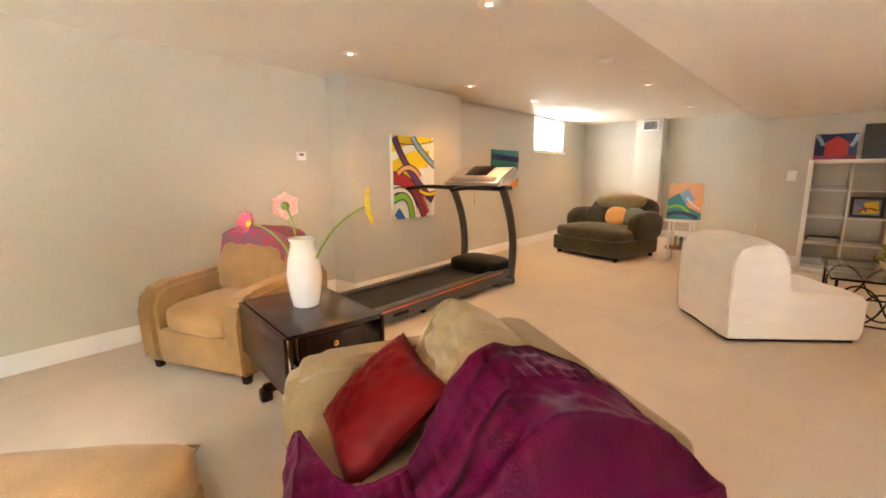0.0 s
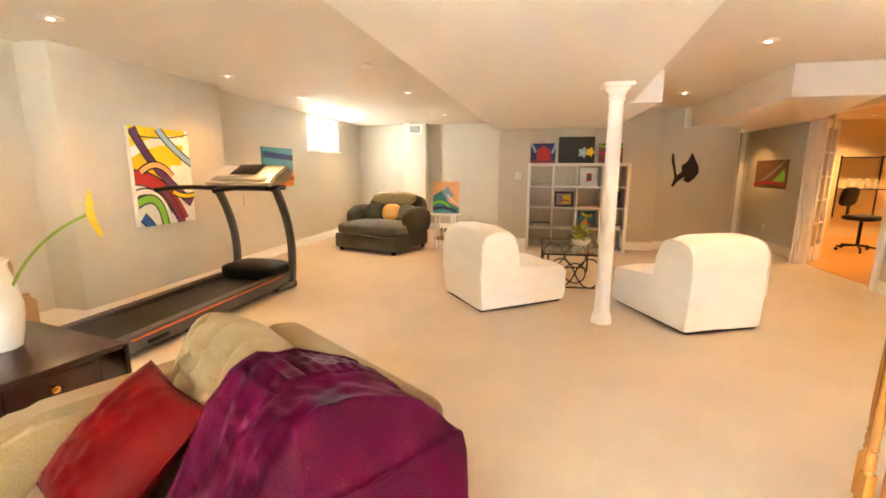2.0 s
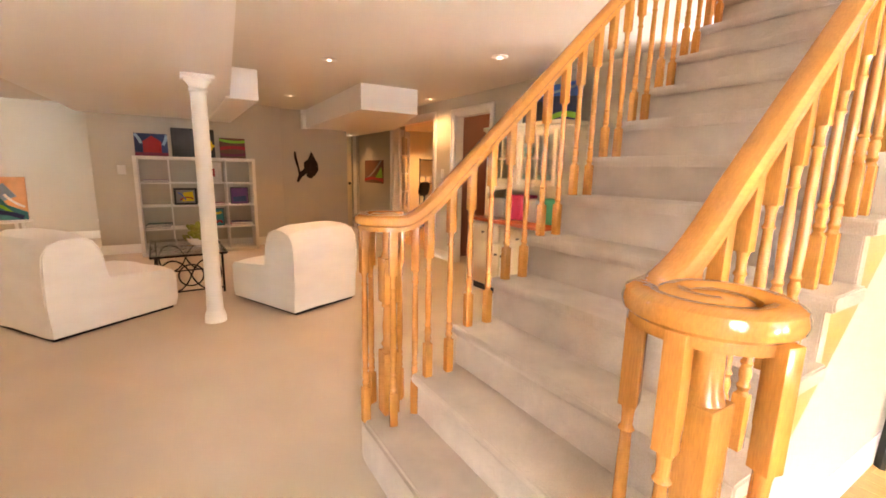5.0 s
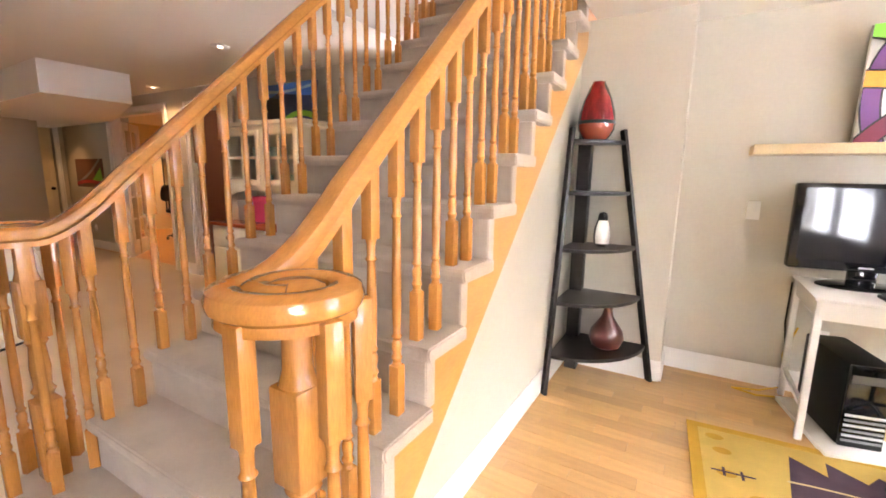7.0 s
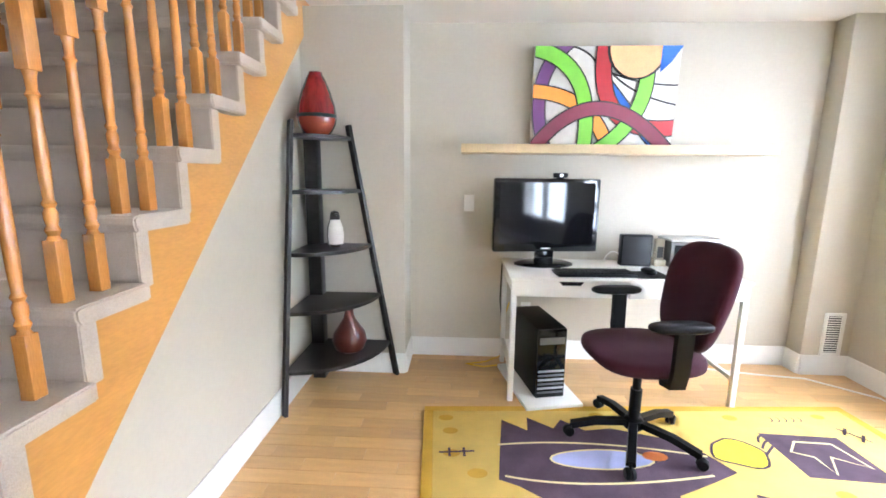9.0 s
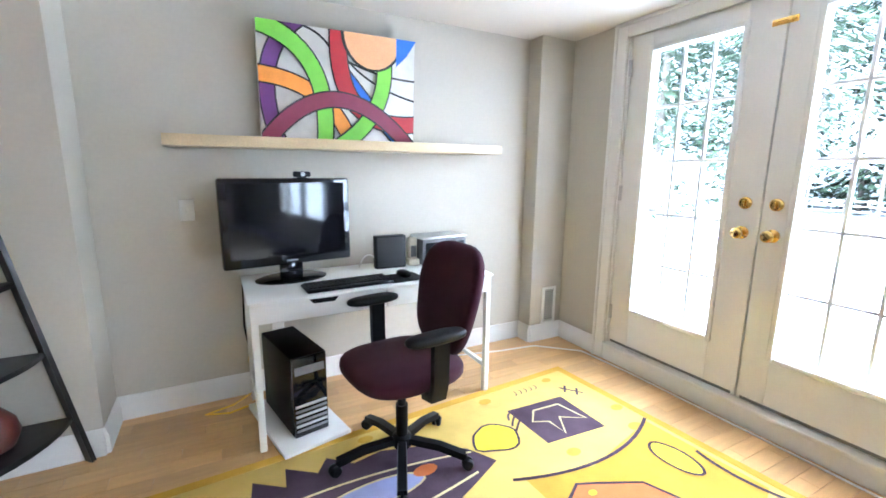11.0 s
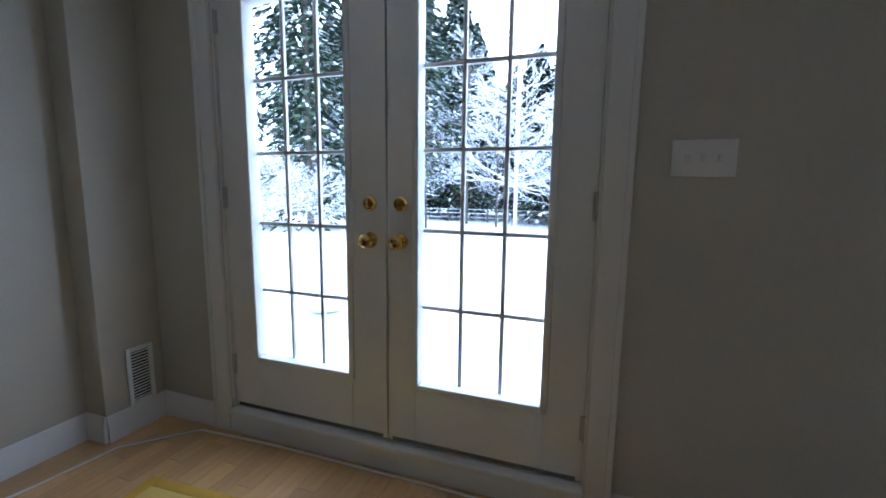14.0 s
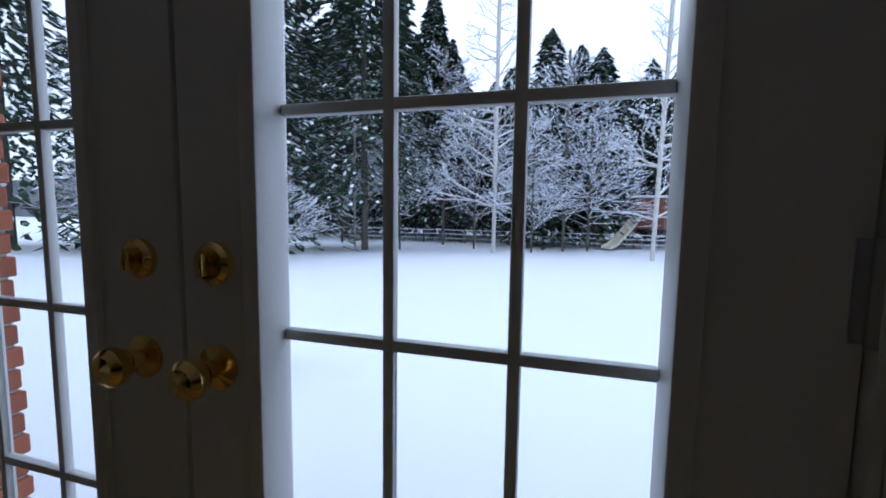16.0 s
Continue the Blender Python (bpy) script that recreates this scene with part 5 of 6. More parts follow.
LEAFG = material("apple_green_leaf", (0.32, 0.38, 0.03), 0.5, other=(0.16, 0.12, 0.03), scale=9)
random.seed(8)
for k in range(26):
    a, r_, z_ = random.uniform(0, 6.28), random.uniform(0.02, 0.13), random.uniform(0.06, 0.24)
    part("leaf", moved(cushion(0.09, 0.055, 0.035, 2.2, 0, 0.004, k, cuts=3), pose(r_ * math.cos(a), r_ * math.sin(a), z_, random.uniform(-50, 50), random.uniform(-50, 50), random.uniform(0, 180))), LEAFG, pl)

# ---- doorways, hutch and the rooms beyond ----
BROWNWALL = material("terracotta_brown_paint", (0.20, 0.065, 0.03), 0.6, var=0.05, scale=2)
YWALL = material("cream_room_paint", (0.72, 0.62, 0.42), 0.6, var=0.03, scale=2)
structure("wall_room_1", join(box(5.66, -6.2, 0, 5.72, SWY - T, H), box(10.3, -6.2, 0, 10.38, -3.26, H), box(5.72, -6.2, 0, 10.3, -6.1, H), box(7.45, -3.26, 0, 10.38, -3.243, H)), YWALL)
structure("floor_room_1", box(5.72, -6.1, 0.0, 10.3, SWY - T, 0.006), flat("warm_wood_floor", (0.50, 0.24, 0.07), 0.3))
structure("wall_room_2", join(box(WELLX1 + 0.06, -6.2, 0, 3.0, SWY - T, H), box(3.0, -5.2, 0, 5.66, -5.1, H), box(5.60, -5.1, 0, 5.66, SWY - T, H)), BROWNWALL)
structure("wall_hall_back", box(10.4, -3.24, 0, 10.5, -2.30, H), YWALL)
for nm, d in (("door_jamb_1", D1), ("door_jamb_2", D2)):
    structure(nm, join(box(d[0] - 0.001, SWY - T, 0, d[0] + 0.015, SWY, d[3]), box(d[1] - 0.015, SWY - T, 0, d[1] + 0.001, SWY, d[3]), box(d[0] + 0.015, SWY - T, d[3] - 0.015, d[1] - 0.015, SWY, d[3] + 0.001)), WHITE)


def glazed_door(m, w=0.68, h=2.0):
    ob = thing("door_glazed", m, "white ten-pane glazed door standing open", "door")
    ob["kind"] = "structure"
    part("leaf", join(box(0, -0.018, 0.01, 0.10, 0.018, h, 0.003), box(w - 0.10, -0.018, 0.01, w, 0.018, h, 0.003), box(0.10, -0.0175, 0.01, w - 0.10, 0.0175, 0.24, 0.002), box(0.10, -0.0175, h - 0.11, w - 0.10, 0.0175, h, 0.002)), WHITE, ob)
    part("muntin", box(w / 2 - 0.012, -0.014, 0.24, w / 2 + 0.012, 0.014, h - 0.11), WHITE, ob)
    for k in range(1, 5):
        z = 0.24 + (h - 0.35) * k / 5
        part("muntin", box(0.10, -0.0135, z - 0.011, w - 0.10, 0.0135, z + 0.011), WHITE, ob)
    for k in range(5):
        for x0, x1 in ((0.10, w / 2 - 0.012), (w / 2 + 0.012, w - 0.10)):
            g = part("pane", box(x0, -0.003, 0.24 + (h - 0.35) * k / 5 + 0.011, x1, 0.003, 0.24 + (h - 0.35) * (k + 1) / 5 - 0.011), GLASSM, ob)
            g.visible_shadow = False
    part("door_handle", lathe([(0.026, 0), (0.012, 0.01), (0.012, 0.03), (0.027, 0.045), (0.0, 0.065)], 16, pose(w - 0.06, 0.018, 0.95, -90, 0, 0)), BRASS, ob, "brass knob")
    return ob


glazed_door(pose(7.25, SWY - 0.10, 0, 0, 0, -42))
hd = thing("door_hall", pose(9.48, -2.96, 0), "cream panelled hall door standing ajar", "door")
hd["kind"] = "structure"
part("leaf", join(box(0, 0, 0.01, 0.035, 0.42, 2.02, 0.003), box(-0.006, 0.07, 1.1, 0.0, 0.35, 1.9, 0.004), box(-0.006, 0.07, 0.2, 0.0, 0.35, 0.95, 0.004)), YWALL, hd)
part("door_handle", lathe([(0.026, 0), (0.012, 0.01), (0.012, 0.03), (0.027, 0.045), (0.0, 0.065)], 16, pose(0, 0.06, 0.98, 0, -90, 0)), BLACK, hd)
dk = thing("folded_easel", pose(9.36, -2.62, 0), "dark folded easel leaning by the hall door", "easel")
part("leg", box(-0.02, -0.03, 0, 0.02, 0.03, 1.0, 0.004), BLACKWOOD, dk)
part("leg", box(-0.02, 0.035, 0, 0.02, 0.06, 0.95, 0.004), BLACKWOOD, dk)

HUT = thing("hutch", pose(3.57, -2.70, 0), "cream painted hutch with glazed doors, drawers and an open niche", "hutch")
CREAM = material("cream_cabinet_paint", (0.72, 0.66, 0.52), 0.4, var=0.05, scale=4, bump=0.03)
part("base_cabinet", box(-0.55, -0.25, 0.09, 0.55, 0.27, 0.78, 0.004), CREAM, HUT)
part("plinth", box(-0.53, -0.25, 0, 0.53, 0.22, 0.09), BLACK, HUT)
part("countertop", box(-0.57, -0.25, 0.78, 0.57, 0.30, 0.815, 0.005), material("cherry_counter", (0.36, 0.09, 0.03), 0.25, var=0.2, scale=4, stretch=(1, 8, 8)), HUT, "cherry-stained wooden top")
for k in (-1, 1):
    d = part("cabinet_door", join(box(k * 0.275 - 0.255, 0.27, 0.12, k * 0.275 + 0.255, 0.288, 0.56, 0.003), box(k * 0.275 - 0.19, 0.287, 0.18, k * 0.275 + 0.19, 0.294, 0.50, 0.004)), CREAM, HUT)
    part("handle", lathe([(0.012, 0), (0.007, 0.012), (0.013, 0.024), (0, 0.03)], 12, pose(k * 0.05, 0.288, 0.46, -90, 0, 0)), BLACK, d)
    d = part("drawer", box(k * 0.275 - 0.255, 0.27, 0.59, k * 0.275 + 0.255, 0.288, 0.755, 0.003), CREAM, HUT)
    part("handle", lathe([(0.012, 0), (0.007, 0.012), (0.013, 0.024), (0, 0.03)], 12, pose(k * 0.275, 0.288, 0.67, -90, 0, 0)), BLACK, d)
part("side_panel", box(-0.55, -0.25, 0.815, -0.52, 0.08, 1.74), CREAM, HUT)
part("side_panel", box(0.52, -0.25, 0.815, 0.55, 0.08, 1.74), CREAM, HUT)
part("back_panel", box(-0.52, -0.25, 0.815, 0.52, -0.235, 1.74), CREAM, HUT)
part("shelf", box(-0.52, -0.235, 1.16, 0.52, 0.08, 1.185), CREAM, HUT)
part("shelf", box(-0.52, -0.235, 1.44, 0.52, 0.05, 1.455), CREAM, HUT)
part("cornice", join(box(-0.58, -0.25, 1.74, 0.58, 0.12, 1.78, 0.008), box(-0.56, -0.25, 1.70, 0.56, 0.10, 1.74, 0.006)), CREAM, HUT)
part("apron", moved(prism([(-0.52, 1.16), (0.52, 1.16), (0.52, 1.06), (0.42, 1.10), (0.2, 1.13), (-0.2, 1.13), (-0.42, 1.10), (-0.52, 1.06)], -0.01, 0.01), pose(0, 0.07, 0, 90, 0, 0)), CREAM, HUT)
for k in (-1, 1):
    x0, x1 = sorted((k * 0.52, k * 0.005))
    d = part("glazed_door", join(box(x0, 0.08, 1.185, x0 + 0.05, 0.10, 1.70, 0.002), box(x1 - 0.05, 0.08, 1.185, x1, 0.10, 1.70, 0.002), box(x0 + 0.05, 0.0805, 1.185, x1 - 0.05, 0.0995, 1.235, 0.002), box(x0 + 0.05, 0.0805, 1.65, x1 - 0.05, 0.0995, 1.70, 0.002), box((x0 + x1) / 2 - 0.01, 0.083, 1.235, (x0 + x1) / 2 + 0.01, 0.097, 1.65), box(x0 + 0.05, 0.084, 1.43, x1 - 0.05, 0.096, 1.45)), CREAM, HUT)
    part("pane", box(x0 + 0.05, 0.088, 1.235, x1 - 0.05, 0.091, 1.65), GLASSM, d)
random.seed(3)
for i, (x, w, col, hgt) in enumerate([(-0.42, 0.20, (0.03, 0.30, 0.18), 0.24), (-0.16, 0.18, (0.5, 0.5, 0.5), 0.22), (0.08, 0.22, (0.55, 0.03, 0.12), 0.25), (0.34, 0.2, (0.30, 0.33, 0.36), 0.2)]):
    b = thing("storage_box", pose(3.57 + x, -2.74, 0.816), ["green", "grey", "crimson", "blue-grey"][i] + " storage box in the hutch niche", "box", "boxes in the hutch")
    part("body", box(-w / 2, -0.12, 0, w / 2, 0.10, hgt, 0.006), flat("box_%d" % i, col), b)
    part("lid", box(-w / 2 - 0.004, -0.124, hgt - 0.05, w / 2 + 0.004, 0.104, hgt + 0.004, 0.004), flat("box_%d" % i, col), b)
for i in range(9):
    x = random.uniform(-0.46, 0.46)
    b = thing("glass_ware", pose(3.57 + x, -2.80, 1.456 if i % 2 else 1.186), "pale green and clear drinking glass in the hutch", "glass", "glasses in the hutch")
    part("bowl", lathe([(0.03, 0), (0.035, 0.10), (0.033, 0.10), (0.028, 0.01)], 14), flat("pale_green_glass", (0.35, 0.50, 0.42), 0.15), b)
canvas("canvas_painting", pose(3.72, -2.76, 1.782, 0, 0, 180) @ pose(0, 0, 0, -8, 0, 0), 0.72, 0.36, "blue seascape canvas leaning on top of the hutch", C["navy"], [(C["blue"], [(0, 0.55), (0.3, 0.75), (1, 0.6), (1, 1), (0, 1)], 0), (C["skyb"], curve2((0, 0.85), (0.4, 0.7), (1, 0.9)), 0.07), (C["black"], [(0, 0), (0.45, 0), (0.35, 0.6), (0, 0.7)], 0), (C["green"], curve2((0.5, 0.05), (0.7, 0.3), (1, 0.1)), 0.14)], 0.025)

# room behind the wide doorway: shelf, stool
rs = thing("wall_shelf", pose(10.29, -5.45, 0, 0, 0, 90), "dark wall shelf with small items in the room beyond", "shelf")
for z in (0.95, 1.55):
    part("board", box(-0.35, 0, z, 0.35, 0.25, z + 0.02), BLACKWOOD, rs)
for x in (-0.34, 0.34):
    part("upright", box(x - 0.01, 0, 0.4, x + 0.01, 0.02, 1.6), BLACKWOOD, rs)
for k in range(4):
    it = thing("ornament", pose(10.16, -5.68 + 0.15 * k, 0.97), "small pale ornament on the wall shelf", "ornament", "shelf ornaments")
    part("body", lathe([(0.03, 0), (0.045, 0.05), (0.02, 0.12), (0.03, 0.16), (0.0, 0.2)], 12), flat("ornament_cream", (0.6, 0.5, 0.4)), it)
bsn = thing("swivel_stool", pose(8.55, -4.5, 0.006, 0, 0, -60), "black five-wheeled work stool in the room beyond", "stool")
part("seat", moved(cushion(0.46, 0.44, 0.10, 3.5, 0, 0, 1), pose(0, 0, 0.55)), BLACK, bsn)
part("backrest", moved(cushion(0.42, 0.08, 0.32, 3.5, 0, 0, 2), pose(0, 0.22, 0.88, 8, 0, 0)), BLACK, bsn)
part("column", cyl(0.025, 0.08, 0.52), BLACK, bsn)
part("back_bar", box(-0.03, 0.2, 0.52, 0.03, 0.22, 0.86), BLACK, bsn)
for k in range(5):
    a = 2 * math.pi * k / 5
    part("base_leg", tube([(0, 0, 0.10), (0.28 * math.cos(a), 0.28 * math.sin(a), 0.07)], 0.016, 8), BLACK, bsn)
    part("caster", lathe([(0.025, -0.015), (0.028, 0), (0.025, 0.015)], 12, pose(0.28 * math.cos(a), 0.28 * math.sin(a), 0.028, 90, 0, math.degrees(a))), BLACK, bsn)
chd = thing("chandelier", pose(4.75, -4.2, 0), "small lit crystal chandelier in the brown room", "chandelier")
part("stem", tube([(0, 0, H), (0, 0, 2.0)], 0.008, 8), BRASS, chd)
for k in range(5):
    a = 2 * math.pi * k / 5
    part("arm", tube(arc((0, 0, 1.95), (0.12 * math.cos(a), 0.12 * math.sin(a), 1.85), (0.2 * math.cos(a), 0.2 * math.sin(a), 1.98), 6), 0.006, 6), BRASS, chd)
    part("bulb", lathe([(0.015, 1.98), (0.022, 2.01), (0.0, 2.05)], 10, pose(0.2 * math.cos(a), 0.2 * math.sin(a), 0)), LAMPGLOW, chd)
lp = new("chandelier_lamp", bpy.data.lights.new("chandelier_lamp", "POINT"))
lp.data.energy, lp.data.color, lp.data.shadow_soft_size = 4, (1.0, 0.66, 0.36), 0.2
lp.parent, lp.matrix_basis = chd, pose(0, 0, 1.8)

# ---- office corner: ladder shelf ----
lad = thing("corner_ladder_shelf", pose(0, 0, 0), "black-brown five-tier corner ladder shelf against the stair wall", "shelf")
cx_, cy_ = 0.655, -2.86        # the corner
def lad_r(z):
    return 0.55 - 0.27 * (z / 1.58)
for (dx, dy) in ((0, 1), (-1, 0)):
    p0 = (cx_ + dx * 0.55 - 0.02 * (dx == 0), cy_ + dy * 0.55 + 0.01 * (dy == 0), 0)
    p1 = (cx_ + dx * 0.27 - 0.02 * (dx == 0), cy_ + dy * 0.27 + 0.01 * (dy == 0), 1.60)
    part("rail", sweep([p0, p1], [(0.022, -0.010), (0.022, 0.010), (-0.022, 0.010), (-0.022, -0.010)], (1, 1, 0)), BLACKWOOD, lad)
part("back_post", box(cx_ - 0.10, cy_ + 0.02, 0.0, cx_ - 0.02, cy_ + 0.10, 1.58, 0.003), BLACKWOOD, lad)
for z in (0.24, 0.56, 0.88, 1.22, 1.53):
    r_ = lad_r(z)
    o = [(cx_ - 0.012, cy_ + 0.012)] + [(cx_ - 0.012 - (r_ - 0.01) * math.cos(a), cy_ + 0.012 + (r_ - 0.01) * math.sin(a)) for a in (k * math.pi / 2 / 12 for k in range(13))]
    part("shelf", prism(o, z - 0.022, z, None, 0.003), BLACKWOOD, lad)

LACQ = material("crimson_lacquer", (0.16, 0.008, 0.010), 0.12, var=0.35, scale=6, fine=12, coat=0.6, stretch=(3, 3, 0.5))
v1 = thing("lacquer_vase", pose(0.52, -2.69, 1.53), "tall crimson and black lacquered bottle vase on the top tier", "vase")
part("body", lathe([(0.065, 0), (0.085, 0.02), (0.105, 0.06), (0.109, 0.09)], 32), material("burnt_red_lacquer", (0.20, 0.03, 0.015), 0.2, coat=0.5), v1, "burnt red lower body")
part("band", lathe([(0.1095, 0.09), (0.111, 0.10), (0.1095, 0.11)], 32), BLACK, v1)
part("upper_body", lathe([(0.109, 0.11), (0.103, 0.16), (0.083, 0.23), (0.055, 0.30), (0.037, 0.33), (0.037, 0.337), (0.028, 0.337), (0.028, 0.32)], 32), LACQ, v1, "crimson streaked lacquer")
v2 = thing("gourd_vase", pose(0.36, -2.66, 0.24), "dark red gourd-shaped wooden vase", "vase")
part("body", lathe([(0.05, 0), (0.085, 0.02), (0.105, 0.07), (0.095, 0.12), (0.060, 0.17), (0.035, 0.21), (0.026, 0.25), (0.030, 0.27), (0.0, 0.275)], 28), material("dark_red_wood", (0.07, 0.012, 0.008), 0.3, var=0.3, coat=0.3), v2)
pg = thing("penguin_figurine", pose(0.44, -2.70, 0.88, 0, 0, -60), "small carved penguin figurine in black and cream", "figurine")
pgb = lathe([(0.030, 0), (0.045, 0.02), (0.050, 0.07), (0.045, 0.12), (0.030, 0.165), (0.028, 0.19), (0.022, 0.21), (0.0, 0.218)], 20)
beak = lathe([(0.010, 0), (0.0, 0.045)], 8, pose(-0.02, 0, 0.195, 0, -82, 0))
pb = join(pgb, beak)
for f in pb.faces:
    c = f.calc_center_median()
    f.material_index = 1 if c.x < -0.012 and 0.02 < c.z < 0.165 else 0
ob = new("figure", mesh_of("figure", pb, [BLACKWOOD, C["white"]]))
ob.parent = pg

# ---- desk ----
dsk = thing("desk", pose(-1.25, -2.83, 0), "white desk with a drawer and slim metal legs", "desk")
part("desktop", box(-0.66, -0.29, 0.735, 0.66, 0.29, 0.75, 0.003), WHITE, dsk)
part("drawer_case", box(-0.64, -0.27, 0.64, 0.64, 0.262, 0.735, 0.002), WHITE, dsk)
for x0, x1 in ((-0.635, -0.004), (0.004, 0.635)):
    d = part("drawer_front", box(x0, 0.262, 0.642, x1, 0.282, 0.733, 0.002), WHITE, dsk)
    part("finger_pull", moved(prism([(-0.07, 0.0), (0.07, 0.0), (0.05, -0.022), (-0.05, -0.022)], 0, 0.002), pose((x0 + x1) / 2, 0.2845, 0.733, 90, 0, 0)), BLACK, d)
for sx in (-1, 1):
    for sy in (-1, 1):
        part("leg", box(sx * 0.635 - 0.016, sy * 0.265 - 0.016, 0, sx * 0.635 + 0.016, sy * 0.265 + 0.016, 0.735, 0.004), WHITE, dsk)
    part("side_bar", box(sx * 0.635 - 0.012, -0.25, 0.16, sx * 0.635 + 0.012, 0.25, 0.185, 0.003), WHITE, dsk)

tv = thing("monitor", pose(-0.84, -2.93, 0.751, 0, 0, 7), "glossy black flat monitor on a pedestal stand", "monitor")
part("bezel", box(-0.335, -0.03, 0.085, 0.335, 0.03, 0.545, 0.012), GLOSSBLACK, tv)
part("screen", box(-0.300, 0.0305, 0.135, 0.300, 0.032, 0.520), SCREEN, tv)
part("neck", box(-0.06, -0.02, 0.01, 0.06, 0.015, 0.10, 0.006), GLOSSBLACK, tv)
part("stand_base", moved(lathe([(0.19, 0), (0.19, 0.008), (0.16, 0.018), (0.0, 0.02)], 32), Matrix.Diagonal((1.0, 0.62, 1, 1))), GLOSSBLACK, tv)
part("badge", box(-0.03, 0.031, 0.105, 0.03, 0.032, 0.113), SILVER, tv, "small silver badge")
wc = thing("webcam", pose(-0.92, -2.94, 1.297, 0, 0, 7), "small black and silver webcam on the monitor", "webcam")
part("body", box(-0.045, -0.012, 0.004, 0.045, 0.022, 0.034, 0.008), BLACK, wc)
part("lens", cyl(0.011, 0, 0.006, 14, pose(0, 0.022, 0.019, -90, 0, 0)), SILVER, wc)
part("clip", box(-0.02, -0.02, -0.01, 0.02, 0.02, 0.006, 0.003), BLACK, wc)
kb = thing("keyboard", pose(-1.08, -2.66, 0.751, 0, 0, 3), "black full-size computer keyboard on the desk", "keyboard")
part("case", box(-0.225, -0.075, 0, 0.225, 0.075, 0.018, 0.006), BLACK, kb)
kmesh = mesh_of("key", box(-0.0085, -0.0085, 0, 0.0085, 0.0085, 0.008, 0.001, 1), BLACK)
for r_ in range(5):
    for c_ in range(20):
        k_ = new("key", kmesh)
        k_.parent = kb
        k_.matrix_basis = pose(-0.205 + 0.0215 * c_, -0.055 + 0.024 * r_, 0.016)
ms = thing("mouse", pose(-1.40, -2.68, 0.754, 0, 0, 10), "black computer mouse on a thin mat", "mouse")
part("body", moved(cushion(0.06, 0.11, 0.04, 2.6, 0, 0, 1, cuts=5), pose(0, 0, 0.02)), BLACK, ms)
mp_ = thing("mouse_mat", pose(-1.40, -2.68, 0.7505, 0, 0, 4), "thin black mouse mat on the desk", "mat")
part("sheet", box(-0.10, -0.09, 0, 0.10, 0.09, 0.003), BLACK, mp_)
spk = thing("speaker", pose(-1.42, -2.95, 0.751, 0, 0, -4), "black square desktop speaker panel", "speaker")
part("body", box(-0.095, -0.03, 0, 0.095, 0.03, 0.20, 0.006), BLACK, spk)
part("grille", box(-0.085, 0.03, 0.01, 0.085, 0.033, 0.19, 0.002), RUBBER, spk)
ph = thing("phone_base", pose(-1.585, -2.98, 0.751), "ivory cordless phone standing in its base", "telephone")
part("base", box(-0.045, -0.05, 0, 0.045, 0.05, 0.04, 0.008), CREAM, ph)
part("handset", box(-0.028, -0.02, 0.03, 0.028, 0.015, 0.17, 0.008), CREAM, ph)
part("keypad", box(-0.018, 0.015, 0.05, 0.018, 0.017, 0.12), GREYP, ph)
pr = thing("printer", pose(-1.77, -2.98, 0.751, 0, 0, 2), "grey and silver desktop radio unit with a dark front", "radio")
part("body", box(-0.16, -0.09, 0, 0.16, 0.09, 0.165, 0.012), GREYP, pr)
part("lid", box(-0.163, -0.093, 0.165, 0.163, 0.093, 0.182, 0.008), SILVER, pr)
part("front_grille", box(-0.14, 0.09, 0.02, 0.14, 0.094, 0.145, 0.003), BLACK, pr)
cb = thing("cable", pose(0, 0, 0), "thin white cable on the desk behind the speaker", "cable")
part("cord", tube(arc((-1.36, -2.96, 0.78), (-1.28, -2.98, 0.90), (-1.24, -3.0, 0.756), 10), 0.004, 6), WHITE, cb)
pc = thing("computer_tower", pose(-0.80, -2.78, 0.028, 0, 0, 12), "black computer tower on a white board under the desk", "computer")
part("case", box(-0.09, -0.22, 0, 0.09, 0.21, 0.42, 0.006), BLACK, pc)
part("front_panel", box(-0.088, 0.21, 0.0, 0.088, 0.225, 0.42, 0.006), GLOSSBLACK, pc)
for k in range(6):
    part("front_bar", box(-0.08, 0.225, 0.03 + 0.026 * k, 0.08, 0.232, 0.042 + 0.026 * k, 0.002), SILVER if k % 2 else GREYP, pc)
part("drive_bay", box(-0.075, 0.225, 0.33, 0.075, 0.228, 0.37), GREYP, pc)
bd = thing("tower_board", pose(-0.80, -2.76, 0.0, 0, 0, 12), "white board lying under the computer tower", "board")
part("panel", box(-0.17, -0.28, 0, 0.17, 0.30, 0.027, 0.003), WHITE, bd)
yc = thing("yellow_cable", pose(0, 0, 0), "loose yellow network cable by the desk leg", "cable")
part("cord", tube([(-0.66, -3.16, 0.42), (-0.60, -3.12, 0.25), (-0.62, -3.10, 0.05), (-0.50, -3.06, 0.012), (-0.36, -3.02, 0.010), (-0.48, -2.98, 0.010), (-0.60, -3.02, 0.012)], 0.005, 6), flat("yellow_pvc", (0.75, 0.45, 0.02)), yc)
part("cord", tube([(-0.60, -3.16, 0.70), (-0.59, -3.13, 0.45), (-0.62, -3.12, 0.2), (-0.60, -3.10, 0.03)], 0.005, 6), BLACK, yc)
wcb = thing("white_cable", pose(0, 0, 0), "thin white cable running along the floor to the doors", "cable")
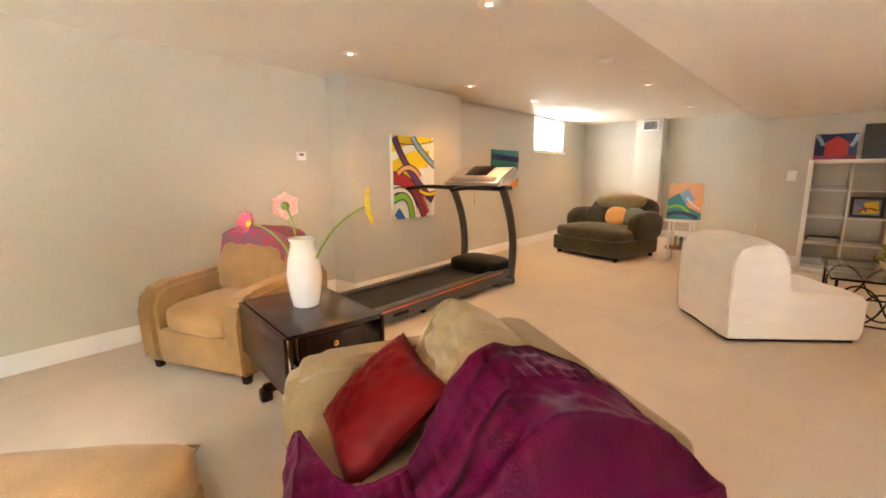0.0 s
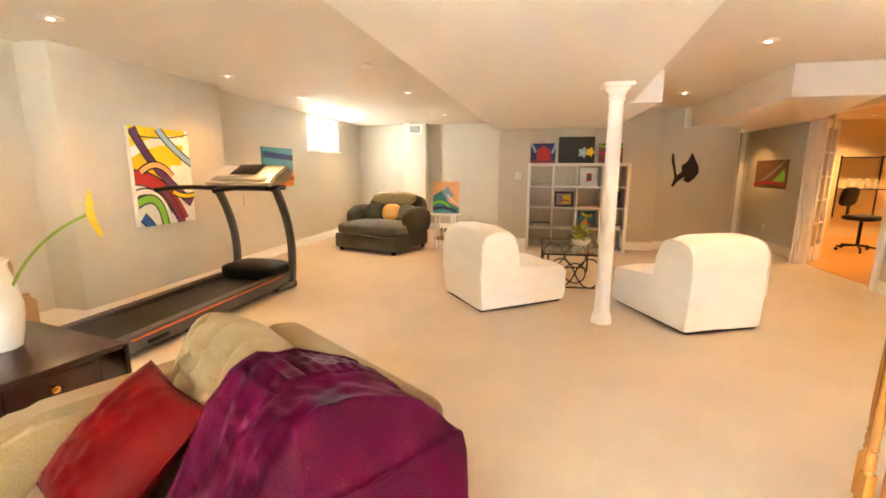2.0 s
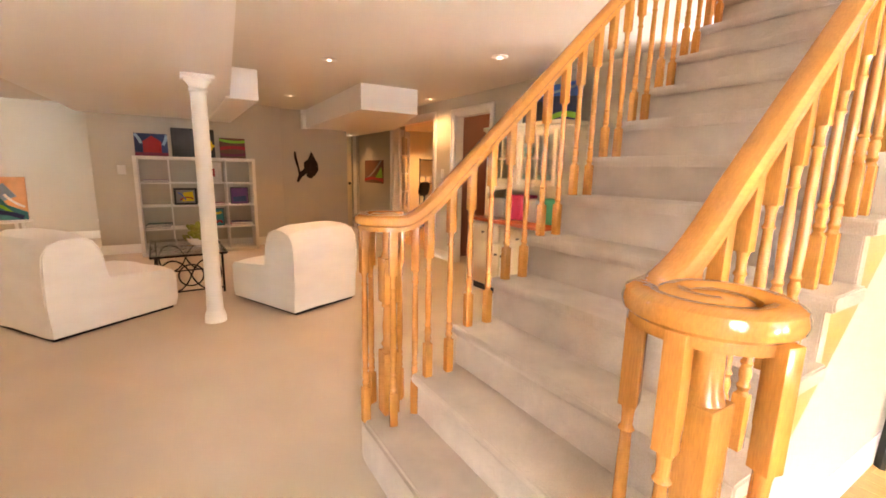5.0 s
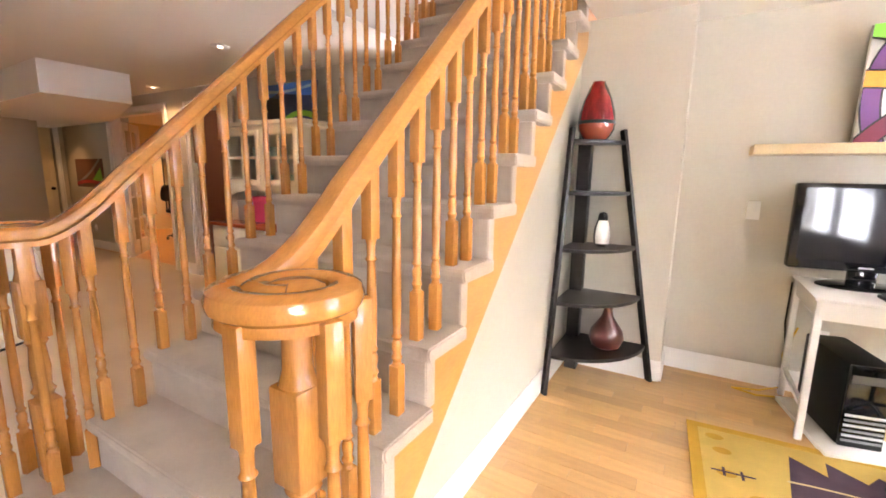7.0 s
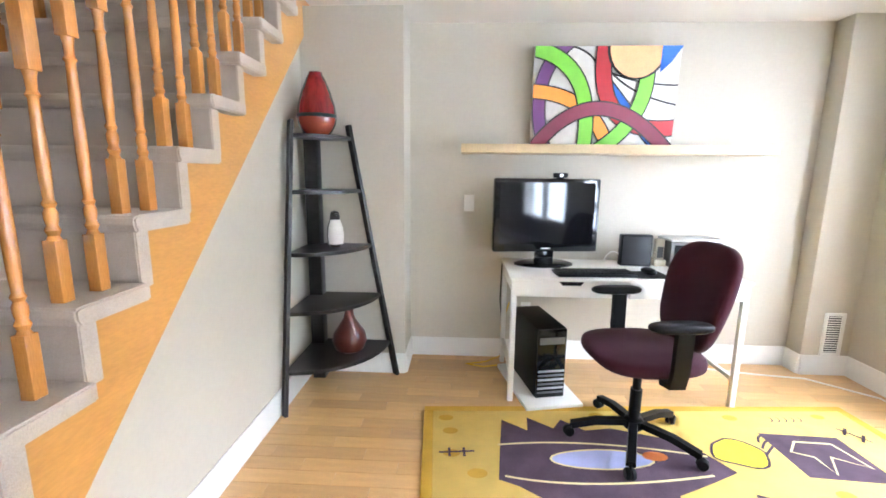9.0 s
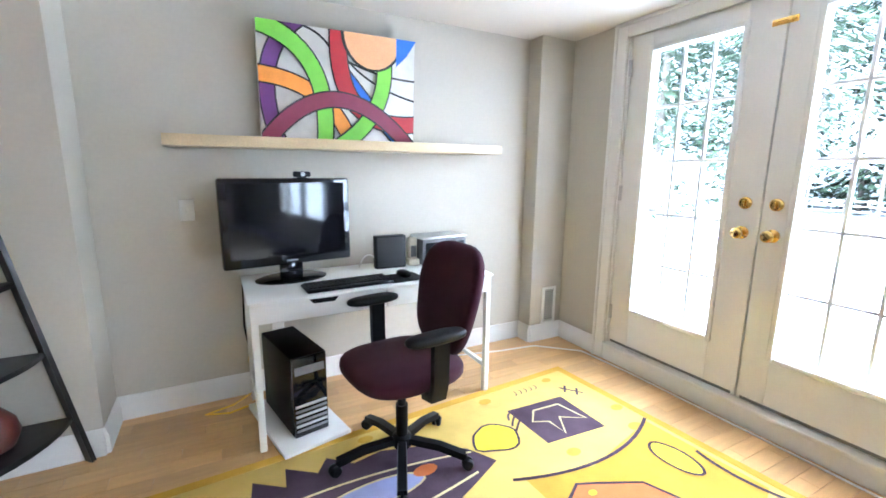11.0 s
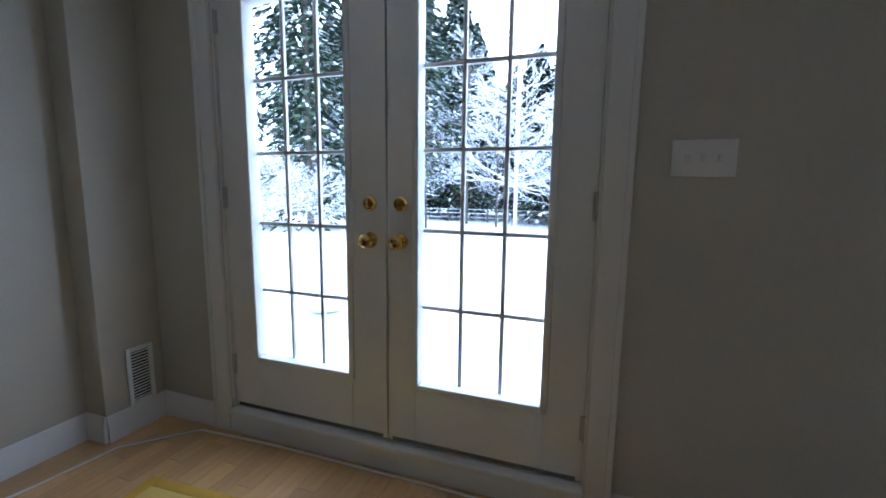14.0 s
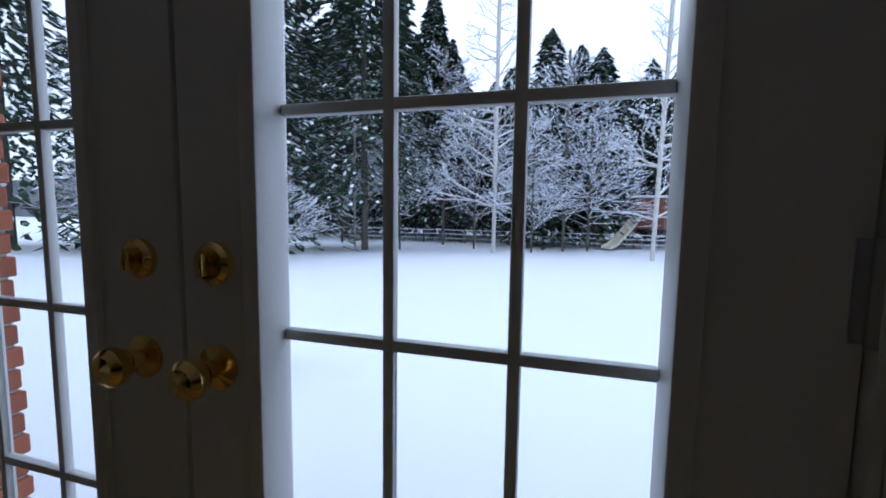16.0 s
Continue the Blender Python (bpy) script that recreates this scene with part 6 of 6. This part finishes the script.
part("cord", tube([(-1.95, -3.08, 0.006), (-2.3, -3.0, 0.006), (-2.6, -2.96, 0.006), (-2.86, -2.72, 0.006), (-2.885, -2.3, 0.006), (-2.885, -1.6, 0.006), (-2.88, -1.0, 0.006), (-2.82, -0.5, 0.006)], 0.005, 6), WHITE, wcb)

sh = thing("floating_shelf", pose(-1.26, DY, 1.475), "long pale birch floating shelf", "shelf")
part("edge_band", box(-0.96, 0.248, -0.0245, 0.96, 0.252, 0.0295, 0.001), material("birch_edge_band", (0.60, 0.46, 0.27), 0.45, var=0.1, scale=4), sh)
part("board", box(-0.96, 0, -0.025, 0.96, 0.248, 0.03, 0.003), material("birch_veneer", (0.66, 0.52, 0.32), 0.4, var=0.08, scale=3, stretch=(1, 10, 10)), sh)

# office chair; faces -x of its own frame
oc2 = thing("office_chair", pose(-1.185, -2.195, 0.012, 0, 0, 186), "plum upholstered office chair with black armrests and star base", "chair")
part("seat", moved(cushion(0.50, 0.49, 0.10, 3.2, 0.015, 0.004, 2), pose(0, 0, 0.475)), PLUMFAB, oc2)
bk_ = cushion(0.10, 0.44, 0.52, 3.0, 0.0, 0.004, 6, cuts=10)
for v in bk_.verts:
    v.co.x -= 0.10 * (v.co.y / 0.22) ** 2 * 0.35
    v.co.y *= 1 + 0.10 * v.co.z / 0.26
part("backrest", moved(bk_, pose(0.27, 0, 0.745, 0, 12, 0)), PLUMFAB, oc2)
part("back_bracket", box(0.20, -0.03, 0.40, 0.29, 0.03, 0.60, 0.006), BLACK, oc2)
for s in (-1, 1):
    part("armrest", moved(cushion(0.27, 0.085, 0.045, 3, 0, 0, 3, cuts=5), pose(0.0, s * 0.29, 0.70)), BLACK, oc2)
    part("arm_post", sweep([(0.02, s * 0.20, 0.42), (0.02, s * 0.27, 0.43), (0.02, s * 0.285, 0.50), (0.02, s * 0.29, 0.69)], [(0.035, -0.014), (0.035, 0.014), (-0.035, 0.014), (-0.035, -0.014)], (0, 1, 0.3)), BLACK, oc2)
part("gas_lift", lathe([(0.028, 0.09), (0.028, 0.28), (0.02, 0.28), (0.02, 0.42)], 18), BLACK, oc2)
part("seat_plate", box(-0.12, -0.10, 0.40, 0.14, 0.10, 0.43, 0.006), BLACK, oc2)
part("lever", tube([(0.05, 0.10, 0.41), (0.08, 0.27, 0.40), (0.09, 0.30, 0.34)], 0.008, 8), BLACK, oc2)
part("lever_paddle", moved(cushion(0.03, 0.015, 0.09, 3, 0, 0, 1, cuts=3), pose(0.09, 0.305, 0.31)), GREYP, oc2)
for k in range(5):
    a = 2 * math.pi * k / 5 + 0.45
    c, s = math.cos(a), math.sin(a)
    lg = part("base_leg", sweep([(0.03 * c, 0.03 * s, 0.105), (0.18 * c, 0.18 * s, 0.095), (0.30 * c, 0.30 * s, 0.065)], [(0.022, -0.014), (0.018, 0.014), (-0.018, 0.014), (-0.022, -0.014)]), BLACK, oc2)
    part("caster", join(lathe([(0.022, -0.022), (0.027, -0.015), (0.027, -0.004), (0.012, -0.003), (0.012, 0.003), (0.027, 0.004), (0.027, 0.015), (0.022, 0.022)], 14, pose(0.31 * c, 0.31 * s, 0.027, 90, 0, math.degrees(a) + 20)), cyl(0.007, 0.03, 0.07, 8, pose(0.30 * c, 0.30 * s, 0))), BLACK, lg)
part("hub", lathe([(0.045, 0.075), (0.045, 0.12), (0.03, 0.13)], 16), BLACK, oc2)

# ---- rug ----
RUGY = material("yellow_wool", (0.66, 0.46, 0.13), 0.95, var=0.14, scale=7, fine=300, bump=0.6, bump_scale=350, spec=0.1)
RUGB = material("ochre_wool", (0.56, 0.33, 0.05), 0.95, var=0.14, scale=7, fine=300, bump=0.6, bump_scale=350, spec=0.1)
RUGD = material("aubergine_wool", (0.085, 0.055, 0.075), 0.95, var=0.2, scale=9, fine=300, bump=0.6, bump_scale=350, spec=0.1)
RUGL = material("lilac_wool", (0.36, 0.38, 0.62), 0.95, var=0.1, scale=9, fine=300, bump=0.6, bump_scale=350, spec=0.1)
RUGW = material("cream_wool", (0.70, 0.58, 0.30), 0.95, var=0.1, scale=9, fine=300, bump=0.6, bump_scale=350, spec=0.1)
RUGR = material("coral_wool", (0.66, 0.20, 0.07), 0.95, var=0.1, scale=9, fine=300, bump=0.6, bump_scale=350, spec=0.1)
RUGLM = material("lemon_wool", (0.75, 0.60, 0.05), 0.95, var=0.1, scale=9, fine=300, bump=0.6, bump_scale=350, spec=0.1)
RX0, RY0, RW, RL = -2.53, -2.60, 2.40, 1.65
rug = thing("rug", pose(RX0 + 0.015, RY0, 0.001, 0, 0, 3.6), "yellow wool rug with bold animal motifs and ochre border", "rug")
part("field", box(0.05, 0.05, 0, RW - 0.05, RL - 0.05, 0.010, 0.003), RUGY, rug)
part("border", join(box(0, 0, 0, RW, 0.05, 0.0098, 0.003), box(0, RL - 0.05, 0, RW, RL, 0.0098, 0.003), box(0, 0.05, 0, 0.05, RL - 0.05, 0.0098, 0.003), box(RW - 0.05, 0.05, 0, RW, RL - 0.05, 0.0098, 0.003)), RUGB, rug)


def motif(name, pts, mat_, width=0.0, lift=0.0):
    if width:
        b = ribbon([p for p in pts], width, 0.0115 + lift)
    else:
        b = bmesh.new()
        b.faces.new([b.verts.new((x, y, 0.011 + lift)) for x, y in pts])
        b.normal_update()
        for f in b.faces:
            if f.normal.z < 0:
                f.normal_flip()
    return part(name, b, mat_, rug)


def blob(cx, cy, rx, ry, n=18, wob=0.0, seed=0):
    return [(cx + rx * (1 + wob * noise.noise(Vector((math.cos(a), math.sin(a), seed)))) * math.cos(a), cy + ry * (1 + wob * noise.noise(Vector((math.cos(a), math.sin(a), seed + 5)))) * math.sin(a)) for a in (2 * math.pi * k / n for k in range(n))]


# crown panel near the doors
motif("panel_motif", [(0.29, 0.30), (0.67, 0.26), (0.68, 0.59), (0.31, 0.64)], RUGD)
motif("line_motif", [(x + 0.04, y + 0.055) for x, y in ((0.33, 0.30), (0.30, 0.48), (0.42, 0.40), (0.50, 0.52), (0.50, 0.40), (0.58, 0.36), (0.50, 0.28), (0.33, 0.30))], RUGW, 0.012, 0.0015)
for a, b_ in (((0.14, 0.34), (0.22, 0.22)), ((0.13, 0.28), (0.19, 0.34)), ((0.17, 0.22), (0.23, 0.28))):
    motif("line_motif", [a, b_], RUGD, 0.014)
for k in range(5):
    motif("line_motif", curve2((0.34 + 0.04 * k, 0.115), (0.33 + 0.04 * k, 0.15), (0.36 + 0.04 * k, 0.16), 5), RUGD, 0.007)
for (x, y, r_) in ((0.10, 0.55, 0.035), (0.22, 0.11, 0.03), (0.62, 0.70, 0.035), (0.72, 0.12, 0.035), (0.17, 0.72, 0.04), (2.28, 0.12, 0.035), (2.26, 0.24, 0.035), (2.26, 0.42, 0.035), (2.15, 0.56, 0.04), (1.45, 0.10, 0.035), (1.1, 0.13, 0.035), (2.2, 1.2, 0.05), (1.7, 1.45, 0.05), (0.2, 1.35, 0.05)):
    motif("dot_motif", blob(x, y, r_ * 1.15, r_ * 0.8, 14), RUGB)
motif("dot_motif", blob(0.88, 0.42, 0.13, 0.11, 20, 0.3, 2), RUGLM)
motif("line_motif", blob(0.88, 0.42, 0.13, 0.11, 20, 0.3, 2) + blob(0.88, 0.42, 0.13, 0.11, 20, 0.3, 2)[:1], RUGD, 0.012, 0.001)
for k in range(3):
    motif("line_motif", curve2((0.76 - 0.02 * k, 0.40 - 0.05 * k + 0.04), (0.70, 0.34 - 0.05 * k + 0.05), (0.66, 0.36 - 0.04 * k), 6), RUGD, 0.012)
# hen field
motif("panel_motif", [(0.08, 0.72), (0.62, 0.82), (0.95, 0.72), (0.95, 1.2), (0.55, 1.45), (0.08, 1.3)], RUGB)
motif("line_motif", curve2((0.06, 0.70), (0.5, 0.92), (1.0, 0.70), 14), RUGD, 0.018, 0.001)
motif("dot_motif", blob(0.24, 0.98, 0.07, 0.13, 18, 0.1, 3), RUGLM, 0, 0.001)
motif("line_motif", blob(0.24, 0.98, 0.07, 0.13, 18, 0.1, 3) + blob(0.24, 0.98, 0.07, 0.13, 18, 0.1, 3)[:1], RUGD, 0.014, 0.002)
motif("panel_motif", [(0.86, 0.90), (0.78, 0.86), (0.70, 0.90), (0.52, 1.0), (0.45, 1.2), (0.62, 1.3), (0.72, 1.1), (0.80, 0.96)], RUGR, 0, 0.001)
motif("line_motif", [(0.98, 0.93), (0.86, 0.90), (0.78, 0.86), (0.70, 0.90), (0.52, 1.0), (0.45, 1.2)], RUGD, 0.014, 0.002)
motif("dot_motif", blob(0.76, 0.93, 0.02, 0.015, 10), RUGLM, 0, 0.003)
motif("line_motif", curve2((0.10, 1.0), (0.16, 1.2), (0.08, 1.4), 8), RUGD, 0.02, 0.001)
# large beast under the chair
motif("panel_motif", [(2.02, 0.36), (1.98, 0.14), (1.86, 0.24), (1.84, 0.12), (1.72, 0.22), (1.66, 0.14), (1.56, 0.24), (1.42, 0.22), (1.20, 0.30), (1.05, 0.42), (0.98, 0.56), (1.12, 0.62), (1.32, 0.70), (1.36, 0.92), (1.50, 0.78), (1.60, 0.95), (1.68, 0.78), (1.80, 1.0), (1.86, 0.74), (1.98, 0.64), (2.06, 0.60)], RUGD)
motif("line_motif", curve2((2.03, 0.36), (1.6, 0.30), (1.05, 0.45), 14), RUGW, 0.012, 0.0015)
motif("line_motif", curve2((2.03, 0.58), (1.7, 0.68), (1.1, 0.58), 14), RUGW, 0.012, 0.0015)
motif("dot_motif", blob(1.56, 0.47, 0.24, 0.07, 20, 0.1, 7), RUGL, 0, 0.0012)
motif("line_motif", blob(1.56, 0.47, 0.24, 0.07, 20, 0.1, 7) + blob(1.56, 0.47, 0.24, 0.07, 20, 0.1, 7)[:1], RUGW, 0.010, 0.002)
motif("dot_motif", blob(1.30, 0.45, 0.06, 0.035, 12), RUGR, 0, 0.003)
motif("line_motif", [(2.32, 0.415), (2.15, 0.405)], RUGD, 0.012)
for x in (2.27, 2.20):
    motif("line_motif", [(x, 0.38), (x, 0.445)], RUGD, 0.012)

# ---- outdoors ----
gr = bmesh.new()
bmesh.ops.create_grid(gr, x_segments=60, y_segments=60, size=1)
for v in gr.verts:
    x, y = v.co.x, v.co.y
    px = -3.25 - 150 * ((1 - x) / 2) ** 2.2
    py = -2 + 140 * math.copysign(abs(y) ** 1.8, y)
    z = -0.12 - 0.55 * min(1, max(0, (-px - 4) / 20)) + 0.05 * noise.noise(Vector((px * 0.25, py * 0.25, 0))) * min(1, (-px - 3) / 4)
    v.co = Vector((px, py, z))
tagged(new("ground", mesh_of("ground", gr, SNOW)), "snow-covered back garden", kind="structure")
tagged(new("backdrop", mesh_of("backdrop", join(box(-44, -80, -1, -43.5, 80, 4.5)), material("far_wood_shade", (0.05, 0.055, 0.05), 0.95, other=(0.22, 0.23, 0.25), var=0.4, scale=0.8, fine=6))), "far dark wood behind the garden", kind="structure")

random.seed(21)
SNOWY = material("snow_on_branches", (0.80, 0.83, 0.90), 0.8, var=0.06)


def fir(x, y, h, r, seed, dens=190, low=0.8):
    rnd = random.Random(seed)
    ob = thing("fir_tree", pose(x, y, -0.65), "tall dark fir with snow-laden boughs", "tree", "garden trees")
    part("trunk", lathe([(0.16, 0), (0.12, h * 0.4), (0.02, h)], 8), BARK, ob)
    vs, fs, mi = [], [], []
    n = int(h * dens)
    for k in range(n):
        t = rnd.random() ** 0.8
        z = low + (h - low - 0.1) * t
        rr_ = r * (1 - t) ** 0.6 * rnd.uniform(0.35, 1.05)
        a = rnd.uniform(0, 2 * math.pi)
        c, s = math.cos(a), math.sin(a)
        L, W = rnd.uniform(0.22, 0.55), rnd.uniform(0.07, 0.17)
        cx, cy, cz = rr_ * c, rr_ * s, z - 0.25 * rr_
        for lift, mat_i in ((0, 0), (0.05, 1)):
            if mat_i and rnd.random() < 0.5:
                continue
            q = 0.62 if mat_i else 1.0
            b = len(vs)
            for (u, w_) in ((-0.5, -0.3), (0.1, -0.5), (0.6, 0.0), (0.1, 0.5), (-0.5, 0.3)):
                u, w_ = u * L * q, w_ * W * 2 * q
                vs.append((cx + c * u - s * w_, cy + s * u + c * w_, cz - 0.45 * u + lift + rnd.uniform(-0.06, 0.06)))
            fs.append(tuple(range(b, b + 5)))
            mi.append(mat_i)
    me = bpy.data.meshes.new("crown")
    me.from_pydata(vs, [], fs)
    me.materials.append(NEEDLE), me.materials.append(SNOWY)
    me.polygons.foreach_set("material_index", mi)
    cr = new("crown", me)
    cr.parent = ob
    return ob


def bare_tree(x, y, h, seed, mat_, label, lean=0.0, spread=0.5, depth=4, z0=-0.62, branches=9):
    rnd = random.Random(seed)
    ob = thing("bare_tree", pose(x, y, z0), label, "tree", "garden trees")
    segs, snowsegs = [], []

    def grow(p, d, L, r, lev):
        q = p + d * L
        segs.append((p, q, r, r * 0.8))
        if lev >= 1:
            w_ = max(r, 0.012 if h > 4 else 0.007)
            snowsegs.append((p + Vector((0, 0, r)), q + Vector((0, 0, r)), w_, w_ * 0.8))
        if lev >= depth:
            return
        for _ in range(2 if lev else 1):
            nd = (d + Vector((rnd.uniform(-1, 1), rnd.uniform(-1, 1), rnd.uniform(-0.35, 0.55))) * 0.65).normalized()
            grow(q, nd, L * rnd.uniform(0.6, 0.85), max(r * 0.62, 0.006), lev + 1)

    top = Vector((lean * h, lean * 0.5 * h, h))
    part("trunk", tube([(0, 0, 0), tuple(top * 0.35 + Vector((0.04, 0, 0))), tuple(top * 0.7), tuple(top)], h * 0.0075, 8), mat_, ob)
    for k in range(branches * 5):
        f = rnd.uniform(0.14, 0.98)
        a = rnd.uniform(0, 6.283)
        d = Vector((math.cos(a), math.sin(a), rnd.uniform(0.0, 0.8))).normalized()
        grow(top * f, d, h * spread * 0.24 * (1.2 - f), 0.0028 * h * (1.1 - 0.6 * f), 1)
    for nm, ss, m_ in (("branches", segs, mat_), ("snow_cover", snowsegs, SNOWY)):
        vs, fs = [], []
        for p, q, r0, r1 in ss:
            d = (q - p).normalized()
            s1 = d.cross(Vector((0.3, 0.2, 1))).normalized()
            s2 = d.cross(s1)
            b = len(vs)
            for c, r in ((p, r0), (q, r1)):
                for kk in range(3):
                    a = 2.094 * kk
                    vs.append(c + s1 * r * math.cos(a) + s2 * r * math.sin(a))
            fs += [(b, b + 1, b + 4, b + 3), (b + 1, b + 2, b + 5, b + 4), (b + 2, b, b + 3, b + 5)]
        me = bpy.data.meshes.new(nm)
        me.from_pydata([tuple(v) for v in vs], [], fs)
        me.materials.append(m_)
        o = new(nm, me)
        o.parent = ob
    return ob


fir(-17, -12.6, 15, 3.4, 1, 240), fir(-19, -9.6, 16, 3.4, 2, 240, 2.5), fir(-31, 4.4, 10, 2.8, 4), fir(-26, -3.0, 7, 2.8, 5)
fir(-14.5, -16, 14, 3.4, 7, 240), fir(-26, 9, 10, 3.2, 9), fir(-13, -21, 13, 3.6, 10)
rnd_ = random.Random(77)
for k in range(22):
    fir(-32.5 + rnd_.uniform(-1, 1), -24.6 + 1.75 * k, rnd_.uniform(9.5, 12.0) + (3 if k < 9 else 0), 2.8, 200 + k, 150, 0.5)
    if not 15 <= k <= 17:
        fir(-29 + rnd_.uniform(-2, 2), -24 + 1.75 * k + rnd_.uniform(-0.5, 0.5), rnd_.uniform(9.5, 12.0) + (4 if k < 9 else 0), rnd_.uniform(2.2, 3.0), 100 + k, 210, 0.9)
bare_tree(-20, -10.6, 7.5, 31, BIRCH, "slender snow-dusted birch with fine white branches", 0.01)
bare_tree(-20.5, -4.3, 12, 32, BIRCH, "tall snow-dusted birch with fine branches", 0.0, 0.36, 5, branches=11)
bare_tree(-20, 1.8, 11, 33, BIRCH, "leaning pale birch trunk beside the playhouse", 0.03, 0.30, 5)
for k, (x, y, h) in enumerate(((-23, -1.5, 9), (-24, -7.6, 10), (-22.5, -5.6, 7), (-23.5, -0.4, 7), (-24, 6.5, 9), (-21.5, -2.8, 6), (-20, -8.4, 6), (-23, -13, 9), (-18, -15, 7), (-25, 9, 9))):
    bare_tree(x, y, h, 340 + k, BARK, "bare maple with snow-dusted spreading branches", 0.0, 0.65, 5, branches=11)
for i, (x, y, h) in enumerate(((-10.5, -9.6, 2.4), (-12.0, -11.0, 2.6), (-13.5, -9.6, 2.2), (-11.5, -13.2, 2.8))):
    bare_tree(x, y, h, 50 + i, BARK, "bare garden shrub thick with snow", 0.02, 1.5, 4, -0.35, 12)

fn = thing("fence", pose(-25.5, 0, -0.62), "low wire fence capped with snow at the end of the garden", "fence")
for k in range(18):
    part("post", cyl(0.04, 0, 0.75, 8, pose(0, -26 + 2.4 * k, 0)), BARK, fn)
for z in (0.25, 0.5, 0.72):
    part("rail", tube([(0, -27, z), (0, 16, z)], 0.022, 6), SNOWY, fn)
for k in range(60):
    part("picket", box(-0.01, -26.5 + 0.7 * k, 0.05, 0.01, -26.46 + 0.7 * k, 0.72), GREYP, fn)
ply = thing("playhouse", pose(-27, 2.9, -0.62), "brown wooden playhouse on posts with a pale slide", "playhouse")
PLYW = flat("brown_stained_board", (0.14, 0.05, 0.025), 0.8)
part("cabin", box(-0.5, -1.0, 1.0, 0.5, 2.6, 2.6, 0.02), PLYW, ply)
for y in (-0.9, 2.5):
    part("post", box(0.35, y - 0.06, 0, 0.5, y + 0.06, 1.0), PLYW, ply)
part("snow_cap", box(-0.55, -1.05, 2.6, 0.55, 2.65, 2.72, 0.05), SNOW, ply)
part("slide", sweep([(0.5, -0.9, 1.5), (1.2, -1.4, 0.9), (2.0, -2.1, 0.2), (2.4, -2.4, 0.1)], [(0.28, 0.1), (0.24, 0.1), (0.22, 0.0), (-0.22, 0.0), (-0.24, 0.1), (-0.28, 0.1), (-0.28, -0.03), (0.28, -0.03)]), CREAM, ply)
sm = thing("snow_figure", pose(-5.4, -3.75, -0.12), "snow-covered garden planter near the doors", "planter")
part("body", lathe([(0.20, 0), (0.30, 0.1), (0.31, 0.3), (0.22, 0.48), (0.15, 0.55), (0.18, 0.66), (0.12, 0.78), (0.0, 0.82)], 20), SNOW, sm)

# brick reveal outside the doors
br = thing("wall_brick_pier", pose(0, 0, 0), "red brick pier outside the french doors", "wall")
br["kind"] = "structure"
part("mortar_core", box(-3.26, -3.4, -0.3, WX - T - 0.03, -2.685, 2.6), MORTAR, br)
bme = mesh_of("brick", box(0, 0, 0, 0.20, 0.092, 0.057, 0.004, 1), BRICK)
for r_ in range(38):
    b = new("brick", bme)
    b.parent = br
    b.matrix_basis = pose(-3.275 + (0.006 if r_ % 2 else 0), -2.768 if r_ % 2 else -2.762, -0.28 + 0.067 * r_)
structure("wall_outside", join(box(WX - T - 0.1, -0.70, -0.3, WX - T, 0.9, 2.6), box(WX - T - 0.1, 2.7, -0.3, WX - T, 5.0, 2.6), box(WX - T - 0.1, 0.9, -0.3, WX - T, 2.7, 0.5), box(WX - T - 0.1, 0.9, 2.05, WX - T, 2.7, 2.6)), MORTAR)
structure("wall_outside_header", box(WX - T - 0.25, -2.7, 2.215, WX - T, -0.70, 2.6), MORTAR)

ww = thing("window_west", pose(WX - 0.06, 1.8, 1.275), "white framed west window behind the walker", "window")
ww["kind"] = "structure"
part("window_frame", join(box(-0.05, -0.9, -0.775, 0.06, -0.84, 0.775), box(-0.05, 0.84, -0.775, 0.06, 0.9, 0.775), box(-0.05, -0.84, 0.715, 0.0595, 0.84, 0.775), box(-0.05, -0.84, -0.775, 0.0595, 0.84, -0.715)), WHITE, ww)
part("mullion", box(-0.02, -0.09, -0.715, 0.02, 0.09, 0.715), WHITE, ww)
for y0, y1 in ((-0.84, -0.09), (0.09, 0.84)):
    part("mullion", box(-0.0195, y0, -0.02, 0.0195, y1, 0.02), WHITE, ww)
    g = part("pane", box(-0.003, y0, -0.715, 0.003, y1, 0.715), GLASSM, ww)
    g.visible_shadow = False

# ---- laminate strips of the office floor ----
fl_ob = tagged(new("floor_office"), "honey maple strip laminate floor", kind="structure")
random.seed(12)
SWD, SLN = 0.0865, 0.44
sme = mesh_of("strip", box(0.0006, 0.0006, -0.004, SLN - 0.0006, SWD - 0.0006, 0.0, 0.0008, 1), LAMINATE)
rows_n = int((-0.36 - DY) / SWD) + 1
for j in range(rows_n):
    y = DY + SWD * j
    if y + SWD > -0.34:
        break
    off = (j * 0.171) % SLN
    x = WX - off
    while x < 0.72:
        if x + SLN > WX and x + SLN < 0.75:
            s_ = new("strip", sme)
            s_.parent = fl_ob
            s_.matrix_basis = pose(x, y, 0)
        elif x < 0.70:
            s_ = new("strip", sme)
            s_.parent = fl_ob
            s_.matrix_basis = pose(x, y, 0) @ Matrix.Diagonal(((0.72 - x) / SLN, 1, 1, 1))
        x += SLN
